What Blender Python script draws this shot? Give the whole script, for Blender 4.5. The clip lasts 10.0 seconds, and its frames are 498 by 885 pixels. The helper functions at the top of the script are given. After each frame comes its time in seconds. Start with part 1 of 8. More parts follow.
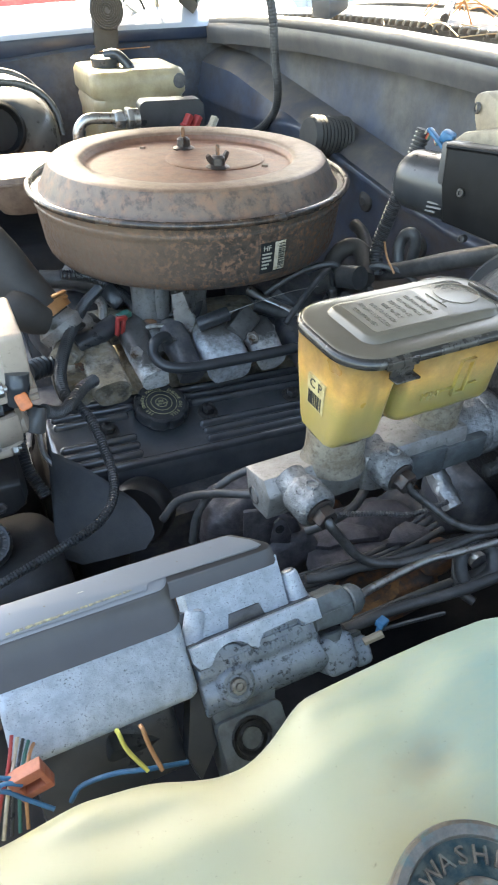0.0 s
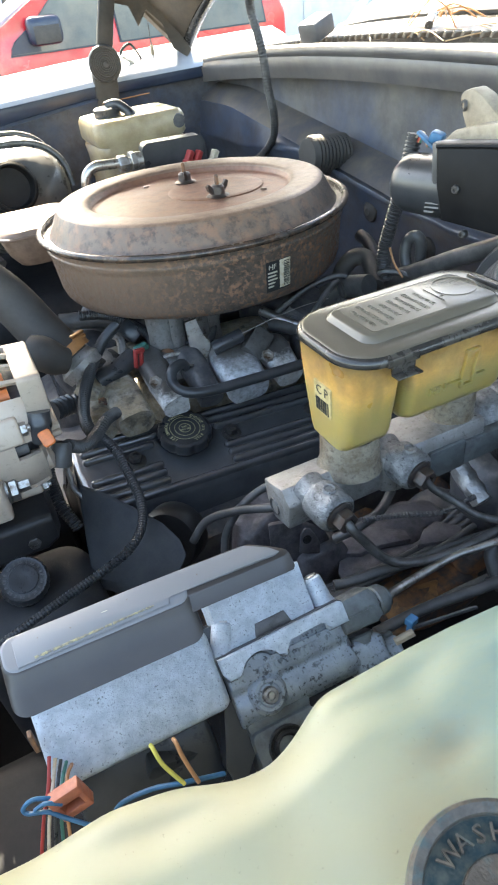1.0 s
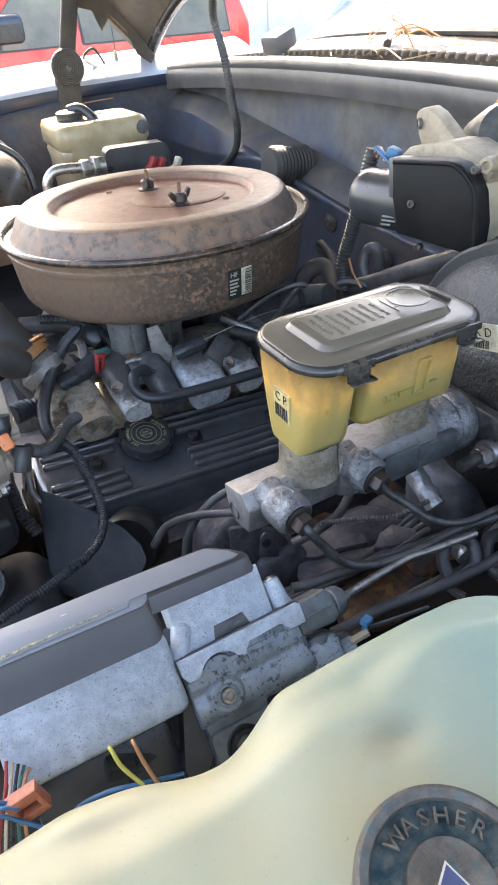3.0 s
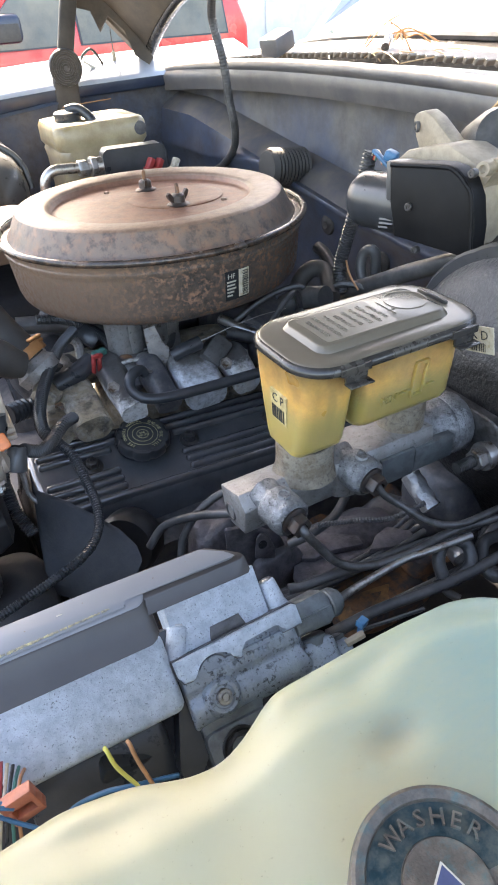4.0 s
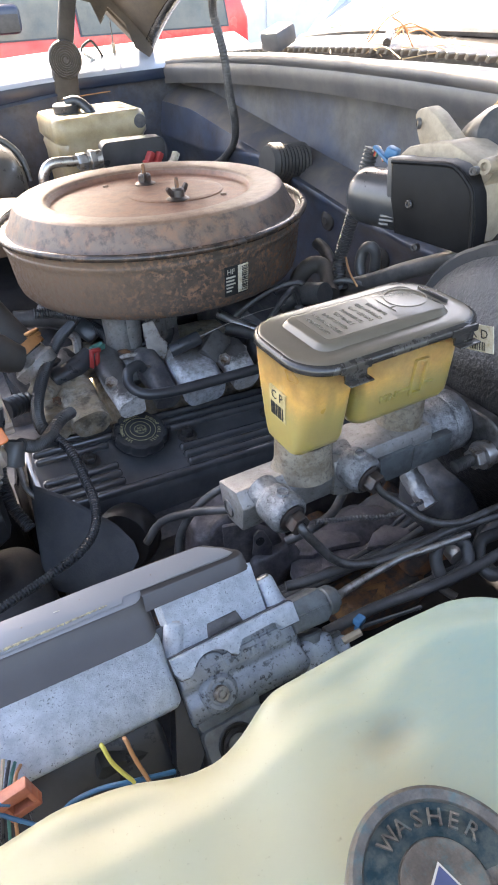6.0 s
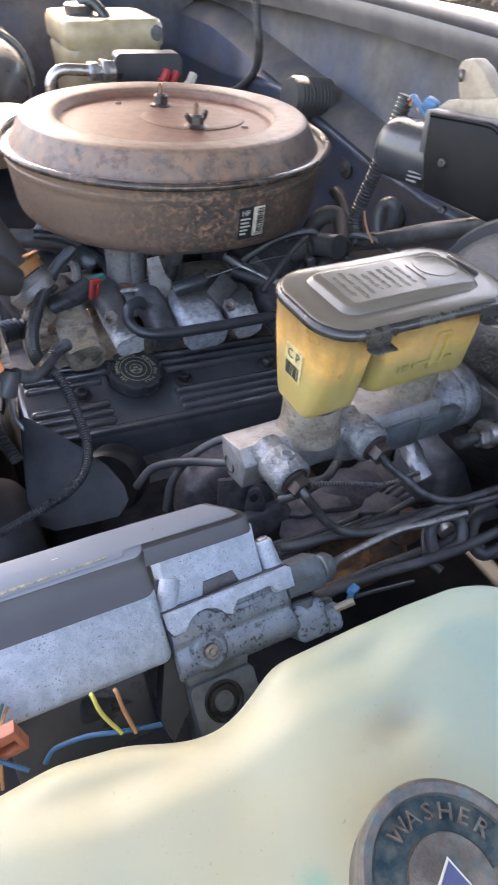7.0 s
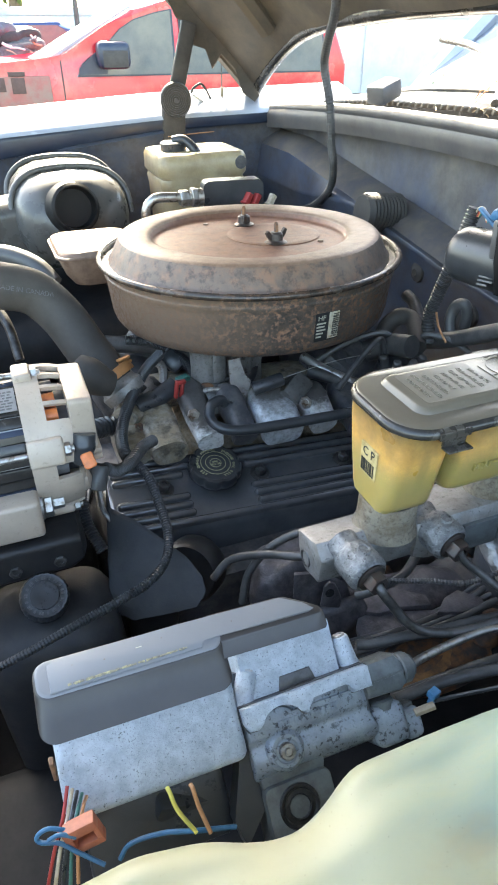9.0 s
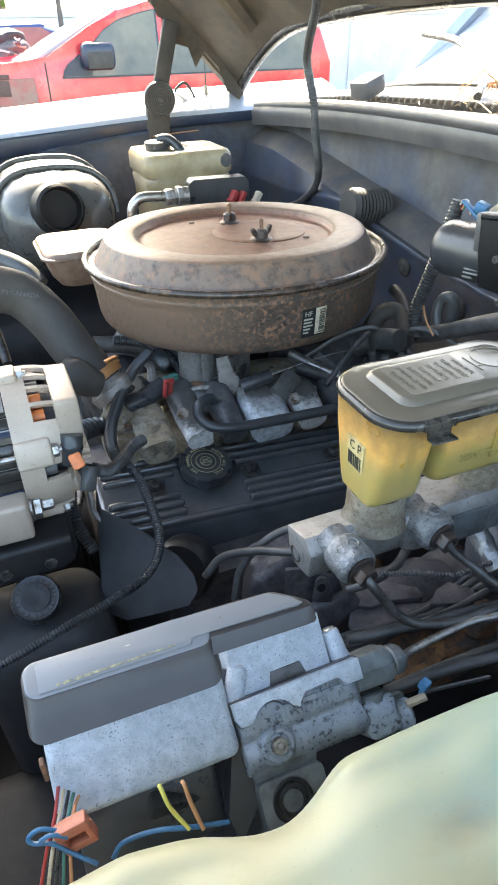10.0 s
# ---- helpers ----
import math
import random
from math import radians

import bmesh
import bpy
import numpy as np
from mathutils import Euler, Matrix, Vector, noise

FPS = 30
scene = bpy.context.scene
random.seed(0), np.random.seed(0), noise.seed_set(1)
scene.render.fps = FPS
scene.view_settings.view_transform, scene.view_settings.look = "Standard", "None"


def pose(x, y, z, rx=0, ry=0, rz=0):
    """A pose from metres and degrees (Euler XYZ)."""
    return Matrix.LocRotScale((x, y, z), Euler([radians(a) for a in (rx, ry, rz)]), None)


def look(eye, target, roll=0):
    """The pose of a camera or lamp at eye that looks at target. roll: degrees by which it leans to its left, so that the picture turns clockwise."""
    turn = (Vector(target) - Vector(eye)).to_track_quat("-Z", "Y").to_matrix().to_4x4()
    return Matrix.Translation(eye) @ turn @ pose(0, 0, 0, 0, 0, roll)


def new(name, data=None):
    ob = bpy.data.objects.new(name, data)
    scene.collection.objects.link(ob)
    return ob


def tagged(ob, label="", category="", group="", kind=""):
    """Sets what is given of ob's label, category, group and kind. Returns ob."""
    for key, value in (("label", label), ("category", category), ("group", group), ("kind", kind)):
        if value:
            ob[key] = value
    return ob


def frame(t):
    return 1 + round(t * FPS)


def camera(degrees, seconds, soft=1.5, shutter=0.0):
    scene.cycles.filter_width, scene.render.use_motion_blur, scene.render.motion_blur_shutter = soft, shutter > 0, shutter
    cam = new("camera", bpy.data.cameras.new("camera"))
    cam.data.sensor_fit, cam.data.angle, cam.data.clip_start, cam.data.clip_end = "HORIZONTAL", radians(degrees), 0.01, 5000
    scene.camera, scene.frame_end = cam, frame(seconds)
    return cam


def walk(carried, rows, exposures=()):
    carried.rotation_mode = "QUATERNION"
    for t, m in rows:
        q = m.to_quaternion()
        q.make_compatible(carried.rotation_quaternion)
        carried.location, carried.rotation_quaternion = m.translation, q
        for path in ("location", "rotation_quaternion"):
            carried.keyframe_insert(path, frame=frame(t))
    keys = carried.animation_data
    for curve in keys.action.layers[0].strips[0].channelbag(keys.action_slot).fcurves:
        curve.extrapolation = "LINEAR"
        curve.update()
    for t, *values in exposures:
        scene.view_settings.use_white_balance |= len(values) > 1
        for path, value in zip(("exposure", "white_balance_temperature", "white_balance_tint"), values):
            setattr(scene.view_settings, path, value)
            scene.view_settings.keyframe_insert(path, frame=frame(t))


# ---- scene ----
# x runs to the rear of the truck, y to its passenger side, z up; the air cleaner stands over x = y = 0
cam = camera(43.9, 10.0, soft=1.9, shutter=0.5)
PATH = [
    (0, (-0.291, -0.755, 1.285), (0.419, 0.629, 0.027), 1.7),
    (0.5, (-0.287, -0.76, 1.285), (0.356, 0.675, 0.05), -2.2),
    (1, (-0.278, -0.774, 1.281), (0.337, 0.713, 0.093), -6.8),
    (1.5, (-0.277, -0.778, 1.282), (0.384, 0.692, 0.097), -6.1),
    (2, (-0.28, -0.775, 1.284), (0.419, 0.648, 0.065), -3.3),
    (2.5, (-0.279, -0.781, 1.285), (0.443, 0.661, 0.102), -4.2),
    (4, (-0.28, -0.781, 1.285), (0.461, 0.655, 0.107), -3.4),
    (4.5, (-0.281, -0.78, 1.286), (0.457, 0.654, 0.103), -3.1),
    (5, (-0.279, -0.782, 1.286), (0.45, 0.663, 0.111), -4.0),
    (5.5, (-0.281, -0.78, 1.286), (0.463, 0.65, 0.103), -3.0),
    (6.8, (-0.279, -0.777, 1.284), (0.457, 0.61, 0.046), -1.9),
    (7, (-0.293, -0.753, 1.285), (0.469, 0.529, -0.047), 5.0),
    (7.5, (-0.297, -0.757, 1.292), (0.428, 0.646, 0.064), 3.6),
    (8, (-0.3, -0.762, 1.297), (0.332, 0.768, 0.175), 0.6),
    (8.5, (-0.301, -0.76, 1.298), (0.291, 0.787, 0.176), -0.0),
    (9, (-0.301, -0.763, 1.298), (0.314, 0.786, 0.191), 0.0),
    (9.5, (-0.298, -0.764, 1.298), (0.334, 0.77, 0.182), -0.4),
    (10, (-0.296, -0.766, 1.296), (0.334, 0.774, 0.187), -1.0),
]
walk(cam, [(t, look(eye, goal, roll)) for t, eye, goal, roll in PATH],
     [(0.0, 3.45, 7700, 5), (1.0, 3.40, 7700, 6), (2.5, 3.38, 7800, 14), (5.5, 3.38, 7800, 14), (6.8, 3.47, 7700, 20), (7.5, 3.47, 7600, 17), (8.5, 3.45, 7600, 5), (10.0, 3.41, 7700, 6)])

# ---- light: clear sky, sun from the passenger side ----
SUN = Vector((0.12, 0.78, 0.62)).normalized()
world = bpy.data.worlds.new("sky")
scene.world = world
world.use_nodes = True
wn = world.node_tree
sky = wn.nodes.new("ShaderNodeTexSky")
sky.sky_type = "NISHITA"
sky.sun_disc = False
sky.sun_elevation = math.asin(SUN.z)
sky.sun_rotation = math.atan2(SUN.x, SUN.y)
sky.dust_density = 2.0
wn.links.new(sky.outputs[0], wn.nodes["Background"].inputs[0])
wn.nodes["Background"].inputs[1].default_value = 0.14
sun_data = bpy.data.lights.new("sun", "SUN")
sun_data.energy = 4.6
sun_data.angle = radians(0.6)
sun_data.color = (1.0, 0.94, 0.84)
new("sun", sun_data).matrix_world = look(SUN * 20, (0, 0, 0))


# ---- materials ----
def material(name, colour, rough=0.5, metal=0.0, vary=0.25, size=0.03, bump=0.15, fine=0.002, second=None, amount=0.5, patch=0.03,
             edge=0.12, second_rough=None, coat=0.0, glow_through=0.0, spread=None, spec=0.5, third=None, fray=8):
    """A surface with grain at two sizes, and patches of a second colour (rust, dirt, wear)."""
    m = bpy.data.materials.new(name)
    m.use_nodes = True
    n, l = m.node_tree.nodes, m.node_tree.links
    b = n["Principled BSDF"]
    co = n.new("ShaderNodeTexCoord")
    big = n.new("ShaderNodeTexNoise")
    big.inputs["Scale"].default_value = 1 / size
    big.inputs["Detail"].default_value = 5
    small = n.new("ShaderNodeTexNoise")
    small.inputs["Scale"].default_value = 1 / fine
    small.inputs["Detail"].default_value = 3
    for t in (big, small):
        l.new(co.outputs["Object"], t.inputs["Vector"])
    mix = n.new("ShaderNodeMix")
    mix.data_type = "RGBA"
    dark = [c * (1 - vary) for c in colour]
    light = [min(1, c * (1 + vary)) for c in colour]
    mix.inputs[6].default_value, mix.inputs[7].default_value = (*dark, 1), (*light, 1)
    add = n.new("ShaderNodeMath")
    add.operation = "MULTIPLY_ADD"
    l.new(small.outputs[0], add.inputs[0])
    add.inputs[1].default_value = 0.5
    half = n.new("ShaderNodeMath")
    half.operation = "MULTIPLY_ADD"
    half.inputs[1].default_value, half.inputs[2].default_value = 1.6, -0.55
    l.new(big.outputs[0], half.inputs[0])
    l.new(half.outputs[0], add.inputs[2])
    l.new(add.outputs[0], mix.inputs[0])
    out = mix.outputs[2]
    rough_out = None
    if second:
        mask = n.new("ShaderNodeTexNoise")
        mask.inputs["Scale"].default_value = 1 / patch
        mask.inputs["Detail"].default_value = fray
        mask.inputs["Roughness"].default_value = 0.68
        shift = n.new("ShaderNodeVectorMath")
        shift.inputs[1].default_value = (3.1, 1.7, 5.3)
        l.new(co.outputs["Object"], shift.inputs[0])
        l.new(shift.outputs[0], mask.inputs["Vector"])
        ramp = n.new("ShaderNodeMapRange")
        at = 0.72 - 0.44 * amount
        ramp.inputs[1].default_value, ramp.inputs[2].default_value = at - edge / 2, at + edge / 2
        ramp.interpolation_type = "SMOOTHSTEP"
        l.new(mask.outputs[0], ramp.inputs[0])
        over = n.new("ShaderNodeMix")
        over.data_type = "RGBA"
        l.new(ramp.outputs[0], over.inputs[0])
        l.new(out, over.inputs[6])
        over.inputs[7].default_value = (*second, 1)
        out = over.outputs[2]
        if second_rough is not None:
            rr = n.new("ShaderNodeMapRange")
            rr.inputs[3].default_value, rr.inputs[4].default_value = rough, second_rough
            l.new(ramp.outputs[0], rr.inputs[0])
            rough_out = rr.outputs[0]
    if third:
        colour3, amount3, patch3, edge3 = third
        mask3 = n.new("ShaderNodeTexNoise")
        mask3.inputs["Scale"].default_value = 1 / patch3
        mask3.inputs["Detail"].default_value = 9
        mask3.inputs["Roughness"].default_value = 0.72
        l.new(co.outputs["Object"], mask3.inputs["Vector"])
        ramp3 = n.new("ShaderNodeMapRange")
        at = 0.72 - 0.44 * amount3
        ramp3.inputs[1].default_value, ramp3.inputs[2].default_value = at - edge3 / 2, at + edge3 / 2
        l.new(mask3.outputs[0], ramp3.inputs[0])
        over3 = n.new("ShaderNodeMix")
        over3.data_type = "RGBA"
        l.new(ramp3.outputs[0], over3.inputs[0])
        l.new(out, over3.inputs[6])
        over3.inputs[7].default_value = (*colour3, 1)
        out = over3.outputs[2]
    l.new(out, b.inputs["Base Color"])
    b.inputs["Roughness"].default_value, b.inputs["Metallic"].default_value = rough, metal
    b.inputs["Specular IOR Level"].default_value = spec
    if rough_out is None:
        rr = n.new("ShaderNodeMapRange")
        rr.inputs[3].default_value, rr.inputs[4].default_value = max(0.02, rough - 0.1), min(1, rough + 0.1)
        l.new(big.outputs[0], rr.inputs[0])
        rough_out = rr.outputs[0]
    l.new(rough_out, b.inputs["Roughness"])
    b.inputs["Coat Weight"].default_value = coat
    if glow_through:
        b.inputs["Subsurface Weight"].default_value = glow_through
        b.inputs["Subsurface Radius"].default_value = spread or (0.02, 0.015, 0.006)
        b.inputs["Subsurface Scale"].default_value = 1.0
    if bump:
        bp = n.new("ShaderNodeBump")
        bp.inputs["Strength"].default_value = bump
        bp.inputs["Distance"].default_value = 0.001
        l.new(add.outputs[0], bp.inputs["Height"])
        l.new(bp.outputs[0], b.inputs["Normal"])
    return m


RUST_LID = material("rusty brown steel", (0.205, 0.125, 0.085), 0.46, 0.05, 0.2, 0.03, 0.4, 0.0012, (0.255, 0.165, 0.115), 0.36, 0.06, 0.5, third=((0.12, 0.066, 0.043), 0.34, 0.012, 0.3))
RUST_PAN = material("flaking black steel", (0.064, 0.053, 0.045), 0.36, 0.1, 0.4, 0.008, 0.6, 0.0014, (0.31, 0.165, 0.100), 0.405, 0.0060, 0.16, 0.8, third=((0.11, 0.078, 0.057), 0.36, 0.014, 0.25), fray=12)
RUST_DISC = material("orange brown rusted steel", (0.205, 0.088, 0.050), 0.48, 0.05, 0.25, 0.03, 0.35, 0.0012, (0.225, 0.125, 0.08), 0.32, 0.05, 0.5, third=((0.11, 0.052, 0.033), 0.34, 0.012, 0.3))
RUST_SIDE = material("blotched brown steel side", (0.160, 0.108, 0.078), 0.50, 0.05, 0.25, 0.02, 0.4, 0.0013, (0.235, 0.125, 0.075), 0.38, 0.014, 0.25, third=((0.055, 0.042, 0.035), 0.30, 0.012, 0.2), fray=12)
DUSTY = material("dusty black plastic top", (0.108, 0.089, 0.067), 0.20, 0, 0.12, 0.03, 0.10, 0.0008, (0.132, 0.110, 0.083), 0.36, 0.04, 1.0, 0.27)
DUST_TAN = material("tan dust on plastic", (0.165, 0.138, 0.102), 0.36, 0, 0.15, 0.01, 0.1, 0.0008, (0.14, 0.118, 0.090), 0.42, 0.022, 0.8)
RIM = material("worn black rim", (0.040, 0.030, 0.025), 0.25, 0.1, 0.4, 0.03, 0.2, 0.002, (0.12, 0.07, 0.045), 0.38, 0.015, 0.25)
BLACK_PLASTIC = material("black plastic", (0.028, 0.030, 0.034), 0.26, 0, 0.3, 0.02, 0.15, 0.0012, (0.055, 0.056, 0.058), 0.32, 0.04, 0.6, 0.40)
# one lid in two tones: shaded skirt dark, top pale from the sky
LID_SIDE_SHADED = material("satin grey plastic shaded side", (0.044, 0.037, 0.034), 0.28, 0, 0.15, 0.02, 0.06, 0.0006, (0.062, 0.053, 0.047), 0.36, 0.03, 0.8, 0.34, spec=0.45)
LID_TOP_LIT = material("black plastic sky lit top", (0.180, 0.180, 0.186), 0.42, 0, 0.05, 0.04, 0.05, 0.0006, spec=0.7)
FADED = material("dull grey rubber", (0.070, 0.069, 0.070), 0.36, 0, 0.2, 0.02, 0.15, 0.001, (0.10, 0.096, 0.092), 0.36, 0.03, 0.5)
LID_BLACK = material("shiny black plastic", (0.030, 0.027, 0.025), 0.22, 0, 0.3, 0.03, 0.08, 0.0008, (0.09, 0.076, 0.06), 0.2, 0.03, 0.35, 0.42)
RUBBER = material("black rubber", (0.040, 0.039, 0.040), 0.42, 0, 0.3, 0.03, 0.25, 0.0015, (0.095, 0.09, 0.086), 0.36, 0.025, 0.4)
VALVE_BLACK = material("black painted steel", (0.072, 0.076, 0.084), 0.15, 0.0, 0.25, 0.03, 0.12, 0.002, (0.105, 0.107, 0.112), 0.34, 0.04, 0.6, 0.26, coat=1.0, spec=1.0)
DARK_IRON = material("oily dark iron", (0.066, 0.066, 0.072), 0.5, 0.2, 0.45, 0.02, 0.6, 0.003, (0.135, 0.125, 0.12), 0.40, 0.02, 0.3)
# albedo cut to near black, standing in for deep shade low in the bay
BAY_DARK = material("oily undercoat with bay shade", (0.007, 0.0075, 0.009), 0.6, 0, 0.5, 0.05, 0.5, 0.006, (0.018, 0.017, 0.017), 0.4, 0.06, 0.3, spec=0.25)
RUST_IRON = material("rusty iron", (0.24, 0.115, 0.055), 0.8, 0.05, 0.4, 0.015, 0.5, 0.002, (0.07, 0.058, 0.055), 0.5, 0.02, 0.2)
CAST_ALU = material("cast aluminium", (0.34, 0.325, 0.31), 0.40, 0.5, 0.15, 0.01, 0.9, 0.0009, (0.20, 0.18, 0.16), 0.34, 0.022, 0.5, 0.55, third=((0.06, 0.052, 0.046), 0.20, 0.0035, 0.15))
STAINED_ALU = material("stained cast aluminium", (0.60, 0.60, 0.59), 0.42, 0.1, 0.12, 0.01, 0.5, 0.0012, (0.40, 0.36, 0.31), 0.36, 0.018, 0.4, 0.6, third=((0.09, 0.08, 0.07), 0.22, 0.006, 0.2), fray=13)
ABS_WHITE = material("pitted pale grey casting", (0.48, 0.53, 0.58), 0.40, 0.05, 0.10, 0.012, 0.8, 0.0007, (0.13, 0.135, 0.145), 0.255, 0.0014, 0.10, 0.8, third=((0.33, 0.37, 0.415), 0.42, 0.008, 0.25))
# base darkened for lower faces that light from above leaves greyer; stains on top
ABS_GREY_SHADED = material("aluminium casting with shaded tone", (0.235, 0.262, 0.295), 0.36, 0.3, 0.15, 0.012, 0.5, 0.001, (0.045, 0.045, 0.05), 0.34, 0.0036, 0.08, 0.8, third=((0.33, 0.365, 0.40), 0.36, 0.016, 0.3))
CREAM_ALU = material("pale machined aluminium", (0.46, 0.368, 0.290), 0.40, 0.10, 0.06, 0.02, 0.15, 0.0008, (0.39, 0.31, 0.245), 0.34, 0.03, 0.5, third=((0.24, 0.19, 0.145), 0.12, 0.004, 0.2))
STEEL = material("dull steel", (0.42, 0.40, 0.38), 0.38, 0.9, 0.25, 0.01, 0.2, 0.001, (0.14, 0.10, 0.07), 0.3, 0.01, 0.2)
DARK_STEEL = material("dark steel", (0.095, 0.090, 0.088), 0.36, 0.5, 0.35, 0.01, 0.3, 0.001, (0.045, 0.041, 0.038), 0.42, 0.012, 0.2)
YELLOW_TANK = material("yellowed translucent plastic", (0.64, 0.34, 0.085), 0.26, 0, 0.1, 0.04, 0.05, 0.002, (0.58, 0.36, 0.14), 0.40, 0.05, 0.7, 0.4, 0, 0.5, (0.03, 0.02, 0.006), third=((0.34, 0.20, 0.08), 0.22, 0.018, 0.5), fray=3)

MILKY = material("milky greenish plastic", (0.350, 0.315, 0.190), 0.46, 0, 0.03, 0.5, 0.03, 0.003, (0.250, 0.280, 0.200), 0.38, 0.09, 0.6, None, 0, 0.35, (0.03, 0.028, 0.015), third=((0.18, 0.145, 0.085), 0.10, 0.0022, 0.10), fray=2)
OLD_MILKY = material("yellowed milky plastic", (0.40, 0.325, 0.205), 0.32, 0, 0.15, 0.05, 0.1, 0.003, (0.24, 0.175, 0.10), 0.42, 0.05, 0.4, None, 0, 0.3, (0.02, 0.018, 0.008))
NAVY = material("dark navy paint", (0.013, 0.022, 0.046), 0.28, 0, 0.25, 0.06, 0.04, 0.002, (0.034, 0.042, 0.062), 0.32, 0.05, 0.6, 0.5)
STEP_DUST = material("tan dust on blue paint", (0.115, 0.093, 0.074), 0.6, 0, 0.3, 0.03, 0.15, 0.002, (0.05, 0.052, 0.066), 0.45, 0.07, 0.4)
BLUE_PAINT = material("dusty dark blue paint", (0.045, 0.062, 0.100), 0.28, 0, 0.3, 0.08, 0.08, 0.002, (0.120, 0.116, 0.118), 0.38, 0.11, 0.45, 0.6, third=((0.050, 0.042, 0.036), 0.30, 0.035, 0.3))
FIREWALL_PAINT = material("dusty blue grey paint", (0.054, 0.068, 0.110), 0.35, 0, 0.25, 0.09, 0.08, 0.002, (0.155, 0.138, 0.122), 0.46, 0.16, 0.45, 0.65, third=((0.038, 0.034, 0.034), 0.30, 0.10, 0.35))
BODY_BLUE = material("pale blue body paint", (0.34, 0.38, 0.44), 0.25, 0.1, 0.08, 0.2, 0.02, 0.003, (0.42, 0.43, 0.45), 0.35, 0.15, 0.5, coat=0.5)
SEAL = material("dusty weathered rubber seal", (0.075, 0.070, 0.072), 0.30, 0, 0.25, 0.05, 0.15, 0.001, (0.135, 0.122, 0.112), 0.45, 0.06, 0.4, 0.45)
BEIGE = material("dirty beige plastic", (0.37, 0.30, 0.215), 0.6, 0, 0.15, 0.02, 0.25, 0.0015, (0.23, 0.18, 0.13), 0.36, 0.02, 0.4)
PAPER = material("aged paper label", (0.60, 0.54, 0.42), 0.6, 0, 0.1, 0.008, 0.02, 0.001, (0.42, 0.33, 0.2), 0.36, 0.006, 0.3)
OLIVE_INK = material("dull olive print", (0.46, 0.44, 0.26), 0.6, 0, 0.15)
INK = material("black ink", (0.015, 0.015, 0.015), 0.6, 0, 0.1)
FAINT_INK = material("faint grey print", (0.10, 0.098, 0.095), 0.5, 0, 0.2, 0.004)
PALE_INK = material("pale print", (0.45, 0.42, 0.34), 0.6, 0, 0.1)
BLUE = material("blue plastic", (0.030, 0.125, 0.24), 0.4, 0, 0.2, 0.006)
RED = material("red plastic", (0.34, 0.035, 0.03), 0.4, 0, 0.15)
ORANGE = material("rust orange plastic", (0.40, 0.13, 0.075), 0.5, 0, 0.25, 0.008)
BRIGHT_ORANGE = material("orange lacquer", (0.62, 0.17, 0.05), 0.4, 0, 0.25, 0.006)
GREEN = material("green plastic", (0.045, 0.16, 0.13), 0.5, 0, 0.2)
YELLOW = material("yellow wire", (0.62, 0.55, 0.12), 0.5, 0, 0.2, 0.01)
BROWN = material("brown wire", (0.45, 0.22, 0.10), 0.5, 0, 0.2, 0.01)
STRAW = material("dry straw", (0.36, 0.23, 0.11), 0.6, 0, 0.35, 0.01)
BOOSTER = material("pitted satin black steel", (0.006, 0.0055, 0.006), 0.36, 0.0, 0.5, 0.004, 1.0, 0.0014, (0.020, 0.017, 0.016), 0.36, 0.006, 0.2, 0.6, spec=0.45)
FOIL = material("crumpled foil", (0.42, 0.41, 0.40), 0.38, 0.7, 0.25, 0.006, 0.6, 0.003)
HOOD_UNDER = material("brown black hood underside", (0.050, 0.039, 0.030), 0.6, 0, 0.4, 0.05, 0.4, 0.003, (0.105, 0.078, 0.052), 0.42, 0.09, 0.4)
ASPHALT = material("asphalt", (0.055, 0.054, 0.052), 0.9, 0, 0.3, 0.4, 0.4, 0.02, (0.11, 0.105, 0.095), 0.4, 1.2, 0.4)
RED_PAINT = material("red car paint", (0.50, 0.016, 0.026), 0.25, 0, 0.08, 0.4, 0.02, 0.01, (0.50, 0.09, 0.08), 0.28, 0.5, 0.3, coat=0.4)
WALL_WHITE = material("weathered white wall", (0.62, 0.63, 0.62), 0.7, 0, 0.08, 0.6, 0.1, 0.02, (0.45, 0.46, 0.45), 0.35, 0.8, 0.4)
PURPLE_CAST = material("purplish dirty casting", (0.075, 0.068, 0.078), 0.5, 0.15, 0.4, 0.01, 0.7, 0.002, (0.040, 0.035, 0.036), 0.45, 0.016, 0.3, third=((0.15, 0.135, 0.14), 0.24, 0.012, 0.4))
TAN_CAST = material("oily tan casting", (0.30, 0.245, 0.17), 0.40, 0.15, 0.35, 0.015, 0.6, 0.002, (0.085, 0.072, 0.060), 0.40, 0.018, 0.25, third=((0.46, 0.42, 0.36), 0.30, 0.014, 0.25))

CLEAN_ALU = material("pale bluish cast aluminium", (0.50, 0.53, 0.56), 0.36, 0.15, 0.12, 0.012, 0.5, 0.0012, (0.36, 0.35, 0.34), 0.36, 0.018, 0.4, 0.6, third=((0.09, 0.08, 0.075), 0.24, 0.008, 0.3))
MATT_BLACK = material("matt black plastic", (0.019, 0.0185, 0.020), 0.42, 0, 0.3, 0.03, 0.2, 0.001, (0.034, 0.032, 0.031), 0.36, 0.03, 0.5, spec=0.4)
SOOT = material("sooty black sheet steel", (0.028, 0.029, 0.033), 0.55, 0, 0.4, 0.03, 0.3, 0.002, (0.048, 0.046, 0.044), 0.36, 0.03, 0.5, spec=0.3)
COVER_BLACK = material("dusty black cover plastic", (0.007, 0.0068, 0.0072), 0.45, 0, 0.4, 0.02, 0.15, 0.001, (0.014, 0.013, 0.013), 0.34, 0.03, 0.6, spec=0.15)
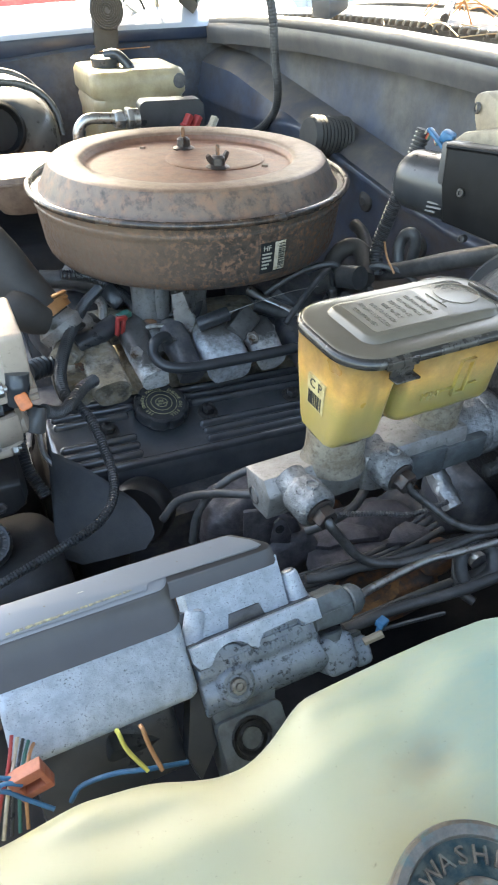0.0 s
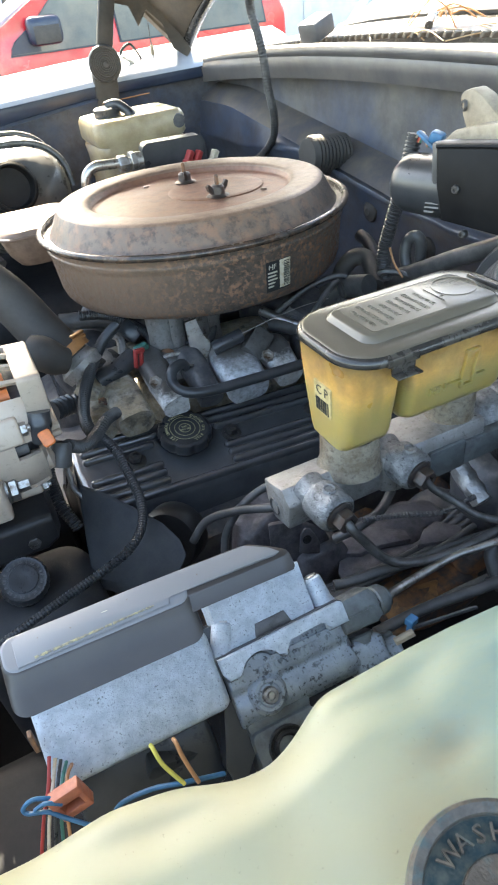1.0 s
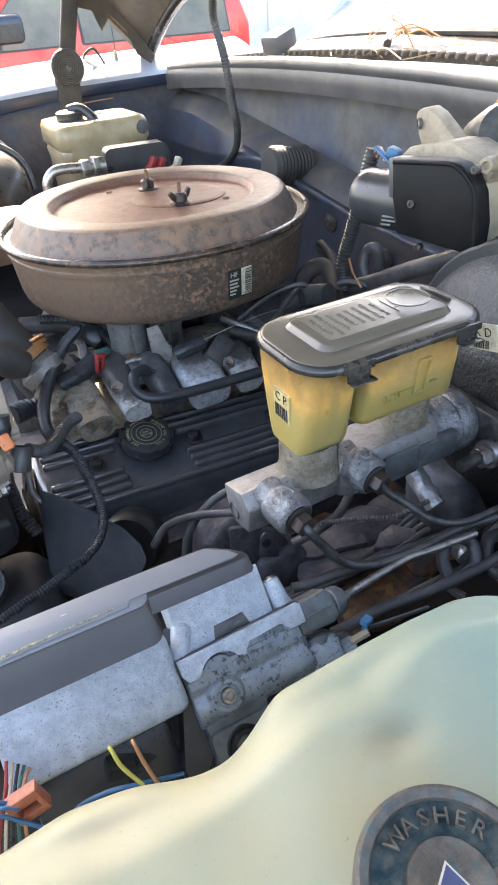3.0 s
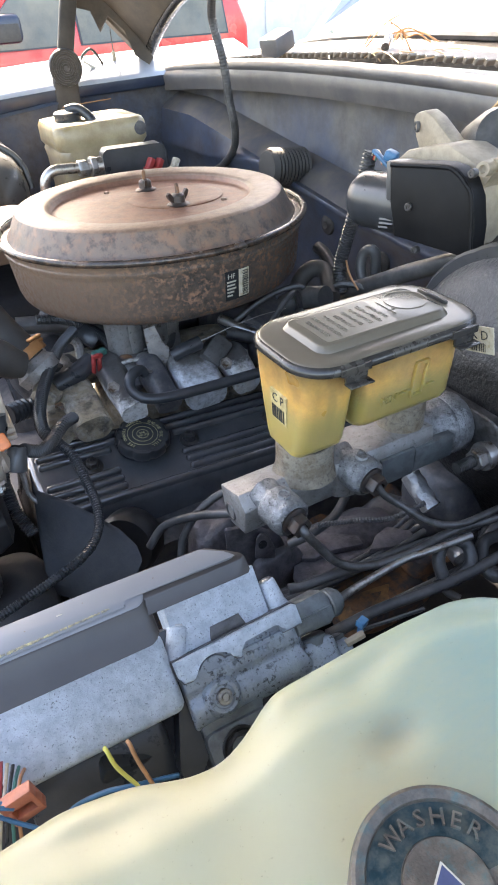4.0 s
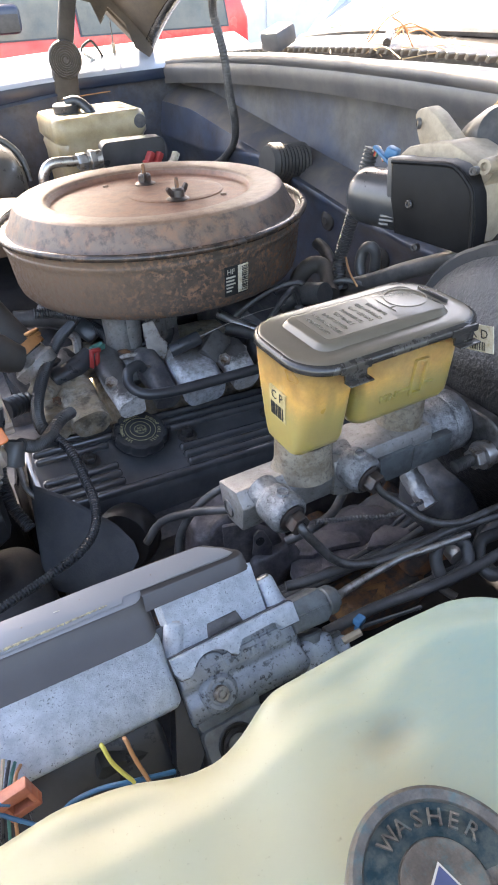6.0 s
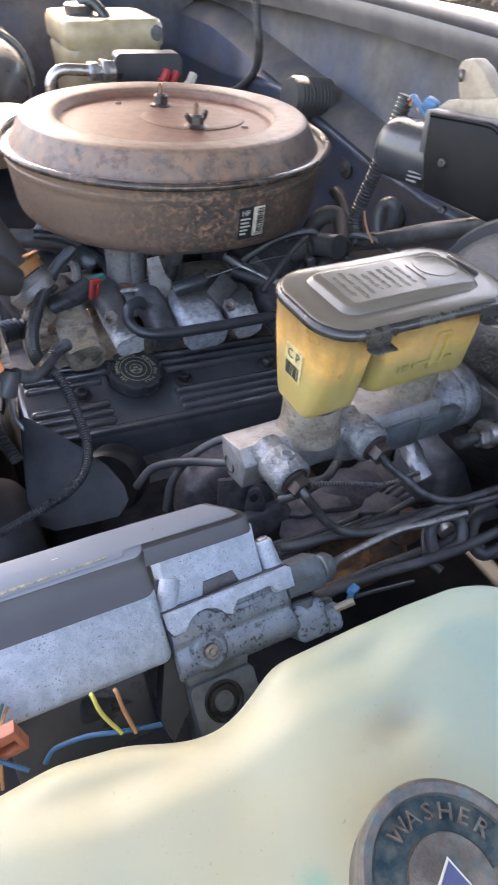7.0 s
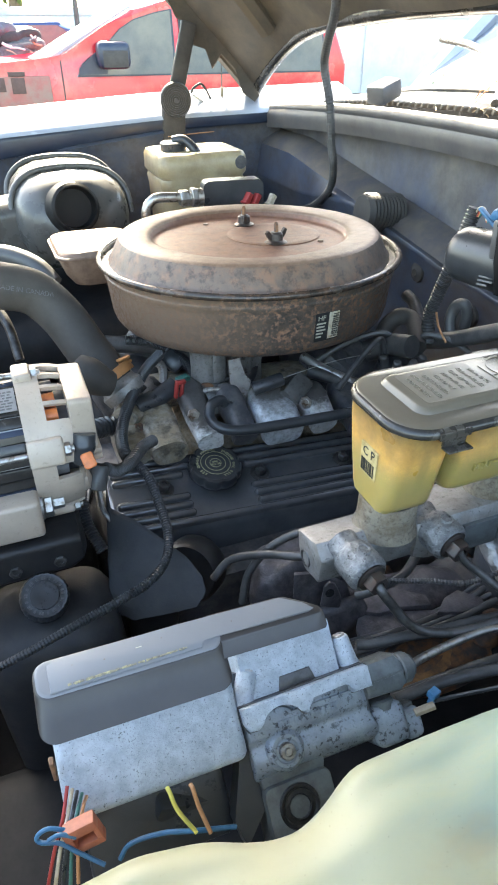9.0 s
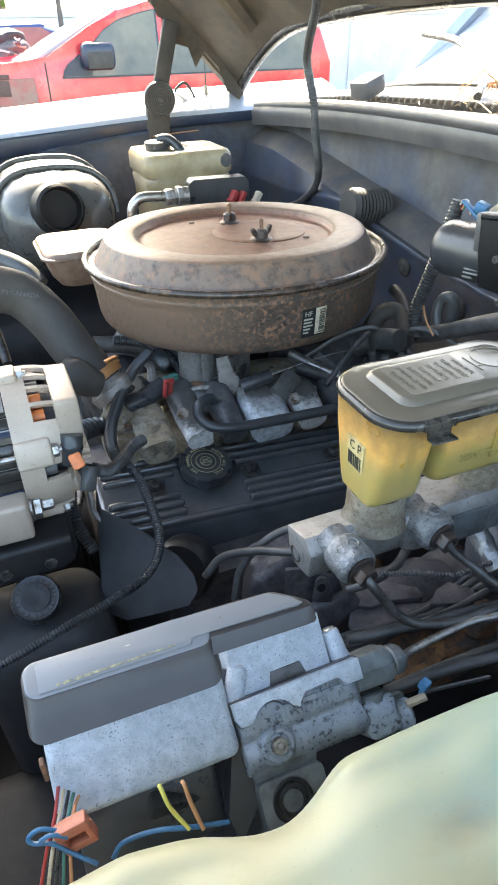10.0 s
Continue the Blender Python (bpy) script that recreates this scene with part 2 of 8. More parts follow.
TAN_ALU = material("fluid stained cast aluminium", (0.30, 0.255, 0.195), 0.36, 0.3, 0.2, 0.008, 0.7, 0.0009, (0.17, 0.115, 0.07), 0.36, 0.016, 0.35, 0.5, third=((0.07, 0.052, 0.04), 0.22, 0.0035, 0.25))
ABS_CAST = material("sand cast aluminium", (0.25, 0.248, 0.246), 0.40, 0.5, 0.3, 0.006, 1.2, 0.0011, (0.10, 0.096, 0.096), 0.36, 0.010, 0.3, 0.6, third=((0.03, 0.027, 0.026), 0.24, 0.0028, 0.1))
FITTING = material("dull brown steel fitting", (0.075, 0.066, 0.062), 0.38, 0.6, 0.3, 0.006, 0.3, 0.001, (0.085, 0.052, 0.04), 0.42, 0.008, 0.3)
ABS_DARK = material("grey green alloy", (0.135, 0.148, 0.150), 0.42, 0.35, 0.2, 0.012, 0.3, 0.001, (0.085, 0.088, 0.088), 0.40, 0.012, 0.3)

HOSE_BROWN = material("sun faded rubber", (0.052, 0.047, 0.043), 0.6, 0, 0.2, 0.04, 0.25, 0.0015, (0.078, 0.069, 0.061), 0.4, 0.05, 0.4, spec=0.25)


def blend_towards(m, colour, axis, start, end, wobble=0.06, scale=30, most=0.8):
    """A second colour, such as soot, wear and painted sheen, that takes over along one axis, with a ragged border."""
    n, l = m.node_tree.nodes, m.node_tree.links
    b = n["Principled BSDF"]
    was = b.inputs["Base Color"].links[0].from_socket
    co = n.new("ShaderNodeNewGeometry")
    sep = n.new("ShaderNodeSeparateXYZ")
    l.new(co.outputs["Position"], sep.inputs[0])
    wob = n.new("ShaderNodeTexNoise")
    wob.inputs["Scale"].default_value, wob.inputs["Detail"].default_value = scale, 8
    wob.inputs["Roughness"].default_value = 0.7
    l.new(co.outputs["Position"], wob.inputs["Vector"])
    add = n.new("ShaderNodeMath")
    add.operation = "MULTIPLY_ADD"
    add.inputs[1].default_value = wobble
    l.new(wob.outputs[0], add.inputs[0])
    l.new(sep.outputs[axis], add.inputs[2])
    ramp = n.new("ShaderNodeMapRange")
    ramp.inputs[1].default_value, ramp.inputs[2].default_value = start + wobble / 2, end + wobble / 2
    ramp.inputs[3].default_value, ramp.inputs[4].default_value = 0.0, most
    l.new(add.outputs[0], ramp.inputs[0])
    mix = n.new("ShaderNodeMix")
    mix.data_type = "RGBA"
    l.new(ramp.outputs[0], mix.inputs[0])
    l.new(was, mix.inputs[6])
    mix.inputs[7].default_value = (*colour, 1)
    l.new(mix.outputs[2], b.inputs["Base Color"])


def stain(m, centre, radius, colour, most=0.7, scale=90, ragged=0.5):
    """One blot with a ragged edge at a place of its own."""
    n, l = m.node_tree.nodes, m.node_tree.links
    b = n["Principled BSDF"]
    was = b.inputs["Base Color"].links[0].from_socket
    co = n.new("ShaderNodeNewGeometry")
    away = n.new("ShaderNodeVectorMath")
    away.operation = "SUBTRACT"
    l.new(co.outputs["Position"], away.inputs[0])
    away.inputs[1].default_value = centre
    size = n.new("ShaderNodeVectorMath")
    size.operation = "DIVIDE"
    l.new(away.outputs[0], size.inputs[0])
    size.inputs[1].default_value = radius
    far = n.new("ShaderNodeVectorMath")
    far.operation = "LENGTH"
    l.new(size.outputs[0], far.inputs[0])
    wob = n.new("ShaderNodeTexNoise")
    wob.inputs["Scale"].default_value, wob.inputs["Detail"].default_value = scale, 6
    l.new(co.outputs["Position"], wob.inputs["Vector"])
    add = n.new("ShaderNodeMath")
    add.operation = "MULTIPLY_ADD"
    add.inputs[1].default_value = ragged
    l.new(wob.outputs[0], add.inputs[0])
    l.new(far.outputs["Value"], add.inputs[2])
    ramp = n.new("ShaderNodeMapRange")
    ramp.inputs[1].default_value, ramp.inputs[2].default_value = 0.35 + ragged / 2, 1.0 + ragged / 2
    ramp.inputs[3].default_value, ramp.inputs[4].default_value = most, 0.0
    ramp.interpolation_type = "SMOOTHSTEP"
    l.new(add.outputs[0], ramp.inputs[0])
    mix = n.new("ShaderNodeMix")
    mix.data_type = "RGBA"
    l.new(ramp.outputs[0], mix.inputs[0])
    l.new(was, mix.inputs[6])
    mix.inputs[7].default_value = (*colour, 1)
    l.new(mix.outputs[2], b.inputs["Base Color"])



def fluid_line(m, z, colour, axis=2, fade=0.022, wobble=0.014, most=0.75):
    """Old fluid standing behind the translucent wall, up to a soft level."""
    n, l = m.node_tree.nodes, m.node_tree.links
    b = n["Principled BSDF"]
    was = b.inputs["Base Color"].links[0].from_socket
    co = n.new("ShaderNodeNewGeometry")
    sep = n.new("ShaderNodeSeparateXYZ")
    l.new(co.outputs["Position"], sep.inputs[0])
    wob = n.new("ShaderNodeTexNoise")
    wob.inputs["Scale"].default_value = 60
    add = n.new("ShaderNodeMath")
    add.operation = "MULTIPLY_ADD"
    add.inputs[1].default_value = wobble
    l.new(wob.outputs[0], add.inputs[0])
    l.new(sep.outputs[axis], add.inputs[2])
    ramp = n.new("ShaderNodeMapRange")
    ramp.inputs[1].default_value, ramp.inputs[2].default_value = z, z + fade
    ramp.inputs[3].default_value, ramp.inputs[4].default_value = (most, 0.0) if axis == 2 else (0.0, most)
    ramp.interpolation_type = "SMOOTHSTEP"
    l.new(add.outputs[0], ramp.inputs[0])
    mix = n.new("ShaderNodeMix")
    mix.data_type = "RGBA"
    l.new(ramp.outputs[0], mix.inputs[0])
    l.new(was, mix.inputs[6])
    mix.inputs[7].default_value = (*colour, 1)
    l.new(mix.outputs[2], b.inputs["Base Color"])


blend_towards(STAINED_ALU, (0.030, 0.027, 0.025), 2, 0.896, 0.905, 0.026, 130, 0.9)
blend_towards(CLEAN_ALU, (0.075, 0.062, 0.052), 2, 0.902, 0.914, 0.030, 90, 0.85)
blend_towards(RUST_PAN, (0.195, 0.122, 0.082), 0, -0.02, -0.13, 0.09, 34, 0.78)
blend_towards(RUST_SIDE, (0.042, 0.034, 0.030), 0, 0.08, 0.15, 0.10, 40, 0.8)
# booster's top greyed by height: the sky's sheen put into its colour
blend_towards(BOOSTER, (0.055, 0.056, 0.062), 2, 1.005, 1.03, 0.03, 60, 0.9)
blend_towards(YELLOW_TANK, (0.115, 0.073, 0.032), 2, 1.050, 1.080, 0.036, 70, 0.85)
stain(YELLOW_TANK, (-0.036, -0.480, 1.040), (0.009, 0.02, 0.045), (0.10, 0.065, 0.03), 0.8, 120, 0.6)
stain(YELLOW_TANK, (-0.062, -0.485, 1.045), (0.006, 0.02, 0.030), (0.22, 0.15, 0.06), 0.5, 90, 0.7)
stain(MILKY, (-0.182, -0.692, 1.048), (0.022, 0.010, 0.03), (0.31, 0.235, 0.125), 0.45, 120, 0.9)
stain(MILKY, (-0.236, -0.735, 1.048), (0.010, 0.022, 0.03), (0.06, 0.27, 0.19), 0.7, 90, 0.6)
fluid_line(YELLOW_TANK, 1.040, (0.30, 0.25, 0.085))
fluid_line(MILKY, -0.20, (0.15, 0.27, 0.25), 0, 0.15, 0.05, 0.72)


def glass(name, tint, rough=0.02, clear=1.0):
    m = bpy.data.materials.new(name)
    m.use_nodes = True
    b = m.node_tree.nodes["Principled BSDF"]
    b.inputs["Base Color"].default_value = (*tint, 1)
    b.inputs["Roughness"].default_value = rough
    b.inputs["Transmission Weight"].default_value = clear
    b.inputs["IOR"].default_value = 1.5
    b.inputs["Specular IOR Level"].default_value = 0.2
    return m


GLASS = glass("dusty windshield glass", (0.40, 0.50, 0.66), 0.03, 0.97)


# ---- mesh tools ----
def thing(name, label, category, base=(0, 0, 0), group="", kind=""):
    ob = new(name)
    ob.empty_display_size = 0.02
    ob.location = base
    return tagged(ob, label, category, group, kind)


def finish(bm, name, mat, sharp=38, base=(0, 0, 0)):
    bmesh.ops.translate(bm, verts=bm.verts, vec=-Vector(base))
    bmesh.ops.recalc_face_normals(bm, faces=bm.faces)
    me = bpy.data.meshes.new(name)
    bm.to_mesh(me)
    bm.free()
    me.materials.append(mat)
    me.shade_smooth()
    me.set_sharp_from_angle(angle=radians(sharp))
    return me


def place_of(ob):
    p = Vector((0, 0, 0))
    while ob:
        p += ob.location
        ob = ob.parent
    return p


def part(name, bm, mat, parent, label="", sharp=38):
    """One mesh under a thing or a part; bm is in world metres."""
    ob = new(name, finish(bm, name, mat, sharp, place_of(parent)))
    ob.parent = parent
    if label:
        ob["label"] = label
    return ob


def single(name, bm, mat, label, category, base=(0, 0, 0), group="", kind="", sharp=38):
    ob = new(name, finish(bm, name, mat, sharp, base))
    ob.location = base
    return tagged(ob, label, category, group, kind)


def turned(bm, verts, m):
    bmesh.ops.transform(bm, matrix=m, verts=verts)


def block(bm, lo, hi, bevel=0.0, seg=2, m=None):
    """A box from corner to corner with rounded edges, turned by m about the world's origin."""
    got = bmesh.ops.create_cube(bm, size=1.0)["verts"]
    lo, hi = Vector(lo), Vector(hi)
    bmesh.ops.transform(bm, matrix=Matrix.Translation((lo + hi) / 2) @ Matrix.Diagonal((*(hi - lo), 1)), verts=got)
    if bevel:
        edges = list({e for v in got for e in v.link_edges})
        made = bmesh.ops.bevel(bm, geom=edges, offset=bevel, segments=seg, profile=0.5, affect="EDGES")
        got = list({v for f in made["faces"] for v in f.verts} | {v for v in got if v.is_valid})
    if m is not None:
        turned(bm, got, m)
    return bm


def lathe(bm, profile, at=(0, 0, 0), axis=(0, 0, 1), seg=48, wave=0.0, waves=0):
    """Turns rows of (radius, height) round an axis through at."""
    m = Matrix.Translation(at) @ Vector(axis).to_track_quat("Z", "Y").to_matrix().to_4x4()
    rings = []
    for r, h in profile:
        if r < 1e-5:
            rings.append([bm.verts.new(m @ Vector((0, 0, h)))])
            continue
        ring = []
        for k in range(seg):
            a = 2 * math.pi * k / seg
            q = r * (1 - wave * max(0, math.cos(waves * a)) ** 3)
            ring.append(bm.verts.new(m @ Vector((q * math.cos(a), q * math.sin(a), h))))
        rings.append(ring)
    for a, b in zip(rings, rings[1:]):
        for k in range(seg):
            j = (k + 1) % seg
            if len(a) == 1 and len(b) == 1:
                break
            if len(a) == 1:
                bm.faces.new((a[0], b[k], b[j]))
            elif len(b) == 1:
                bm.faces.new((a[k], b[0], a[j]))
            else:
                bm.faces.new((a[k], b[k], b[j], a[j]))
    return bm


def spline(points, per=8):
    """A smooth line through points."""
    p = [Vector(q) for q in points]
    p = [2 * p[0] - p[1]] + p + [2 * p[-1] - p[-2]]
    out = []
    for i in range(1, len(p) - 2):
        a, b, c, d = p[i - 1:i + 3]
        for k in range(per):
            t = k / per
            out.append(0.5 * (2 * b + (c - a) * t + (2 * a - 5 * b + 4 * c - d) * t * t + (3 * b - a - 3 * c + d) * t ** 3))
    return out + [p[-2]]


def tube(bm, points, radius, seg=12, per=8, ridge=0.0, pitch=0.004, caps=True):
    """A round hose along a smooth line; with ridge it is corrugated conduit."""
    line = spline(points, per)
    if ridge:
        length = [0.0]
        for a, b in zip(line, line[1:]):
            length.append(length[-1] + (b - a).length)
        n = max(4, int(length[-1] / pitch * 4))
        fine, j = [], 0
        for k in range(n + 1):
            s = length[-1] * k / n
            while j < len(line) - 2 and length[j + 1] < s:
                j += 1
            f = (s - length[j]) / max(1e-9, length[j + 1] - length[j])
            fine.append(line[j].lerp(line[j + 1], f))
        line = fine
    up = Vector((0, 0, 1))
    rings = []
    side = None
    for i, p in enumerate(line):
        way = (line[min(i + 1, len(line) - 1)] - line[max(i - 1, 0)]).normalized()
        if side is None:
            side = way.cross(up)
            if side.length < 0.1:
                side = way.cross(Vector((1, 0, 0)))
        side = (side - way * side.dot(way)).normalized()
        other = way.cross(side)
        r = radius(i / (len(line) - 1)) if callable(radius) else radius
        if ridge:
            r += ridge * (1 if i % 4 < 2 else -1)
        rings.append([bm.verts.new(p + r * (math.cos(2 * math.pi * k / seg) * side + math.sin(2 * math.pi * k / seg) * other)) for k in range(seg)])
    for a, b in zip(rings, rings[1:]):
        for k in range(seg):
            j = (k + 1) % seg
            bm.faces.new((a[k], b[k], b[j], a[j]))
    if caps:
        bm.faces.new(rings[0])
        bm.faces.new(rings[-1][::-1])
    return bm


def rounded(cx, cy, hx, hy, r, z, seg=6):
    """A rounded rectangle's points at height z."""
    out = []
    r = min(r, hx - 1e-4, hy - 1e-4)
    for sx, sy, a0 in ((1, 1, 0), (-1, 1, 90), (-1, -1, 180), (1, -1, 270)):
        for k in range(seg + 1):
            a = radians(a0 + 90 * k / seg)
            out.append(Vector((cx + sx * (hx - r) + r * math.cos(a), cy + sy * (hy - r) + r * math.sin(a), z)))
    return out


def loft(bm, sections, m=None):
    """A closed body through rows of points with the same count."""
    rings = [[bm.verts.new(m @ p if m is not None else p) for p in s] for s in sections]
    n = len(rings[0])
    for a, b in zip(rings, rings[1:]):
        for k in range(n):
            j = (k + 1) % n
            bm.faces.new((a[k], b[k], b[j], a[j]))
    bm.faces.new(rings[0][::-1])
    bm.faces.new(rings[-1])
    return bm


def plate(bm, outline, thick, m=None, bevel=0.0):
    """A flat outline in x and y, made thick along z, set by m."""
    low = [bm.verts.new(Vector((x, y, 0))) for x, y in outline]
    high = [bm.verts.new(Vector((x, y, thick))) for x, y in outline]
    n = len(outline)
    bm.faces.new(low[::-1])
    bm.faces.new(high)
    for k in range(n):
        j = (k + 1) % n
        bm.faces.new((low[k], low[j], high[j], high[k]))
    if bevel:
        top = [e for e in bm.edges if e.verts[0] in high and e.verts[1] in high]
        made = bmesh.ops.bevel(bm, geom=top, offset=bevel, segments=2, profile=0.5, affect="EDGES")
    if m is not None:
        turned(bm, bm.verts, m)
    return bm


def poly_plate(bm, points, offset):
    """A flat piece through corner points, thickened by an offset."""
    a = [bm.verts.new(Vector(p)) for p in points]
    b = [bm.verts.new(Vector(p) + Vector(offset)) for p in points]
    n = len(points)
    bm.faces.new(a[::-1])
    bm.faces.new(b)
    for k in range(n):
        j = (k + 1) % n
        bm.faces.new((a[k], a[j], b[j], b[k]))
    return bm


def bevelled(bm, offset, seg=2, least=20):
    """Rounds the sharp edges of a mesh."""
    bmesh.ops.recalc_face_normals(bm, faces=bm.faces)
    sharp = [e for e in bm.edges if len(e.link_faces) == 2 and e.calc_face_angle(0) > radians(least)]
    bmesh.ops.bevel(bm, geom=sharp, offset=offset, segments=seg, profile=0.5, affect="EDGES", clamp_overlap=True)
    return bm


def frame_of(origin, across, along):
    """A pose whose x runs along 'across', y nearest to 'along'."""
    x = Vector(across).normalized()
    z = x.cross(Vector(along)).normalized()
    y = z.cross(x)
    return Matrix.Translation(origin) @ Matrix((x, y, z)).transposed().to_4x4()


def hex_nut(bm, at, axis, r=0.008, h=0.006):
    return lathe(bm, [(0, 0), (r * 0.9, 0), (r, h * 0.12), (r, h * 0.88), (r * 0.9, h), (r * 0.5, h), (r * 0.5, h * 0.7), (0, h * 0.7)], at, axis, 6)


def lump(bm, at, size, seed=0, rough=0.25, m=None, sub=3):
    """A cast or dirty lump."""
    got = bmesh.ops.create_icosphere(bm, subdivisions=sub, radius=1.0)["verts"]
    for v in got:
        k = 1 + rough * noise.noise(v.co * 1.6 + Vector((seed * 7.1, seed * 3.3, 0)))
        c = v.co * k
        q = Vector([math.copysign(abs(a) ** 0.65, a) for a in c])
        v.co = Vector((q.x * size[0], q.y * size[1], q.z * size[2]))
        if m is not None:
            v.co = m @ v.co
        v.co += Vector(at)
    return bm


def letters(text, size, m, raise_by=0.0004, align="CENTER"):
    """Words in the built-in font, as a bmesh standing proud of a surface; m sets its place."""
    c = bpy.data.curves.new("words", "FONT")
    c.body, c.size, c.extrude, c.align_x, c.align_y = text, size, raise_by, align, "CENTER"
    c.resolution_u = 2
    ob = bpy.data.objects.new("words", c)
    scene.collection.objects.link(ob)
    me = ob.to_mesh()
    bm = bmesh.new()
    bm.from_mesh(me)
    ob.to_mesh_clear()
    bpy.data.objects.remove(ob)
    bpy.data.curves.remove(c)
    bmesh.ops.transform(bm, matrix=m, verts=bm.verts)
    return bm


def bars(rows, m, thick=0.0003):
    """Rows of plain bars (x, y, width, height) on a surface."""
    bm = bmesh.new()
    for x, y, w, h in rows:
        block(bm, (x, y, 0), (x + w, y + h, thick), 0)
    turned(bm, bm.verts, m)
    return bm

# ---- ground and truck shell ----
bm = bmesh.new()
for a, b in ((-60, 60),):
    q = [bm.verts.new(v) for v in ((-400, -400, 0), (400, -400, 0), (400, 400, 0), (-400, 400, 0))]
    bm.faces.new(q)
single("ground", bm, ASPHALT, "grey worn asphalt yard", "ground", kind="structure")


def cowl_height(y):
    return 1.178 - 0.036 * (y / 0.75) ** 2


def hood_drop(y):
    y = abs(y)
    return 0.014 * (y / 0.395) ** 2 + 0.75 * max(0, y - 0.47) ** 2


def sheet(bm, rows, thick):
    """A pressed sheet from rows of points, thickened along the offset 'thick'."""
    t = Vector(thick)
    top = [[bm.verts.new(Vector(p)) for p in r] for r in rows]
    low = [[bm.verts.new(Vector(p) + t) for p in r] for r in rows]
    for g, flip in ((top, False), (low, True)):
        for a, b in zip(g, g[1:]):
            for k in range(len(a) - 1):
                f = (a[k], a[k + 1], b[k + 1], b[k])
                bm.faces.new(f[::-1] if flip else f)
    rim = [(r, k) for r, k in [(0, k) for k in range(len(rows[0]))]]
    n, c = len(rows), len(rows[0])
    loop = [(0, k) for k in range(c)] + [(r, c - 1) for r in range(1, n)] + [(n - 1, k) for k in range(c - 2, -1, -1)] + [(r, 0) for r in range(n - 2, 0, -1)]
    for (r, k), (s, j) in zip(loop, loop[1:] + loop[:1]):
        bm.faces.new((top[r][k], top[s][j], low[s][j], low[r][k]))
    return bm


YS = [-0.84 + 1.68 * k / 48 for k in range(49)]
# firewall: an upright dusty panel, with a lower pressing that stands proud of it under a slanting edge
shell = thing("firewall", "dusty dark blue painted steel firewall behind the engine", "firewall", (0.4, 0, 0.3), kind="structure")
bm = bmesh.new()
sheet(bm, [[(0.40 - 0.02 * (z < 0.7), y, z if z < 1.1 else cowl_height(y) - 0.015) for y in YS] for z in (0.3, 0.7, 0.9, 1.0, 1.16)], (0.012, 0, 0))
part("panel", bm, FIREWALL_PAINT, shell)
bm = bmesh.new()


def step_z(y):
    return 1.015 + 0.085 * max(0, min(1, (y - 0.0) / 0.62))


sheet(bm, [[(0.398 - 0.05 * s, y, step_z(y) - 0.03 * k) for y in YS] for k, s in ((0, 0), (0.25, 0.35), (0.6, 0.75), (1, 1))], (0.006, 0, 0))
part("step", bm, STEP_DUST, shell, "tan dusted slanting step", 60)
bm = bmesh.new()


def crease(y):
    return min(step_z(y) - 0.034, 0.993 + 0.165 * max(-0.1, min(0.24, y)) - 0.10 * max(0, min(0.3, y - 0.24)))


sheet(bm, [[(0.3478, y, step_z(y) - 0.030) for y in YS], [(0.338, y, crease(y) + 0.004) for y in YS], [(0.336, y, crease(y)) for y in YS], [(0.338, y, crease(y) - 0.005) for y in YS],
           [(0.350, y, crease(y) - 0.03) for y in YS], [(0.354, y, 0.86) for y in YS], [(0.354, y, 0.62) for y in YS], [(0.354, y, 0.35) for y in YS]], (0.006, 0, 0))
part("lower_pressing", bm, BLUE_PAINT, shell, "dark blue lower pressing with oily dust", 60)
for y, z in ((0.097, 0.957), (-0.05, 0.933), (-0.19, 0.9), (0.55, 0.94)):
    bm = bmesh.new()
    lathe(bm, [(0, -0.006), (0.006, -0.007), (0.010, -0.004), (0.016, -0.003), (0.018, 0.0), (0.018, 0.012)], (0.350, y, z), (1, 0, 0), 20)
    part("grommet", bm, HOSE_BROWN, shell, "brownish rubber grommet")

# cowl top with its seal, its grille and the windshield
cowl = thing("cowl", "dark dusty cowl panel under the windshield", "cowl", (0.45, 0, 1.15), kind="structure")
bm = bmesh.new()
sheet(bm, [[(x, y, cowl_height(y) + dz) for y in YS] for x, dz in ((0.366, -0.014), (0.372, 0.0), (0.40, 0.002), (0.45, 0.002), (0.456, -0.012), (0.62, -0.012))], (0, 0, -0.008))
part("panel", bm, BLUE_PAINT, cowl)
bm = bmesh.new()
sheet(bm, [[(x, y, cowl_height(y) + dz) for y in YS] for x, dz in ((0.357, 0.004), (0.352, -0.006), (0.354, -0.02), (0.358, -0.034))], (0.004, 0, 0))
part("seal_flap", bm, SEAL, cowl, "grey weathered rubber flap")
bm = bmesh.new()
tube(bm, [(0.36 + 0.012 * (abs(y) / 0.84) ** 2, y, cowl_height(y) + 0.007) for y in YS[::4]], 0.0105, 12, 4)
part("seal_bead", bm, SEAL, cowl, "grey weathered hood seal")
slat = None
for k in range(76):
    y = -0.74 + k * 0.0195
    z = cowl_height(y) + 0.013
    if slat is None:
        bm = bmesh.new()
        block(bm, (-0.036, -0.0035, -0.004), (0.036, 0.0035, 0.006), 0.0015, 1, pose(0, 0, 0, 28, 0, 0))
        slat = finish(bm, "slat", DUSTY)
    ob = new("slat", slat)
    ob.parent = cowl
    ob.location = Vector((0.515, y, z)) - cowl.location
bm = bmesh.new()
sheet(bm, [[(x, y, cowl_height(y) + dz) for y in YS] for x, dz in ((0.555, 0.014), (0.575, 0.02), (0.605, 0.03))], (0, 0, -0.02))
part("grille_edge", bm, LID_BLACK, cowl, "black plastic grille edge")

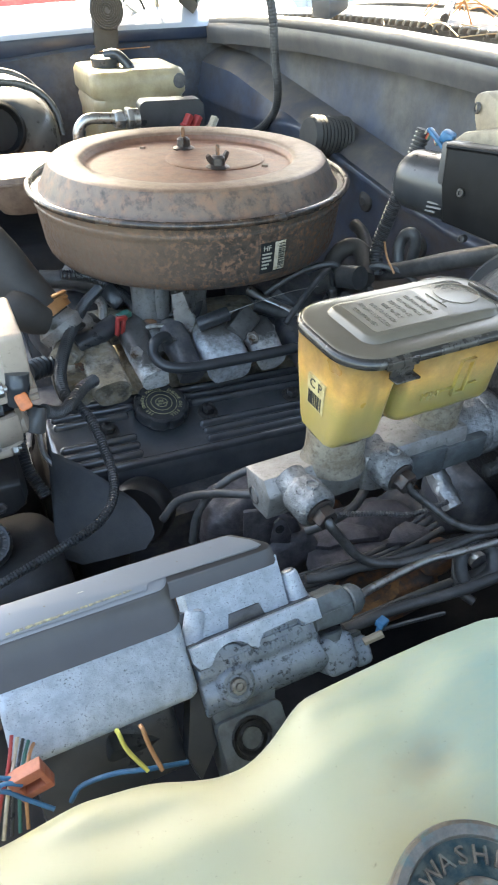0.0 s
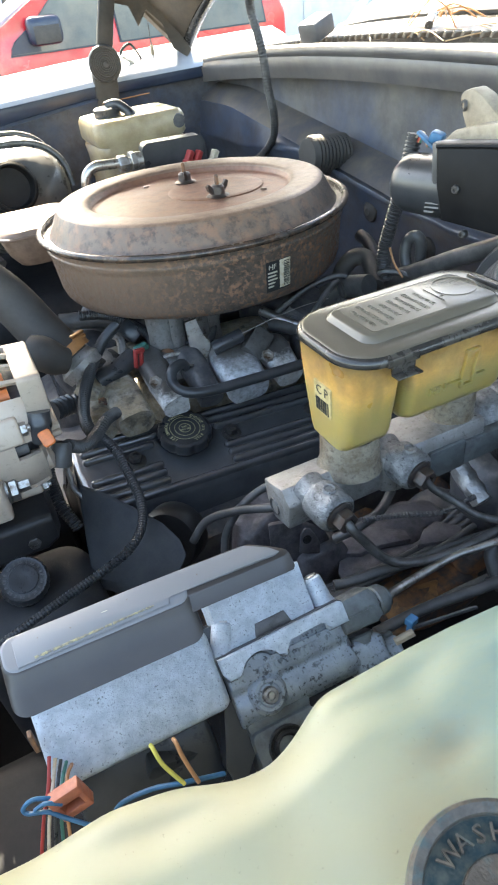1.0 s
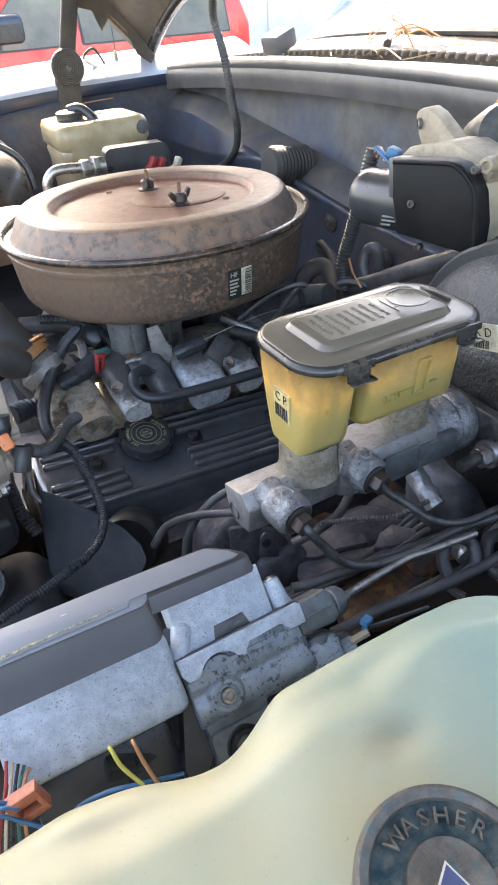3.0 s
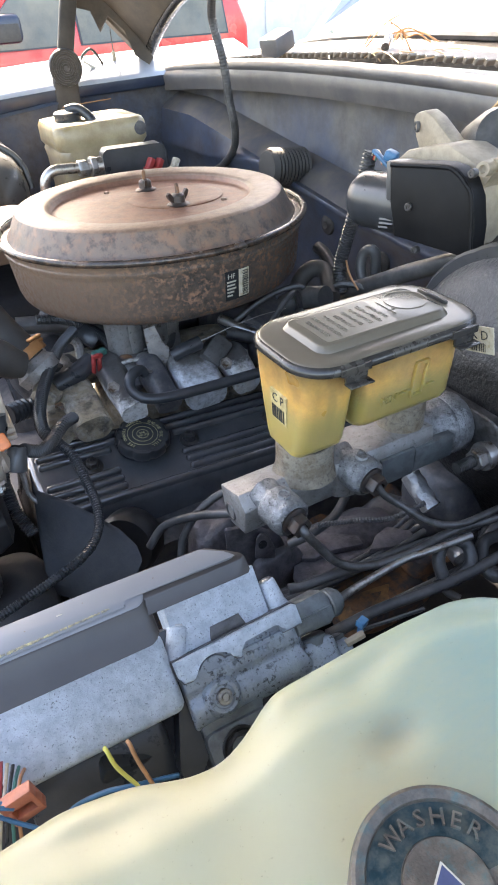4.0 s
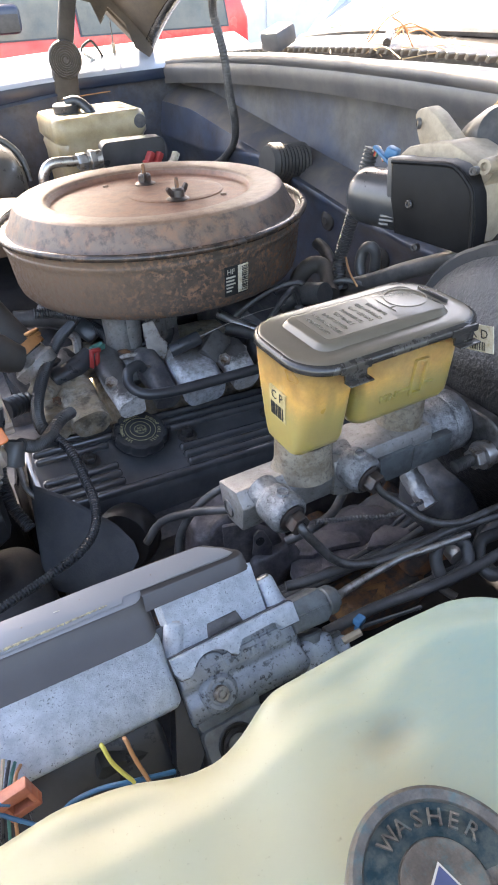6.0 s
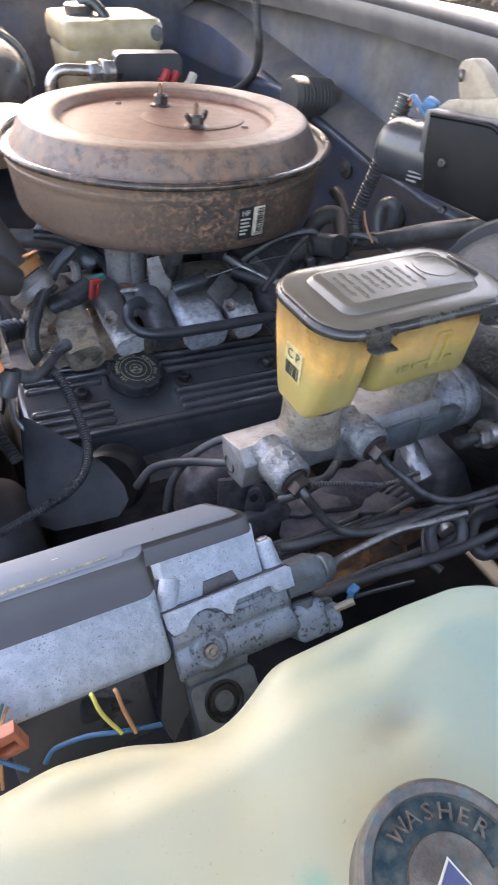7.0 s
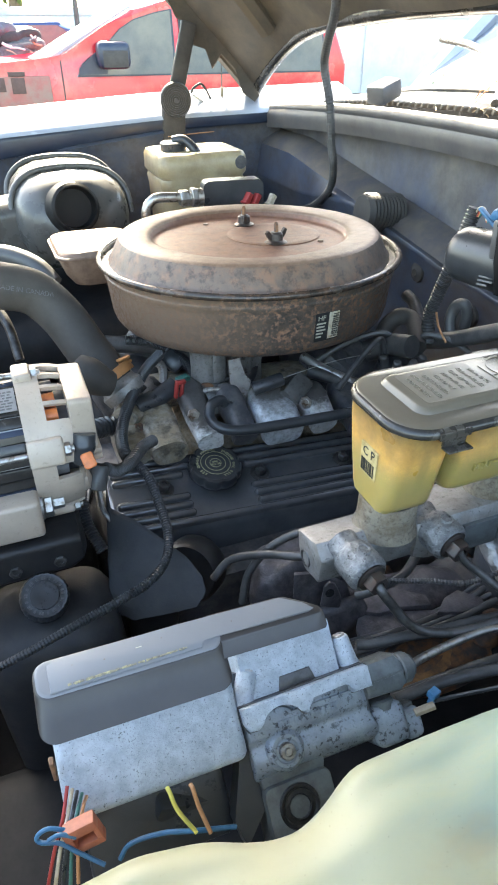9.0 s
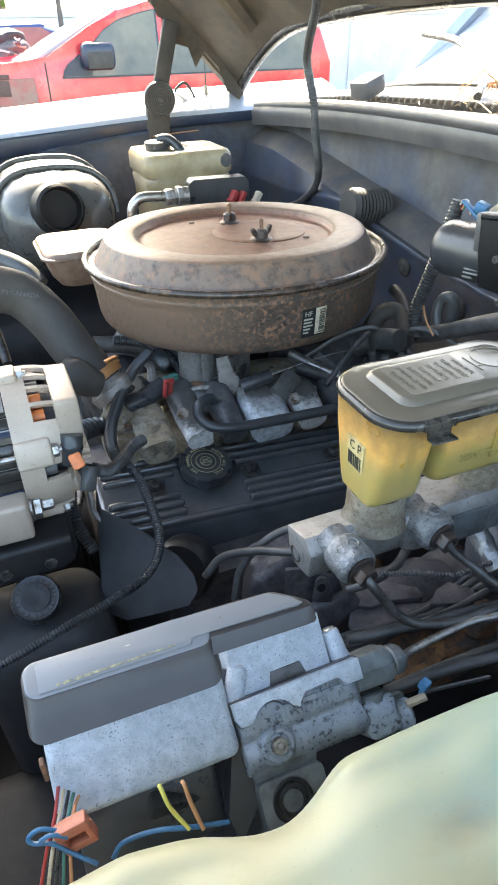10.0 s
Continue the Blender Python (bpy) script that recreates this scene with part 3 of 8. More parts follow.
shield = thing("windshield", "dusty bluish windshield glass catching the sky", "windshield", (0.6, 0, 1.18))
bm = bmesh.new()
sheet(bm, [[(0.60 + 0.75 * s + 0.16 * (y / 0.8) ** 2, y * (1 - 0.12 * s), (cowl_height(y) + 0.03) * (1 - s) + s * 1.68) for y in YS] for s in [k / 8 for k in range(9)]], (0.005, 0, 0.004))
pane = part("pane", bm, GLASS, shield, "", 60)
pane.visible_shadow = False
bm = bmesh.new()
tube(bm, [(0.60 + 0.16 * (y / 0.8) ** 2, y, cowl_height(y) + 0.034) for y in YS[::3]], 0.008, 8, 3)
part("edge_seal", bm, RUBBER, shield, "black rubber edge seal")
bm = bmesh.new()
sheet(bm, [[(x + 0.16 * (y / 0.8) ** 2, y * 0.94, z) for y in YS] for x, z in ((0.66, 1.19), (0.78, 1.225), (1.0, 1.24), (1.12, 1.20), (1.15, 0.6))], (0.0, 0, -0.02))
single("dashboard", bm, material("dark blue dashboard vinyl", (0.020, 0.027, 0.045), 0.6, 0, 0.2, 0.1, 0.2, 0.004), "grey blue dashboard seen through the windshield", "dashboard", kind="structure")
cab = thing("cab", "pale blue truck cab with dark seats inside", "cab", (1.6, 0, 0.3), kind="structure")
bm = bmesh.new()
block(bm, (1.3, -0.7, 1.68), (2.6, 0.7, 1.76), 0.03, 3)
part("roof", bm, BODY_BLUE, cab)
for s in (-1, 1):
    bm = bmesh.new()
    block(bm, (0.65, s * 0.84 - 0.04, 0.35), (2.7, s * 0.84 + 0.04, 1.13), 0.03, 3)
    part("door_panel", bm, BODY_BLUE, cab)
    bm = bmesh.new()
    tube(bm, [(0.76, s * 0.80, 1.13), (1.05, s * 0.76, 1.42), (1.36, s * 0.68, 1.70)], 0.03, 8, 4)
    part("pillar", bm, BODY_BLUE, cab)
bm = bmesh.new()
block(bm, (2.6, -0.84, 0.35), (2.7, 0.84, 1.7), 0.03, 2)
part("back_panel", bm, NAVY, cab)
bm = bmesh.new()
block(bm, (1.7, -0.65, 0.5), (1.95, 0.65, 1.25), 0.06, 3)
part("seat_back", bm, NAVY, cab)

# fenders
for s, name in ((1, "passenger"), (-1, "driver")):
    f = thing("fender", "pale blue sunlit front fender beside the engine bay" if s > 0 else "pale blue front fender beside the washer bottle", "fender", (-0.2, s * 0.85, 0.4), kind="structure")
    xs = [-1.15 + 1.75 * k / 30 for k in range(31)]

    def lip(x):
        return 1.143 + 0.06 * (x - 0.1) * (1 if x < 0.1 else 0.4) - 0.05 * max(0, -0.5 - x)
    drop = 0.0 if s > 0 else -0.06
    bm = bmesh.new()
    sheet(bm, [[(x, s * y, lip(x) + dz + drop) for x in xs] for y, dz in ((0.768, -0.004), (0.774, 0.0), (0.82, 0.022), (0.88, 0.036), (0.94, 0.03), (0.968, -0.01), (0.975, -0.12), (0.98, -0.6))], (0, -s * 0.004, -0.006))
    part("panel", bm, BODY_BLUE, f, "", 50)
    bm = bmesh.new()
    sheet(bm, [[(x, s * (y - 0.02 * (0.15 < x + 0.25 < 0.33 and 0.03 < dz < 0.2)), lip(x) - dz - 0.0435 * max(0, 0.1 - x) * (s > 0) + drop) for x in xs] for y, dz in ((0.772, 0.030), (0.776, 0.036), (0.782, 0.05), (0.785, 0.08), (0.79, 0.18), (0.795, 0.4), (0.80, 0.75))], (0, s * 0.004, 0))
    part("apron", bm, BLUE_PAINT, f, "dark blue inner apron", 50)
    bm = bmesh.new()
    sheet(bm, [[(x, s * y, lip(x) - dz * (1 + 1.5 * max(0, 0.1 - x) * (s > 0)) + drop) for x in xs] for y, dz in ((0.7705, 0.0052), (0.768, 0.007), (0.767, 0.012), (0.767, 0.029), (0.770, 0.033), (0.778, 0.034))], (0, s * 0.002, 0))
    part("flange", bm, NAVY, f, "dark navy hanging flange", 50)

# open hood

hood = thing("hood", "open truck hood with dirty brown black underside", "hood", (0.33, 0, 1.3))
HY = [-0.83 + 1.66 * k / 40 for k in range(41)]
c50, s50 = math.cos(radians(45)), math.sin(radians(45))


def on_hood(y, s, off):
    return (0.33 - c50 * s + s50 * off * -1, y, 1.322 - hood_drop(y) + s50 * s - c50 * off)


bm = bmesh.new()
sheet(bm, [[on_hood(y, s, -0.035) for y in HY] for s in (0.0, 0.3, 0.6, 0.9, 1.2)], (s50 * 0.006, 0, c50 * 0.006))
part("outer_skin", bm, BODY_BLUE, hood, "", 50)
bm = bmesh.new()
sheet(bm, [[on_hood(y, s, 0.0 + (0.012 if 0.12 < s < 0.5 and abs(abs(y) - 0.3) < 0.2 else 0) + 0.01 * noise.noise(Vector((y * 5, s * 6, 0)))) for y in HY] for s in [0.006 + 0.05 * k for k in range(24)]], (-s50 * -0.006, 0, c50 * 0.006))
part("inner_liner", bm, HOOD_UNDER, hood, "", 30)
bm = bmesh.new()
poly_plate(bm, [(0.127, 0.785, 1.359), (0.145, 0.785, 1.324), (0.175, 0.785, 1.311), (0.181, 0.785, 1.274), (0.209, 0.785, 1.267), (0.224, 0.785, 1.229), (0.246, 0.785, 1.258), (0.28, 0.785, 1.228), (0.297, 0.785, 1.18), (0.328, 0.785, 1.16), (0.34, 0.785, 1.173), (0.291, 0.785, 1.259), (0.211, 0.785, 1.359)], (0.004, 0.006, 0))
part("edge_flap", bm, HOOD_UNDER, hood, "torn dark flap along the hood edge")
bm = bmesh.new()
tube(bm, [on_hood(y, 0.0, -0.014) for y in HY[::2]], 0.016, 10, 3)
part("rear_hem", bm, LID_BLACK, hood, "dark hood rear hem with worn paint")
for s in (-1, 1):
    bm = bmesh.new()
    tube(bm, [on_hood(s * 0.825, q, -0.016) for q in (0, 0.3, 0.6, 0.9, 1.19)], 0.016, 8, 3)
    part("side_hem", bm, HOOD_UNDER, hood)
for y, s0, s1 in ((0.62, 0.05, 0.6), (0.2, 0.3, 1.1), (-0.2, 0.3, 1.1), (-0.62, 0.05, 0.6)):
    bm = bmesh.new()
    tube(bm, [on_hood(y, s0, 0.004), on_hood(y * 0.95, (s0 + s1) / 2, 0.012), on_hood(y * 0.8, s1, 0.004)], 0.022, 8, 5)
    part("brace", bm, HOOD_UNDER, hood)

# bay floor, radiator wall at the front
bm = bmesh.new()
block(bm, (-1.1, -0.8, 0.25), (0.4, 0.8, 0.3), 0.01)
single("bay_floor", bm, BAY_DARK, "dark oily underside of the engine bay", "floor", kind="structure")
bm = bmesh.new()
block(bm, (-0.75, -0.78, 0.3), (-0.68, 0.78, 1.05), 0.015)
single("radiator_support", bm, BLUE_PAINT, "dark radiator support across the bay front", "radiator support", kind="structure")
for s in (-1, 1):
    bm = bmesh.new()
    block(bm, (-1.1, s * 0.52 - 0.05, 0.45), (0.4, s * 0.52 + 0.05, 0.62), 0.015)
    single("frame_rail", bm, RUST_IRON, "rusty steel frame rail under the engine", "frame rail", kind="structure")

for s in (-1, 1):
    bm = bmesh.new()
    block(bm, (-0.5, min(s * 0.33, s * 0.79), 0.3), (0.33, max(s * 0.33, s * 0.79), 0.86 if s > 0 else 0.66), 0.05, 4)
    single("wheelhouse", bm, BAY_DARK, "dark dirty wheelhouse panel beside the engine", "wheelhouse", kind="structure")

# unseen shroud block, added to keep the front of the bay dark
shroud = thing("fan_shroud", "added black block in place of a fan shroud, darkening the bay", "fan shroud", (-0.56, 0, 0.3))
bm = bmesh.new()
block(bm, (-0.67, -0.46, 0.32), (-0.50, 0.46, 0.80), 0.03, 3)
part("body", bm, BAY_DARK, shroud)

# ---- air cleaner ----
ac = thing("air_cleaner", "large round rusty brown and black air cleaner housing", "air cleaner", (0, 0, 0.98))
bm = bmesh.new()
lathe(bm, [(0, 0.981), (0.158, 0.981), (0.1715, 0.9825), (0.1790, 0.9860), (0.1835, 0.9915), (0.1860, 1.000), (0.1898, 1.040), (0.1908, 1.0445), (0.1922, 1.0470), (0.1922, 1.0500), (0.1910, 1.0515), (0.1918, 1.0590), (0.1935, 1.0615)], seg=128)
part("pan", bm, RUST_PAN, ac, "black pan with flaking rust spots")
bm = bmesh.new()
lathe(bm, [(0.182, 1.0612), (0.1905, 1.0612)] + [(0.1958 + 0.0042 * math.cos(radians(a)), 1.0640 + 0.0042 * math.sin(radians(a))) for a in range(215, -130, -23)] + [(0.1905, 1.0600), (0.182, 1.0600)], seg=128)
part("rim", bm, RIM, ac, "dark rolled rim")
bm = bmesh.new()
lathe(bm, [(0.1685, 1.0895), (0.166, 1.0912), (0.162, 1.092), (0.134, 1.0905), (0.1305, 1.0895), (0.1285, 1.0870)], seg=128)
lid = part("lid", bm, RUST_LID, ac, "rust brown lid with a sunken middle")
bm = bmesh.new()
lathe(bm, [(0.1285, 1.0870), (0.1265, 1.0830), (0.1245, 1.0812), (0.119, 1.0805), (0.06, 1.0815), (0, 1.082)], seg=128)
part("sunken_disc", bm, RUST_DISC, lid, "darker orange brown sunken disc")
bm = bmesh.new()
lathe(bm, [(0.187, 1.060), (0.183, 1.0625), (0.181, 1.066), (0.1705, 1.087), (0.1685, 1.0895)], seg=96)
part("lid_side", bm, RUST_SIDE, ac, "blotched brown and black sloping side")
bm = bmesh.new()
lathe(bm, [(0.062, 1.0805), (0.062, 1.0822), (0.059, 1.0832), (0.05, 1.0825), (0, 1.0828)], (0.035, 0.0, 0), seg=48)
part("boss", bm, RUST_DISC, ac)
for (x, y), a in (((0.019, -0.046), 20), ((0.018, 0.063), 75)):
    bm = bmesh.new()
    lathe(bm, [(0.014, 1.082), (0.0145, 1.0835), (0.009, 1.086), (0.0085, 1.094), (0.006, 1.0965), (0, 1.0965)], (x, y, 0), seg=20)
    for s in (-1, 1):
        wing = [(0.003, 0.0), (0.011, -0.001), (0.0185, 0.006), (0.0215, 0.0125), (0.0175, 0.0155), (0.0125, 0.011), (0.009, 0.0075), (0.003, 0.008)]
        poly_plate(bm, [(x + s * u * 0.82, y - 0.0018, 1.0865 + v * 0.85) for u, v in wing][::s], (0, 0.0036, 0))
    turned(bm, bm.verts, Matrix.Translation((x, y, 0)) @ pose(0, 0, 0, 0, 0, a) @ Matrix.Translation((-x, -y, 0)))
    nut = part("wing_nut", bm, FITTING, ac, "dull brown wing nut")
    bm = bmesh.new()
    lathe(bm, [(0.0026, 1.09), (0.0025, 1.1065), (0.0014, 1.1085), (0, 1.1085)], (x, y, 0), seg=10)
    part("stud", bm, RUST_IRON, nut, "rusty stud end")
for x, y in ((0.075, -0.06), (-0.03, 0.09)):
    bm = bmesh.new()
    lathe(bm, [(0.004, 1.081), (0.0035, 1.0835), (0, 1.084)], (x, y, 0), seg=12)
    part("rivet", bm, RUST_LID, ac)
# sticker on the side of the pan
SA = math.atan2(-0.178, 0.045) - 0.13


def on_pan(u, v, out=0.0006):
    z = 1.019 + v
    r = 0.1865 + (z - 1.01) * 0.097 + out
    return Vector((r * math.cos(SA + u / 0.188), r * math.sin(SA + u / 0.188), z))


def wrap(bm_in):
    for v in bm_in.verts:
        v.co = on_pan(v.co.x, v.co.y, 0.0005 + v.co.z)
    return bm_in


def grid_card(x0, x1, y0, y1, z=0.0, n=8):
    bm = bmesh.new()
    rows = [[bm.verts.new((x0 + (x1 - x0) * k / n, y, zz)) for k in range(n + 1)] for y, zz in ((y0, z - 0.0006), (y0, z), (y1, z), (y1, z - 0.0006))]
    for a, b in zip(rows, rows[1:]):
        for k in range(n):
            bm.faces.new((a[k], a[k + 1], b[k + 1], b[k]))
    return bm


sticker = part("sticker", wrap(grid_card(-0.0165, 0.0165, -0.019, 0.017)), INK, ac, "black parts label")
part("barcode", wrap(grid_card(0.001, 0.0155, -0.017, 0.0165, 0.0006)), PAPER, sticker, "white barcode panel")
bm = bmesh.new()
rnd = random.Random(4)
y = -0.0155
while y < 0.015:
    h = rnd.choice((0.0005, 0.0009, 0.0014))
    b2 = grid_card(0.006, 0.0145, y, y + h, 0.0011, 3)
    me = bpy.data.meshes.new("t")
    b2.to_mesh(me)
    bm.from_mesh(me)
    bpy.data.meshes.remove(me)
    b2.free()
    y += h + rnd.choice((0.0005, 0.0008, 0.0012))
part("bars", wrap(bm), INK, sticker)
bm = letters("HF", 0.0085, Matrix.Translation((-0.0085, 0.0105, 0.0006)), 0.0002)
for k in range(5):
    block(bm, (-0.0145, 0.003 - k * 0.0042, 0.0004), (-0.0145 + (0.012, 0.0105, 0.012, 0.009, 0.007)[k], 0.005 - k * 0.0042, 0.0008), 0)
part("print", wrap(bm), PALE_INK, sticker)

# ---- valve cover ----
vc = thing("valve_cover", "black ribbed valve cover with oil filler cap", "valve cover", (-0.05, -0.168, 0.8))
VC = frame_of((-0.05, -0.168, 0.822), (1, 0, -0.075), (0, 1, 0.26))  # x along the engine, y across, z out of the cover
bm = bmesh.new()
VCX0, VCX1 = -0.20, 0.30
loft(bm, [[Vector((x, y, z)) for x, y in ((VCX0 - g, -0.062 - g), (VCX1 + g, -0.062 - g), (VCX1 + g, 0.055 + g), (VCX0 - g, 0.055 + g))] for g, z in ((0.012, -0.085), (0.010, -0.08), (0.006, -0.03), (0.0, -0.008), (-0.006, 0.0))], VC)
bmesh.ops.bevel(bm, geom=[e for e in bm.edges], offset=0.004, segments=2, profile=0.5, affect="EDGES")
part("cover", bm, VALVE_BLACK, vc)
for y in (-0.055, -0.0425, -0.030, -0.0175, 0.0175, 0.030, 0.0425):
    bm = bmesh.new()
    for x0, x1 in (((-0.188, -0.098), (-0.018, 0.28)) if -0.045 < y < 0.02 else ((-0.188, 0.285),)):
        loft(bm, [rounded((x0 + x1) / 2, y, (x1 - x0) / 2 - c, w, w * 0.95, h) for c, w, h in ((0, 0.0050, -0.002), (0, 0.0047, 0.0015), (0.0006, 0.0040, 0.0035), (0.0014, 0.0030, 0.0050), (0.0024, 0.0018, 0.0059), (0.0035, 0.0006, 0.0062))], VC)
    part("rib", bm, VALVE_BLACK, vc, "", 70)
for x in (-0.128, 0.0, 0.122, 0.245):
    bm = bmesh.new()
    lathe(bm, [(0.013, -0.002), (0.013, 0.001), (0.009, 0.002), (0.009, 0.003), (0.0075, 0.003)], (0, 0, 0), seg=24)
    lathe(bm, [(0.0075, 0.003), (0.0075, 0.010), (0.0065, 0.011), (0.004, 0.011), (0.004, 0.008), (0, 0.008)], seg=6)
    turned(bm, bm.verts, VC @ Matrix.Translation((x, 0, 0)))
    part("bolt", bm, DARK_STEEL, vc, "dark hex bolt")
OC = VC @ Matrix.Translation((-0.062, 0.006, 0.006))
bm = bmesh.new()
lathe(bm, [(0.024, -0.004), (0.024, 0.006)], seg=32)
lathe(bm, [(0.0315, 0.006), (0.0335, 0.009), (0.0335, 0.017), (0.0315, 0.0205), (0.028, 0.0215), (0.027, 0.021), (0, 0.021)], seg=96, wave=0.07, waves=8)
turned(bm, bm.verts, OC)
cap = part("oil_cap", bm, BLACK_PLASTIC, vc, "black scalloped oil filler cap with pale print")


def ring_text(text, radius, size, start, step, m, lift=0.0002, outward=True):
    bm = bmesh.new()
    for k, ch in enumerate(text):
        if ch == " ":
            continue
        a = start - k * step if outward else start + k * step
        b2 = letters(ch, size, m @ pose(radius * math.cos(radians(a)), radius * math.sin(radians(a)), 0, 0, 0, a - 90 if outward else a + 90), lift)
        me = bpy.data.meshes.new("t")
        b2.to_mesh(me)
        bm.from_mesh(me)
        bpy.data.meshes.remove(me)
        b2.free()
    return bm


TOP = OC @ Matrix.Translation((0, 0, 0.0212)) @ pose(0, 0, 0, 0, 0, 0)
bm = ring_text("ENGINE OIL FILL", 0.0225, 0.0055, 50, 9.0, TOP)
part("print", bm, OLIVE_INK, cap)
bm = ring_text("SEE OWNERS MANUAL", 0.0225, 0.0052, 222, 9.0, TOP)
part("print", bm, OLIVE_INK, cap)
bm = letters("SAE\n5W-30", 0.0042, TOP, 0.0002)
for r in (0.007, 0.0125, 0.0185):
    lathe(bm, [(r - 0.0003, 0), (r - 0.0003, 0.0003), (r + 0.0003, 0.0003), (r + 0.0003, 0)], TOP.translation, TOP.to_3x3().col[2], 48)
part("print", bm, OLIVE_INK, cap)

# ---- engine under the air cleaner ----
eng = thing("engine", "dirty cast engine with stained aluminium intake manifold", "engine", (0, 0, 0.4))
bm = bmesh.new()
block(bm, (-0.28, -0.20, 0.35), (0.32, 0.20, 0.74), 0.03, 3)
block(bm, (-0.24, -0.27, 0.60), (0.30, -0.10, 0.765), 0.02, 2)
block(bm, (-0.24, 0.10, 0.60), (0.30, 0.27, 0.765), 0.02, 2)
part("block", bm, DARK_IRON, eng)
bm = bmesh.new()
block(bm, (-0.20, -0.12, 0.70), (0.27, 0.12, 0.80), 0.02, 3)
lump(bm, (-0.0, 0.0, 0.81), (0.12, 0.10, 0.05), 2, 0.15)
part("intake_base", bm, TAN_CAST, eng, "oily tan intake casting")


def runner(p, q, wide, deep, mat, name="runner", label=""):
    """A rounded cast arm from the middle of the intake down to the head."""
    p, q = Vector(p), Vector(q)
    m = frame_of(p, (1, 0, 0), p - q)
    n = (q - p).length
    bm = bmesh.new()
    rows = []
    for f, k in ((-0.25, 0.45), (-0.15, 0.72), (0.0, 0.92), (0.3, 1.0), (0.6, 0.97), (0.9, 0.92), (1.0, 0.94), (1.12, 0.90)):
        rows.append([m @ Vector((x, -n * f, z)) for x, z, _ in [tuple(v) for v in rounded(0, 0, wide * k, deep * k, min(wide, deep) * 0.75, 0)]])
    loft(bm, rows)
    for v in bm.verts:
        v.co += Vector((noise.noise(v.co * 60), noise.noise(v.co * 55 + Vector((3, 0, 0))), noise.noise(v.co * 50))) * 0.0025
    part(name, bm, mat, eng, label, 60)


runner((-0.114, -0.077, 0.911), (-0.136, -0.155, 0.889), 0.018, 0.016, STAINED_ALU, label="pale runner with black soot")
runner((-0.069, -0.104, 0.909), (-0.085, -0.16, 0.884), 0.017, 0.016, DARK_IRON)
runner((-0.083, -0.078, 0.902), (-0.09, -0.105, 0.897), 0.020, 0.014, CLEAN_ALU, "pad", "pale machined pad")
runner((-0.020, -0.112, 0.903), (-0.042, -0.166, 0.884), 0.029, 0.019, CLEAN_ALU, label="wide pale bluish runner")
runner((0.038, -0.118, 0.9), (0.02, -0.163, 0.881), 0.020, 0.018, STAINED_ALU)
runner((0.096, -0.103, 0.88), (0.083, -0.161, 0.865), 0.022, 0.02, DARK_IRON)
runner((-0.164, -0.07, 0.893), (-0.177, -0.152, 0.88), 0.024, 0.018, TAN_CAST, label="oily tan runner")
runner((-0.2, -0.076, 0.883), (-0.207, -0.142, 0.878), 0.018, 0.018, TAN_CAST)
for at, size, k in (((-0.073, -0.044, 0.889), (0.045, 0.03, 0.018), 4), ((-0.134, -0.012, 0.882), (0.05, 0.03, 0.02), 5), ((0.014, -0.052, 0.889), (0.06, 0.03, 0.018), 6)):
    bm = bmesh.new()
    lump(bm, at, size, k, 0.18)
    part("intake_deck", bm, TAN_CAST, eng, "oily tan deck")
# added dark lumps that block bright gaps between the castings
for at, size, k in (((-0.02, 0.085, 0.895), (0.16, 0.045, 0.05), 21), ((-0.17, 0.06, 0.86), (0.05, 0.06, 0.05), 22), ((0.12, -0.02, 0.88), (0.06, 0.07, 0.045), 23)):
    bm = bmesh.new()
    lump(bm, at, size, k, 0.25, None, 4)
    part("gap_blocker", bm, DARK_IRON, eng, "dark filler lump blocking the bright gap behind the throttle body")
bm = bmesh.new()
poly_plate(bm, [(-0.066, -0.101, 0.955), (-0.052, -0.103, 0.957), (-0.046, -0.108, 0.935), (-0.040, -0.112, 0.926), (-0.046, -0.114, 0.905), (-0.066, -0.108, 0.906)], (0.001, 0.003, 0))
part("linkage_bracket", bm, STEEL, eng, "dull steel linkage bracket")
bm = bmesh.new()
tube(bm, [Vector((-0.087, -0.128, 0.902)) + 0.017 * Vector((math.cos(a), -0.35 * math.sin(a), 0.94 * math.sin(a))) for a in [0.2 * k - 0.3 for k in range(17)]], 0.0021, 8, 2)
part("gasket_arc", bm, CLEAN_ALU, eng, "pale metal lip round the hose elbow")
bm = bmesh.new()
tube(bm, [(-0.072, -0.062, 0.905), (-0.072, -0.063, 0.93), (-0.071, -0.064, 0.96)], 0.0155, 20, 4)
part("throttle_post", bm, CAST_ALU, eng, "dull cast throttle post")
for k in range(5):
    bm = bmesh.new()
    x = -0.19 + 0.083 * k
    hex_nut(bm, (x, -0.118 - 0.004 * (k % 2), 0.892 - 0.008 * (k % 3)), (0.1, -0.5, 0.85), 0.0065, 0.006)
    part("stud_nut", bm, STEEL if k % 2 else RUST_IRON, eng, "small dirty nut")
bm = bmesh.new()
lathe(bm, [(0.011, -0.002), (0.011, 0.002), (0.008, 0.004), (0, 0.004)], (-0.091, -0.086, 0.911), (0, -0.4, 1), 18)
part("core_plug", bm, RUST_IRON, eng, "rusty plug")
bm = bmesh.new()
lathe(bm, [(0.03, 0.86), (0.028, 0.88), (0.026, 0.93), (0.032, 0.955), (0.05, 0.97), (0.055, 0.99)], (-0.03, -0.055, 0), seg=28)
lathe(bm, [(0.02, 0.86), (0.018, 0.93), (0.02, 0.99)], (-0.085, -0.06, 0), seg=20)
part("throttle_body", bm, CAST_ALU, eng, "dull cast throttle body")
bm = bmesh.new()
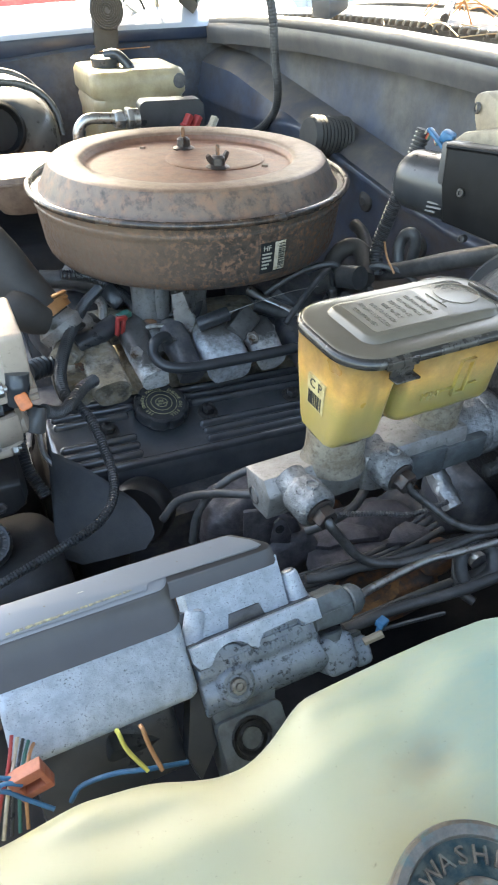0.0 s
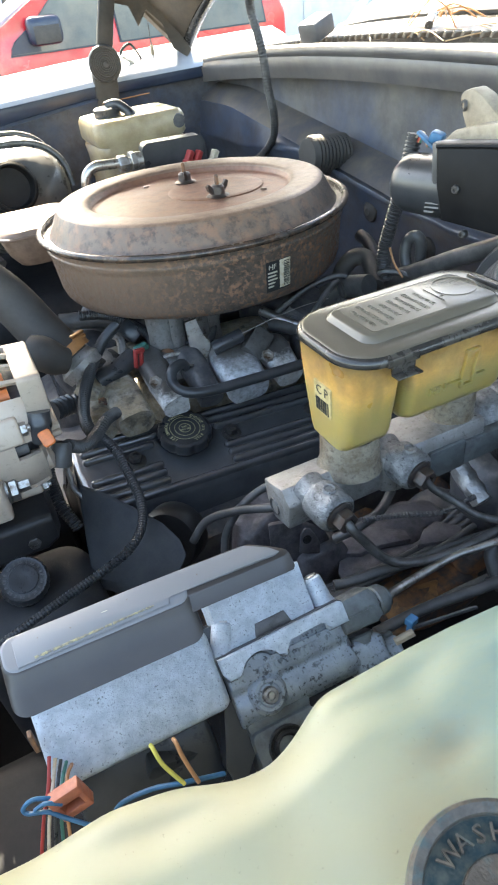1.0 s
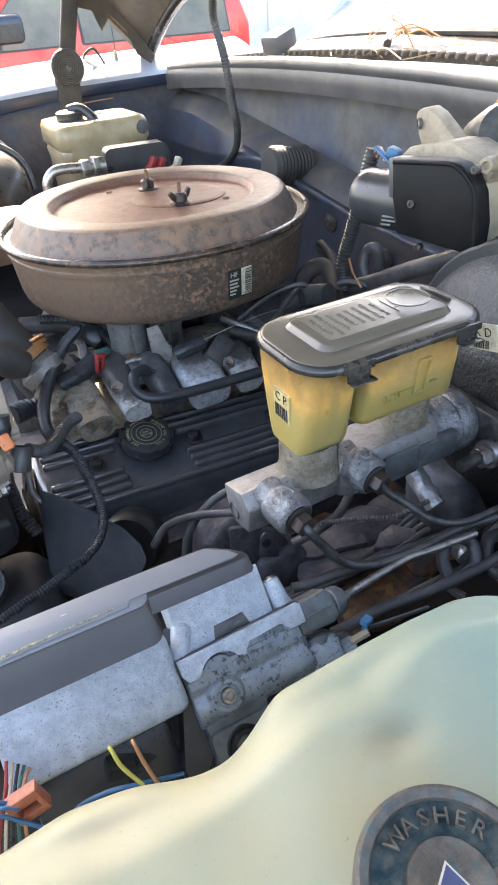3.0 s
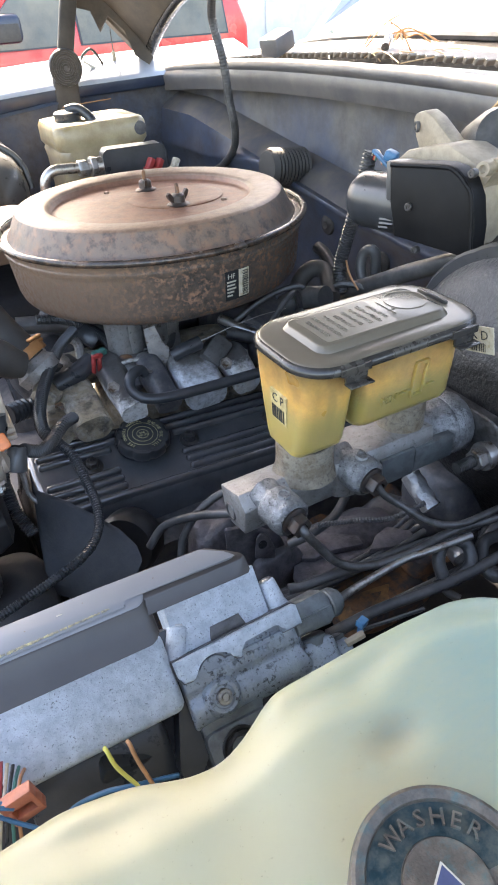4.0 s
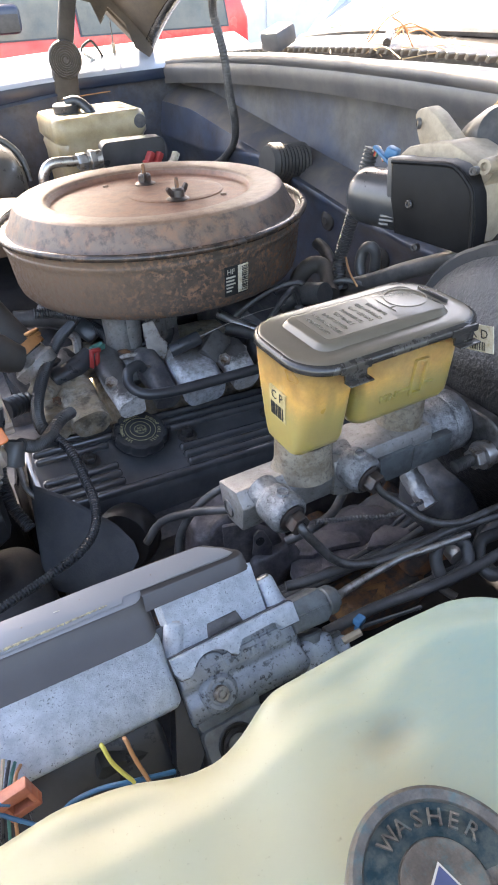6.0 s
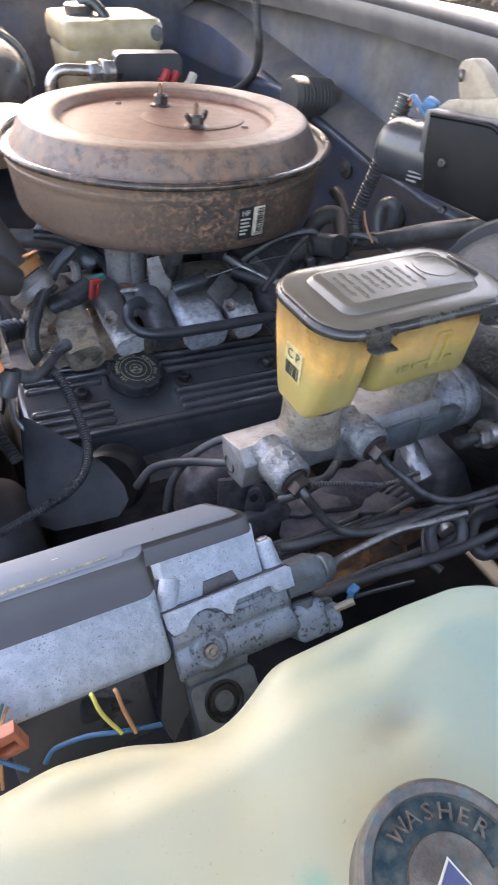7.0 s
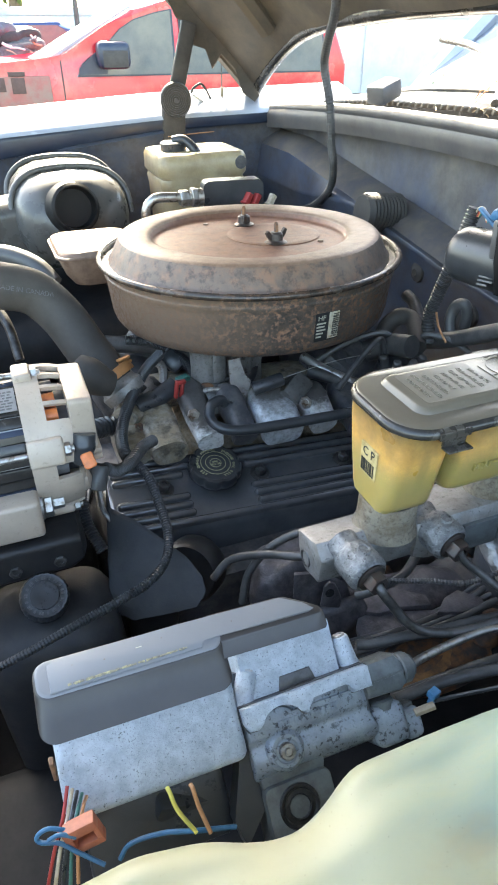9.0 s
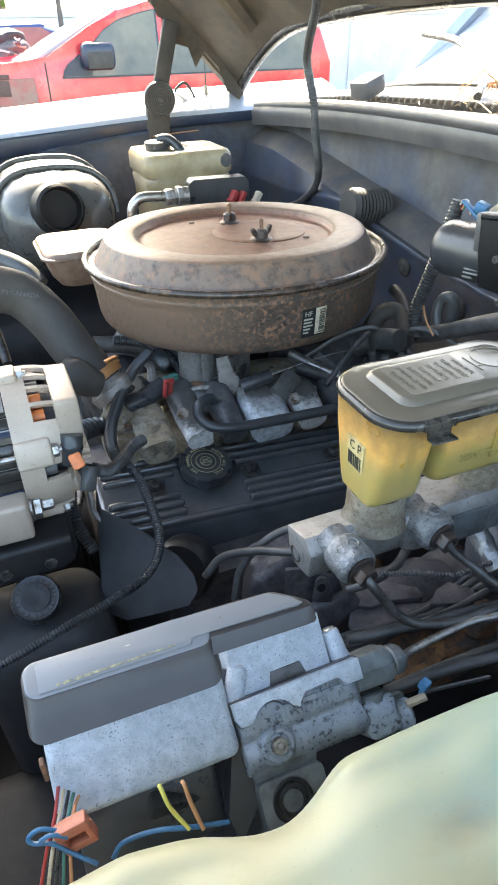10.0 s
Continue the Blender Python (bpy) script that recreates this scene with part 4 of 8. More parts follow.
block(bm, (-0.055, -0.088, 0.905), (-0.03, -0.08, 0.975), 0.002)
part("bracket", bm, STEEL, eng)
bm = bmesh.new()
lathe(bm, [(0.10, 0.95), (0.10, 0.99), (0.08, 0.99)], (0.01, 0, 0), seg=40)
part("throttle_neck", bm, DARK_IRON, eng)
# exhaust manifold and shield under the valve cover
bm = bmesh.new()
tube(bm, [(-0.2, -0.30, 0.66), (0.0, -0.31, 0.65), (0.25, -0.29, 0.62)], 0.035, 12, 6)
for x in (-0.16, -0.04, 0.08, 0.2):
    tube(bm, [(x, -0.22, 0.69), (x, -0.27, 0.68), (x + 0.01, -0.31, 0.655)], 0.024, 10, 5)
part("exhaust_manifold", bm, RUST_IRON, eng, "rusty exhaust manifold")

rc = thing("valve_cover", "black valve cover on the far bank", "valve cover", (0.0, 0.19, 0.75))
bm = bmesh.new()
block(bm, (-0.22, 0.13, 0.74), (0.27, 0.25, 0.84), 0.012, 3)
part("cover", bm, VALVE_BLACK, rc)

# ---- brake master cylinder and its reservoir ----
mc = thing("master_cylinder", "grey cast brake master cylinder with yellowed fluid reservoir", "brake master cylinder", (0, -0.452, 0.93))
AX, AZ = -0.455, 0.962
bm = bmesh.new()
nose = [(0.023, 0.007), (-0.007, 0.0165), (-0.018, 0.007), (-0.0155, -0.017), (0.008, -0.0225), (0.019, -0.010)]
loft(bm, [[Vector((x, AX + a, AZ + b)) for a, b in nose] for x in (-0.128, -0.036)])
bevelled(bm, 0.0016, 2)
part("nose", bm, CAST_ALU, mc, "grey cast aluminium nose", 30)
bm = bmesh.new()
body = [(0.020, 0.019), (-0.0215, 0.0215), (-0.0245, 0.013), (-0.0235, -0.017), (0.002, -0.024), (0.020, -0.012)]
loft(bm, [[Vector((x, AX + a * k, AZ + b * k)) for a, b in body] for x, k in ((-0.046, 0.86), (-0.036, 0.98), (-0.030, 1.0), (0.052, 1.0))])
bevelled(bm, 0.0018, 2)
part("body", bm, CAST_ALU, mc, "grey cast aluminium body", 30)
bm = bmesh.new()
block(bm, (-0.006, AX - 0.0275, AZ - 0.017), (0.030, AX - 0.020, AZ + 0.0105), 0.0015, 2)
block(bm, (0.031, AX - 0.0270, AZ - 0.016), (0.074, AX - 0.018, AZ + 0.0075), 0.0015, 2)
part("machined_flat", bm, ABS_DARK, mc, "smooth dark machined flat", 40)
bm = bmesh.new()
lathe(bm, [(0.0078, 0.0), (0.0070, 0.0009), (0.0060, 0.0006), (0.0057, -0.008), (0, -0.008)], (-0.1282, AX + 0.006, AZ - 0.0095), (-1, 0, 0), 24)
part("bore", bm, DARK_STEEL, mc, "dark threaded bore")
for x, r, top, low in ((-0.0635, 0.0232, 1.0035, AZ + 0.010), (0.034, 0.0195, 1.0125, AZ + 0.012)):
    bm = bmesh.new()
    lathe(bm, [(r * 1.12, low), (r * 1.03, low + 0.006), (r * 1.0, low + 0.010), (r * 0.985, low + 0.019), (r * 0.985, top - 0.003), (r * 0.955, top - 0.0005), (r * 0.90, top), (r * 0.8, top)], (x, AX - 0.001, 0), seg=48)
    part("neck", bm, TAN_ALU, mc, "fluid stained tan neck", 50)
    bm = bmesh.new()
    lathe(bm, [(r * 0.85, top - 0.003), (r * 0.92, top - 0.0002), (r * 0.935, top + 0.0012), (r * 0.90, top + 0.0022), (r * 0.925, top + 0.0032), (r * 0.90, top + 0.0046), (r * 0.8, top + 0.0075)], (x, AX - 0.001, 0), seg=40)
    part("grommet", bm, HOSE_BROWN, mc, "dirty brown rubber grommet")
bm = bmesh.new()
lathe(bm, [(0.016, -0.058), (0.0205, -0.054), (0.0218, -0.046), (0.0226, -0.030), (0.0236, -0.012), (0.0250, -0.004), (0.0272, 0.0), (0.0270, 0.004), (0.0282, 0.0055), (0.0288, 0.008), (0.0288, 0.018), (0.026, 0.022)], (0.080, AX + 0.002, AZ - 0.004), (1, 0, 0), 48)
part("barrel_end", bm, ABS_CAST, mc, "", 40)
bm = bmesh.new()
loft(bm, [[Vector((x, p.x, p.y)) for p in rounded(AX - 0.004, AZ - 0.006, 0.050 - g, 0.022 - g, 0.018, 0, 6)] for x, g in ((0.1125, 0), (0.104, 0), (0.1025, 0.0015))])
part("flange", bm, DARK_STEEL, mc, "dark steel flange", 40)
NUT = Vector((0.082, -0.499, 0.947))
bm = bmesh.new()
hex_nut(bm, NUT + Vector((0.010, 0, 0)), (-1, 0, 0), 0.0100, 0.009)
nut = part("nut", bm, STEEL, mc, "rusty steel nut")
bm = bmesh.new()
tube(bm, [NUT + Vector((0.002, 0, 0)), NUT + Vector((-0.008, 0, 0)), NUT + Vector((-0.019, 0, 0))], 0.0052, 12, 6, 0.0004, 0.0018)
part("stud", bm, DARK_STEEL, nut, "dark threaded stud")
bm = bmesh.new()
lathe(bm, [(0.0, 0), (0.0125, 0), (0.0132, 0.002), (0.0132, 0.005), (0.0118, 0.006), (0.0118, 0.028), (0.0132, 0.03), (0.0132, 0.04)], NUT + Vector((0.010, 0, 0)), (1, 0, 0), 24)
part("spacer", bm, STEEL, nut, "bright steel spacer")
PORTS = []
for x, y, z in ((-0.1005, -0.506, 0.9690), (-0.0260, -0.501, 0.9705)):
    way = Vector((0.13, -1, -0.06)).normalized()
    base = Vector((x, y, z)) - way * 0.044
    bm = bmesh.new()
    lathe(bm, [(0.0140, 0), (0.0126, 0.008), (0.0126, 0.0120), (0.0150, 0.0130), (0.0158, 0.0150), (0.0160, 0.0175), (0.0160, 0.0325), (0.0155, 0.0350), (0.0142, 0.0368), (0.0125, 0.0378), (0.0120, 0.0368), (0.0095, 0.0365), (0, 0.0365)], base, way, 44)
    port = part("port", bm, ABS_CAST, mc, "pale sand cast port", 35)
    bm = bmesh.new()
    lathe(bm, [(0.0052, 0.0140), (0.0050, 0.0168), (0.0043, 0.0176), (0.0036, 0.0173), (0.0034, 0.0166), (0, 0.0166)], base + way * 0.024, Vector((0.05, -0.1, 1)), 20)
    part("pin", bm, ABS_CAST, port)
    bm = bmesh.new()
    lathe(bm, [(0.0110, 0.0355), (0.0112, 0.0385), (0.0098, 0.0395), (0.007, 0.0395)], base, way, 28)
    part("gasket", bm, FITTING, port, "brown ring round the fitting")
    bm = bmesh.new()
    hex_nut(bm, base + way * 0.0385, way, 0.0088, 0.0095)
    part("fitting", bm, FITTING, port, "brown rusty pipe fitting")
    PORTS.append(base + way * 0.044)
# reservoir: two tapering chambers
RZ = 1.0775
bm = bmesh.new()
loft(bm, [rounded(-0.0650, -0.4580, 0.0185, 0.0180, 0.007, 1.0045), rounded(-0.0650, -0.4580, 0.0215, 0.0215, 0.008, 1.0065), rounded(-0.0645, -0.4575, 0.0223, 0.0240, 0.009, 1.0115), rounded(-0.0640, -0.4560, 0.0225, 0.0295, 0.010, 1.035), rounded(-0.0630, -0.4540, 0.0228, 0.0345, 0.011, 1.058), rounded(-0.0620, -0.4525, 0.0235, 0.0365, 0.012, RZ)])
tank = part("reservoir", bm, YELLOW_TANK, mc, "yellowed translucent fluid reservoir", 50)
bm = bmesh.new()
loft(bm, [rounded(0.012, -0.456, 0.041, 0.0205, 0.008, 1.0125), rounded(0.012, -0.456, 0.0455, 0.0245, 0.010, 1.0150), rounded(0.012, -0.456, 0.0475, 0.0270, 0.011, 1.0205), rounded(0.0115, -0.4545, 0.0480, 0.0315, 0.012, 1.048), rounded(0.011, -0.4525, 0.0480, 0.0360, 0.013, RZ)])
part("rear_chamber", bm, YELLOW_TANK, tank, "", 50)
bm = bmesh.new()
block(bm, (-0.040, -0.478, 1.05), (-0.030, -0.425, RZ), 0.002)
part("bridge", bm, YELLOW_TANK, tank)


def face_y(z):
    """The rear chamber's front face leans in towards its foot."""
    return -0.4835 - (z - 1.0225) * 0.115


bm = bmesh.new()
for x0, x1, z0, z1 in ((0.012, 0.0142, 1.030, 1.060), (0.0225, 0.0247, 1.030, 1.060), (0.0125, 0.0242, 1.0585, 1.0612), (0.0125, 0.0242, 1.0288, 1.0315), (0.0, 0.012, 1.036, 1.0373), (0.0247, 0.034, 1.036, 1.0373)):
    q = [Vector((x, face_y(z) - 0.0022, z)) for x, z in ((x0, z0), (x1, z0), (x1, z1), (x0, z1))]
    poly_plate(bm, q, (0, 0.004, 0))
part("level_window", bm, YELLOW_TANK, tank, "moulded level window")
slope = Vector((0, -0.115, 1)).normalized()
bm = letters("MIN", 0.0085, frame_of((-0.0085, face_y(1.034) - 0.0006, 1.0345), (1, 0, 0), slope), 0.0013)
part("mark", bm, YELLOW_TANK, tank, "moulded level mark")
LAB = frame_of((-0.0868, -0.4570, 1.0405), (0.0, -1, 0), (-0.03, 0, 1))
bm = bmesh.new()
block(bm, (-0.0105, -0.0125, -0.002), (0.0105, 0.0125, 0.0004), 0)
turned(bm, bm.verts, LAB)
lab = part("label", bm, material("yellowed paper", (0.50, 0.40, 0.20), 0.5, 0, 0.15, 0.006, 0.02, 0.001, (0.34, 0.25, 0.11), 0.4, 0.006, 0.3), tank, "small yellowed paper label")
bm = letters("C P", 0.0105, LAB @ Matrix.Translation((0, 0.0068, 0.0005)), 0.0002)
rnd = random.Random(7)
x = -0.0085
while x < 0.008:
    w = rnd.choice((0.0004, 0.0008, 0.0013))
    bmesh.ops.create_cube(bm, size=1, matrix=LAB @ Matrix.Translation((x, -0.0055, 0.0005)) @ Matrix.Diagonal((w, 0.011, 0.0004, 1)))
    x += w + rnd.choice((0.0005, 0.0008))
part("print", bm, INK, lab)
# lid: glossy skirt, dusty top and raised panel
LX, LY, HX, HY2 = -0.0065, -0.4515, 0.0815, 0.0450
bm = bmesh.new()
loft(bm, [rounded(LX, LY, HX - 0.004, HY2 - 0.004, 0.026, 1.0755, 12), rounded(LX, LY, HX - 0.001, HY2 - 0.001, 0.029, 1.0758, 12), rounded(LX, LY, HX + 0.0008, HY2 + 0.0008, 0.0305, 1.0772, 12), rounded(LX, LY, HX + 0.0013, HY2 + 0.0013, 0.031, 1.0790, 12),
          rounded(LX, LY, HX + 0.0010, HY2 + 0.0010, 0.031, 1.0812, 12), rounded(LX, LY, HX - 0.0004, HY2 - 0.0004, 0.0295, 1.0828, 12), rounded(LX, LY, HX - 0.0022, HY2 - 0.0022, 0.028, 1.0838, 12)])
lid = part("lid", bm, LID_BLACK, mc, "shiny black rounded lid with dusty top", 40)
bm = bmesh.new()
loft(bm, [rounded(LX, LY, HX - 0.0018, HY2 - 0.0018, 0.028, 1.0832, 12), rounded(LX, LY, HX - 0.0024, HY2 - 0.0024, 0.0275, 1.0840, 12), rounded(LX, LY, HX - 0.0045, HY2 - 0.0045, 0.026, 1.0847, 12), rounded(LX, LY, HX - 0.012, HY2 - 0.011, 0.02, 1.0849, 12)])
part("top", bm, DUSTY, lid, "dusty flat top")
bm = bmesh.new()
PX, PY, PHX, PHY = -0.0065, -0.4505, 0.0560, 0.0255
loft(bm, [rounded(PX, PY, PHX + 0.004, PHY + 0.004, 0.011, 1.0832, 8), rounded(PX, PY, PHX + 0.003, PHY + 0.003, 0.010, 1.0848, 8), rounded(PX, PY, PHX + 0.0005, PHY + 0.0005, 0.009, 1.0885, 8), rounded(PX, PY, PHX - 0.001, PHY - 0.001, 0.008, 1.0893, 8)])
panel = part("raised_panel", bm, DUSTY, lid, "raised dusty panel")
bm = bmesh.new()
loft(bm, [rounded(PX - 0.018, PY, 0.031, PHY - 0.004, 0.003, 1.0888, 4), rounded(PX - 0.018, PY, 0.031, PHY - 0.004, 0.003, 1.0895, 4)])
part("text_plate", bm, DUSTY, panel, "tan dusted text field")
LM = Matrix.Translation((PX, PY, 1.0897))
bm = bmesh.new()
for k, txt in enumerate(("WARNING", "CLEAN FILLER", "CAP BEFORE", "REMOVING.", "USE ONLY", "DOT 3 FLUID", "FROM A SEALED", "CONTAINER")):
    b2 = letters(txt, 0.0050, LM @ Matrix.Translation((0.009 - 0.0074 * k, 0.0, 0)) @ pose(0, 0, 0, 0, 0, -90), 0.0002)
    me = bpy.data.meshes.new("t")
    b2.to_mesh(me)
    bm.from_mesh(me)
    bpy.data.meshes.remove(me)
    b2.free()
part("lettering", bm, DUST_TAN, panel, "moulded dusty lettering")
bm = bmesh.new()
lathe(bm, [(0.0165, -0.001), (0.0165, 0.0002), (0.0160, 0.0002), (0.0160, -0.001)], LM @ Vector((0.040, 0.004, 0)), (0, 0, 1), 40)
for q in ((0.0185, -0.011, 0.0190, 0.012), (0.0175, -0.004, 0.024, -0.0035)):
    block(bm, LM @ Vector((q[0], q[1], -0.001)), LM @ Vector((q[2], q[3], 0.0003)), 0)
part("emblem", bm, DUSTY, panel, "moulded ring and frame")
for x in (-0.050, 0.047):
    for s in (-1, 1):
        y0 = LY + s * HY2
        tab = None
        for lo, hi in (((x - 0.009, -0.001, 1.0705), (x + 0.009, 0.002, 1.079)), ((x - 0.010, 0.0005, 1.0698), (x + 0.010, 0.009, 1.0713)), ((x - 0.0125, -0.001, 1.0762), (x + 0.0125, 0.0021, 1.0822))):
            bm = tab or bmesh.new()
            tab = bm
            ys = sorted((y0 + s * lo[1], y0 + s * hi[1]))
            block(bm, (lo[0], ys[0], lo[2]), (hi[0], ys[1], hi[2]), 0.0008)
        part("clip", tab, LID_BLACK, lid, "black clip tab")
bm = bmesh.new()
block(bm, (LX + HX - 0.016, LY - 0.012, 1.0835), (LX + HX - 0.013, LY + 0.02, 1.0875), 0.001)
part("ridge", bm, LID_BLACK, lid)

# ---- brake booster ----
boo = thing("brake_booster", "large black pitted brake booster drum on the firewall", "brake booster", (0.2, AX, 0.84))
BC = Vector((0.112, AX, AZ - 0.012))
bm = bmesh.new()
lathe(bm, [(0, 0.004), (0.05, 0.004), (0.07, 0.009), (0.085, 0.022), (0.11, 0.033), (0.13, 0.044), (0.139, 0.058), (0.14, 0.064)], BC, (1, 0, 0), 72)
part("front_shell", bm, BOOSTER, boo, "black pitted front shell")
bm = bmesh.new()
lathe(bm, [(0.139, 0.060), (0.149, 0.061), (0.152, 0.064), (0.152, 0.073), (0.149, 0.077), (0.139, 0.078)], BC, (1, 0, 0), 90, 0.008, 12)
part("crimp_band", bm, BLACK_PLASTIC, boo, "black crimped band")
bm = bmesh.new()
lathe(bm, [(0.141, 0.076), (0.141, 0.10), (0.12, 0.13), (0.08, 0.15), (0.05, 0.16), (0.05, 0.24)], BC, (1, 0, 0), 64)
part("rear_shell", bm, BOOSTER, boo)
TAG = frame_of((0.088, -0.477, 1.053), (0.0, -0.967, 0.25), (0.0, 0.25, 0.967))
bm = bmesh.new()
block(bm, (-0.017, -0.011, -0.0005), (0.015, 0.011, 0.0005), 0.0003, 1)
turned(bm, bm.verts, TAG)
tag = part("tag", bm, PAPER, boo, "white parts tag")
bm = letters("K D", 0.0105, TAG @ Matrix.Translation((0.001, 0.0035, 0.0006)), 0.0002)
for k in range(9):
    bmesh.ops.create_cube(bm, size=1, matrix=TAG @ Matrix.Translation((-0.008 + k * 0.0018, -0.006, 0.0007)) @ Matrix.Diagonal(((0.0006, 0.0011)[k % 2], 0.007, 0.0003, 1)))
part("print", bm, INK, tag)

# ---- anti-lock brake unit ----
ab = thing("brake_control_unit", "pale grey brake control unit with dark grey lid", "brake control unit", (-0.24, -0.57, 0.85))
AM = frame_of((-0.203, -0.577, 0.935), (1, 0, -0.03), (0, 0.72, 0.69))  # x along the unit, y up its sloping face, z out of it; millimetres below
AN = AM.to_3x3()


def slab(outline, n0, n1, bevel=0.0, m=None):
    bm = bmesh.new()
    return plate(bm, [(u * 0.001, v * 0.001) for u, v in outline], (n1 - n0) * 0.001, (AM if m is None else m) @ Matrix.Translation((0, 0, n0 * 0.001)), bevel * 0.001)


def corner(u0, v0, u1, v1, r, n=4):
    """A rectangle's outline with rounded corners, in millimetres."""
    out = []
    for cu, cv, a0 in ((u1 - r, v1 - r, 0), (u0 + r, v1 - r, 90), (u0 + r, v0 + r, 180), (u1 - r, v0 + r, 270)):
        out += [(cu + r * math.cos(radians(a0 + 90 * k / n)), cv + r * math.sin(radians(a0 + 90 * k / n))) for k in range(n + 1)]
    return out


def post(bm, a, b, rows, seg=28):
    """A turned piece from a to b on the unit; rows of radius in millimetres and share of the way."""
    a, b = AM @ (Vector(a) * 0.001), AM @ (Vector(b) * 0.001)
    return lathe(bm, [(r * 0.001, f * (b - a).length) for r, f in rows], a, b - a, seg)


part("control_box", slab(corner(-129, 3, -23, 52, 6), -34, 3, 4.5), ABS_WHITE, ab, "pale speckled aluminium box", 50)
# lid: a rounded tray whose skirt follows the box, with a lower wedge behind it
LM2 = frame_of((-0.25, -0.535, 1.008), (1, 0.02, -0.06), (0, 0.978, 0.2))
bm = bmesh.new()
loft(bm, [[Vector((p.x, p.y, p.z)) * 0.001 for p in rounded(-30.5, 1.5 + dv, 52.5 - g, 11.8 - g, max(1.5, 8.5 - g), n, 8)]
          for g, dv, n in ((1.9, 0, -0.5), (0.9, -0.2, -0.7), (0.3, -0.5, -1.3), (0.0, -1.0, -2.4), (-0.5, -9, -7.4), (-0.8, -17.5, -12.2), (0.6, -17.8, -12.8))], LM2)
lid = part("lid", bm, LID_SIDE_SHADED, ab, "brownish grey lid skirt, painted darker as shaded", 50)
# the top's paler colour carries the sky light that the skirt lacks
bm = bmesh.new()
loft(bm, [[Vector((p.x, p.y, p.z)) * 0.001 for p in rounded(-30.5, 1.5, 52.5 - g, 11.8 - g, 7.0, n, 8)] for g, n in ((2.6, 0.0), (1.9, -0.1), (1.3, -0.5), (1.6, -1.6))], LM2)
part("top", bm, LID_TOP_LIT, lid, "grey lid top, painted pale with sky light", 40)
bm = bmesh.new()
wedge = [(16, 13), (62, 12.4), (68, 11.5), (80, 4.0), (87, -1.5), (88, -4), (86, -6), (80, -6.4), (16, -6)]
loft(bm, [[Vector((u + (45 - u) * k, v + (3 - v) * k * 2 + dv, n)) * 0.001 for u, v in wedge] for k, dv, n in ((0.045, 0, -0.6), (0.015, -0.2, -0.9), (0.0, -0.6, -2.0), (-0.003, -8.0, -5.4), (0.02, -8.2, -5.8))], LM2)
part("rear_lid", bm, LID_SIDE_SHADED, lid, "", 50)
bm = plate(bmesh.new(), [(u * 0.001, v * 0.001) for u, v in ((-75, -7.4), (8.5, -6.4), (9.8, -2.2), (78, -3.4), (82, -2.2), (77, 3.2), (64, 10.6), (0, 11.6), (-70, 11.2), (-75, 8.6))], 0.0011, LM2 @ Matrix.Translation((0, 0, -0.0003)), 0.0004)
part("raised_panel", bm, LID_TOP_LIT, lid, "raised panel, painted pale with sky light", 30)
bm = bmesh.new()
rnd = random.Random(3)
for k in range(70):
    f = k / 70
    if rnd.random() < 0.04 + 0.5 * max(0, f - 0.75):
        continue
    u = -66 + 66 * f
    w0, w1 = 0.45 + 0.5 * rnd.random() - 0.35 * f, -0.3 - 0.5 * rnd.random()
    block(bm, (u * 0.001, (-5.6 + 1.6 * f + w1) * 0.001, 0.0007), ((u + 1.05) * 0.001, (-5.6 + 1.6 * f + w0) * 0.001, 0.00135))
turned(bm, bm.verts, LM2)
part("stripe", bm, material("worn yellow paint", (0.44, 0.38, 0.20), 0.6, 0, 0.3, 0.004, 0.1, 0.001, (0.15, 0.14, 0.12), 0.55, 0.003, 0.3), lid, "worn yellow stripe")
bm = bmesh.new()
block(bm, (-0.0275, 0.0040, 0.0009), (-0.0240, 0.0046, 0.0013), 0.0002, 1, LM2)
part("fleck", bm, PALE_INK, lid, "white paint fleck")
for u, v, r in ((-45, 3, 0.5), (-12, 6, 0.4), (30, 4, 0.5), (52, 6, 0.35), (-62, 5, 0.4)):
    bm = bmesh.new()
    lump(bm, LM2 @ Vector((u * 0.001, v * 0.001, 0.0011)), (r * 0.001, r * 0.0008, 0.0002), int(u), 0.4, None, 1)
    part("grit", bm, DUST_TAN, lid, "speck of dust")
# pale casting behind the box
valve = part("valve_body", slab([(-16, 33), (4, 31), (8, 33), (30, 33), (34, 30), (49, 32), (50, 66), (-16, 66)], -26, -3.0, 1.6), ABS_WHITE, ab, "pale speckled casting", 40)
part("dark_slot", slab([(5.5, 33.2), (8, 41), (28.5, 41.5), (31, 33.6)], -8, -1.8, 0.4), DARK_STEEL, valve, "dark recessed plate")
part("seam", slab([(-18, 30.2), (62, 33.4), (62, 34.6), (-18, 31.8)], -10, 0.2), DARK_IRON, valve, "dark gasket line")
for a, b, r in (((-17, 32, -9), (-10, 50, -7), 7.4), ((58, 33, -9), (55.5, 53, -7), 6.8)):
    bm = bmesh.new()
    post(bm, a, b, ((r + 1.6, -0.05), (r + 0.8, 0.06), (r, 0.2), (r * 0.9, 0.9), (r * 0.82, 0.97), (r * 0.68, 1.0), (0, 1.0)))
    boss = part("side_boss", bm, ABS_WHITE, valve, "", 50)
    bm = bmesh.new()
    post(bm, a, b, ((r * 0.66, 0.98), (r * 0.62, 1.05), (r * 0.42, 1.07), (r * 0.36, 1.02), (0, 1.02)), 18)
    part("cap", bm, STEEL, boss, "dull steel cap")
arch = [(1.2 + 15.2 * math.cos(radians(a)), 15.2 + 13.2 * math.sin(radians(a))) for a in range(12, 172, 12)]
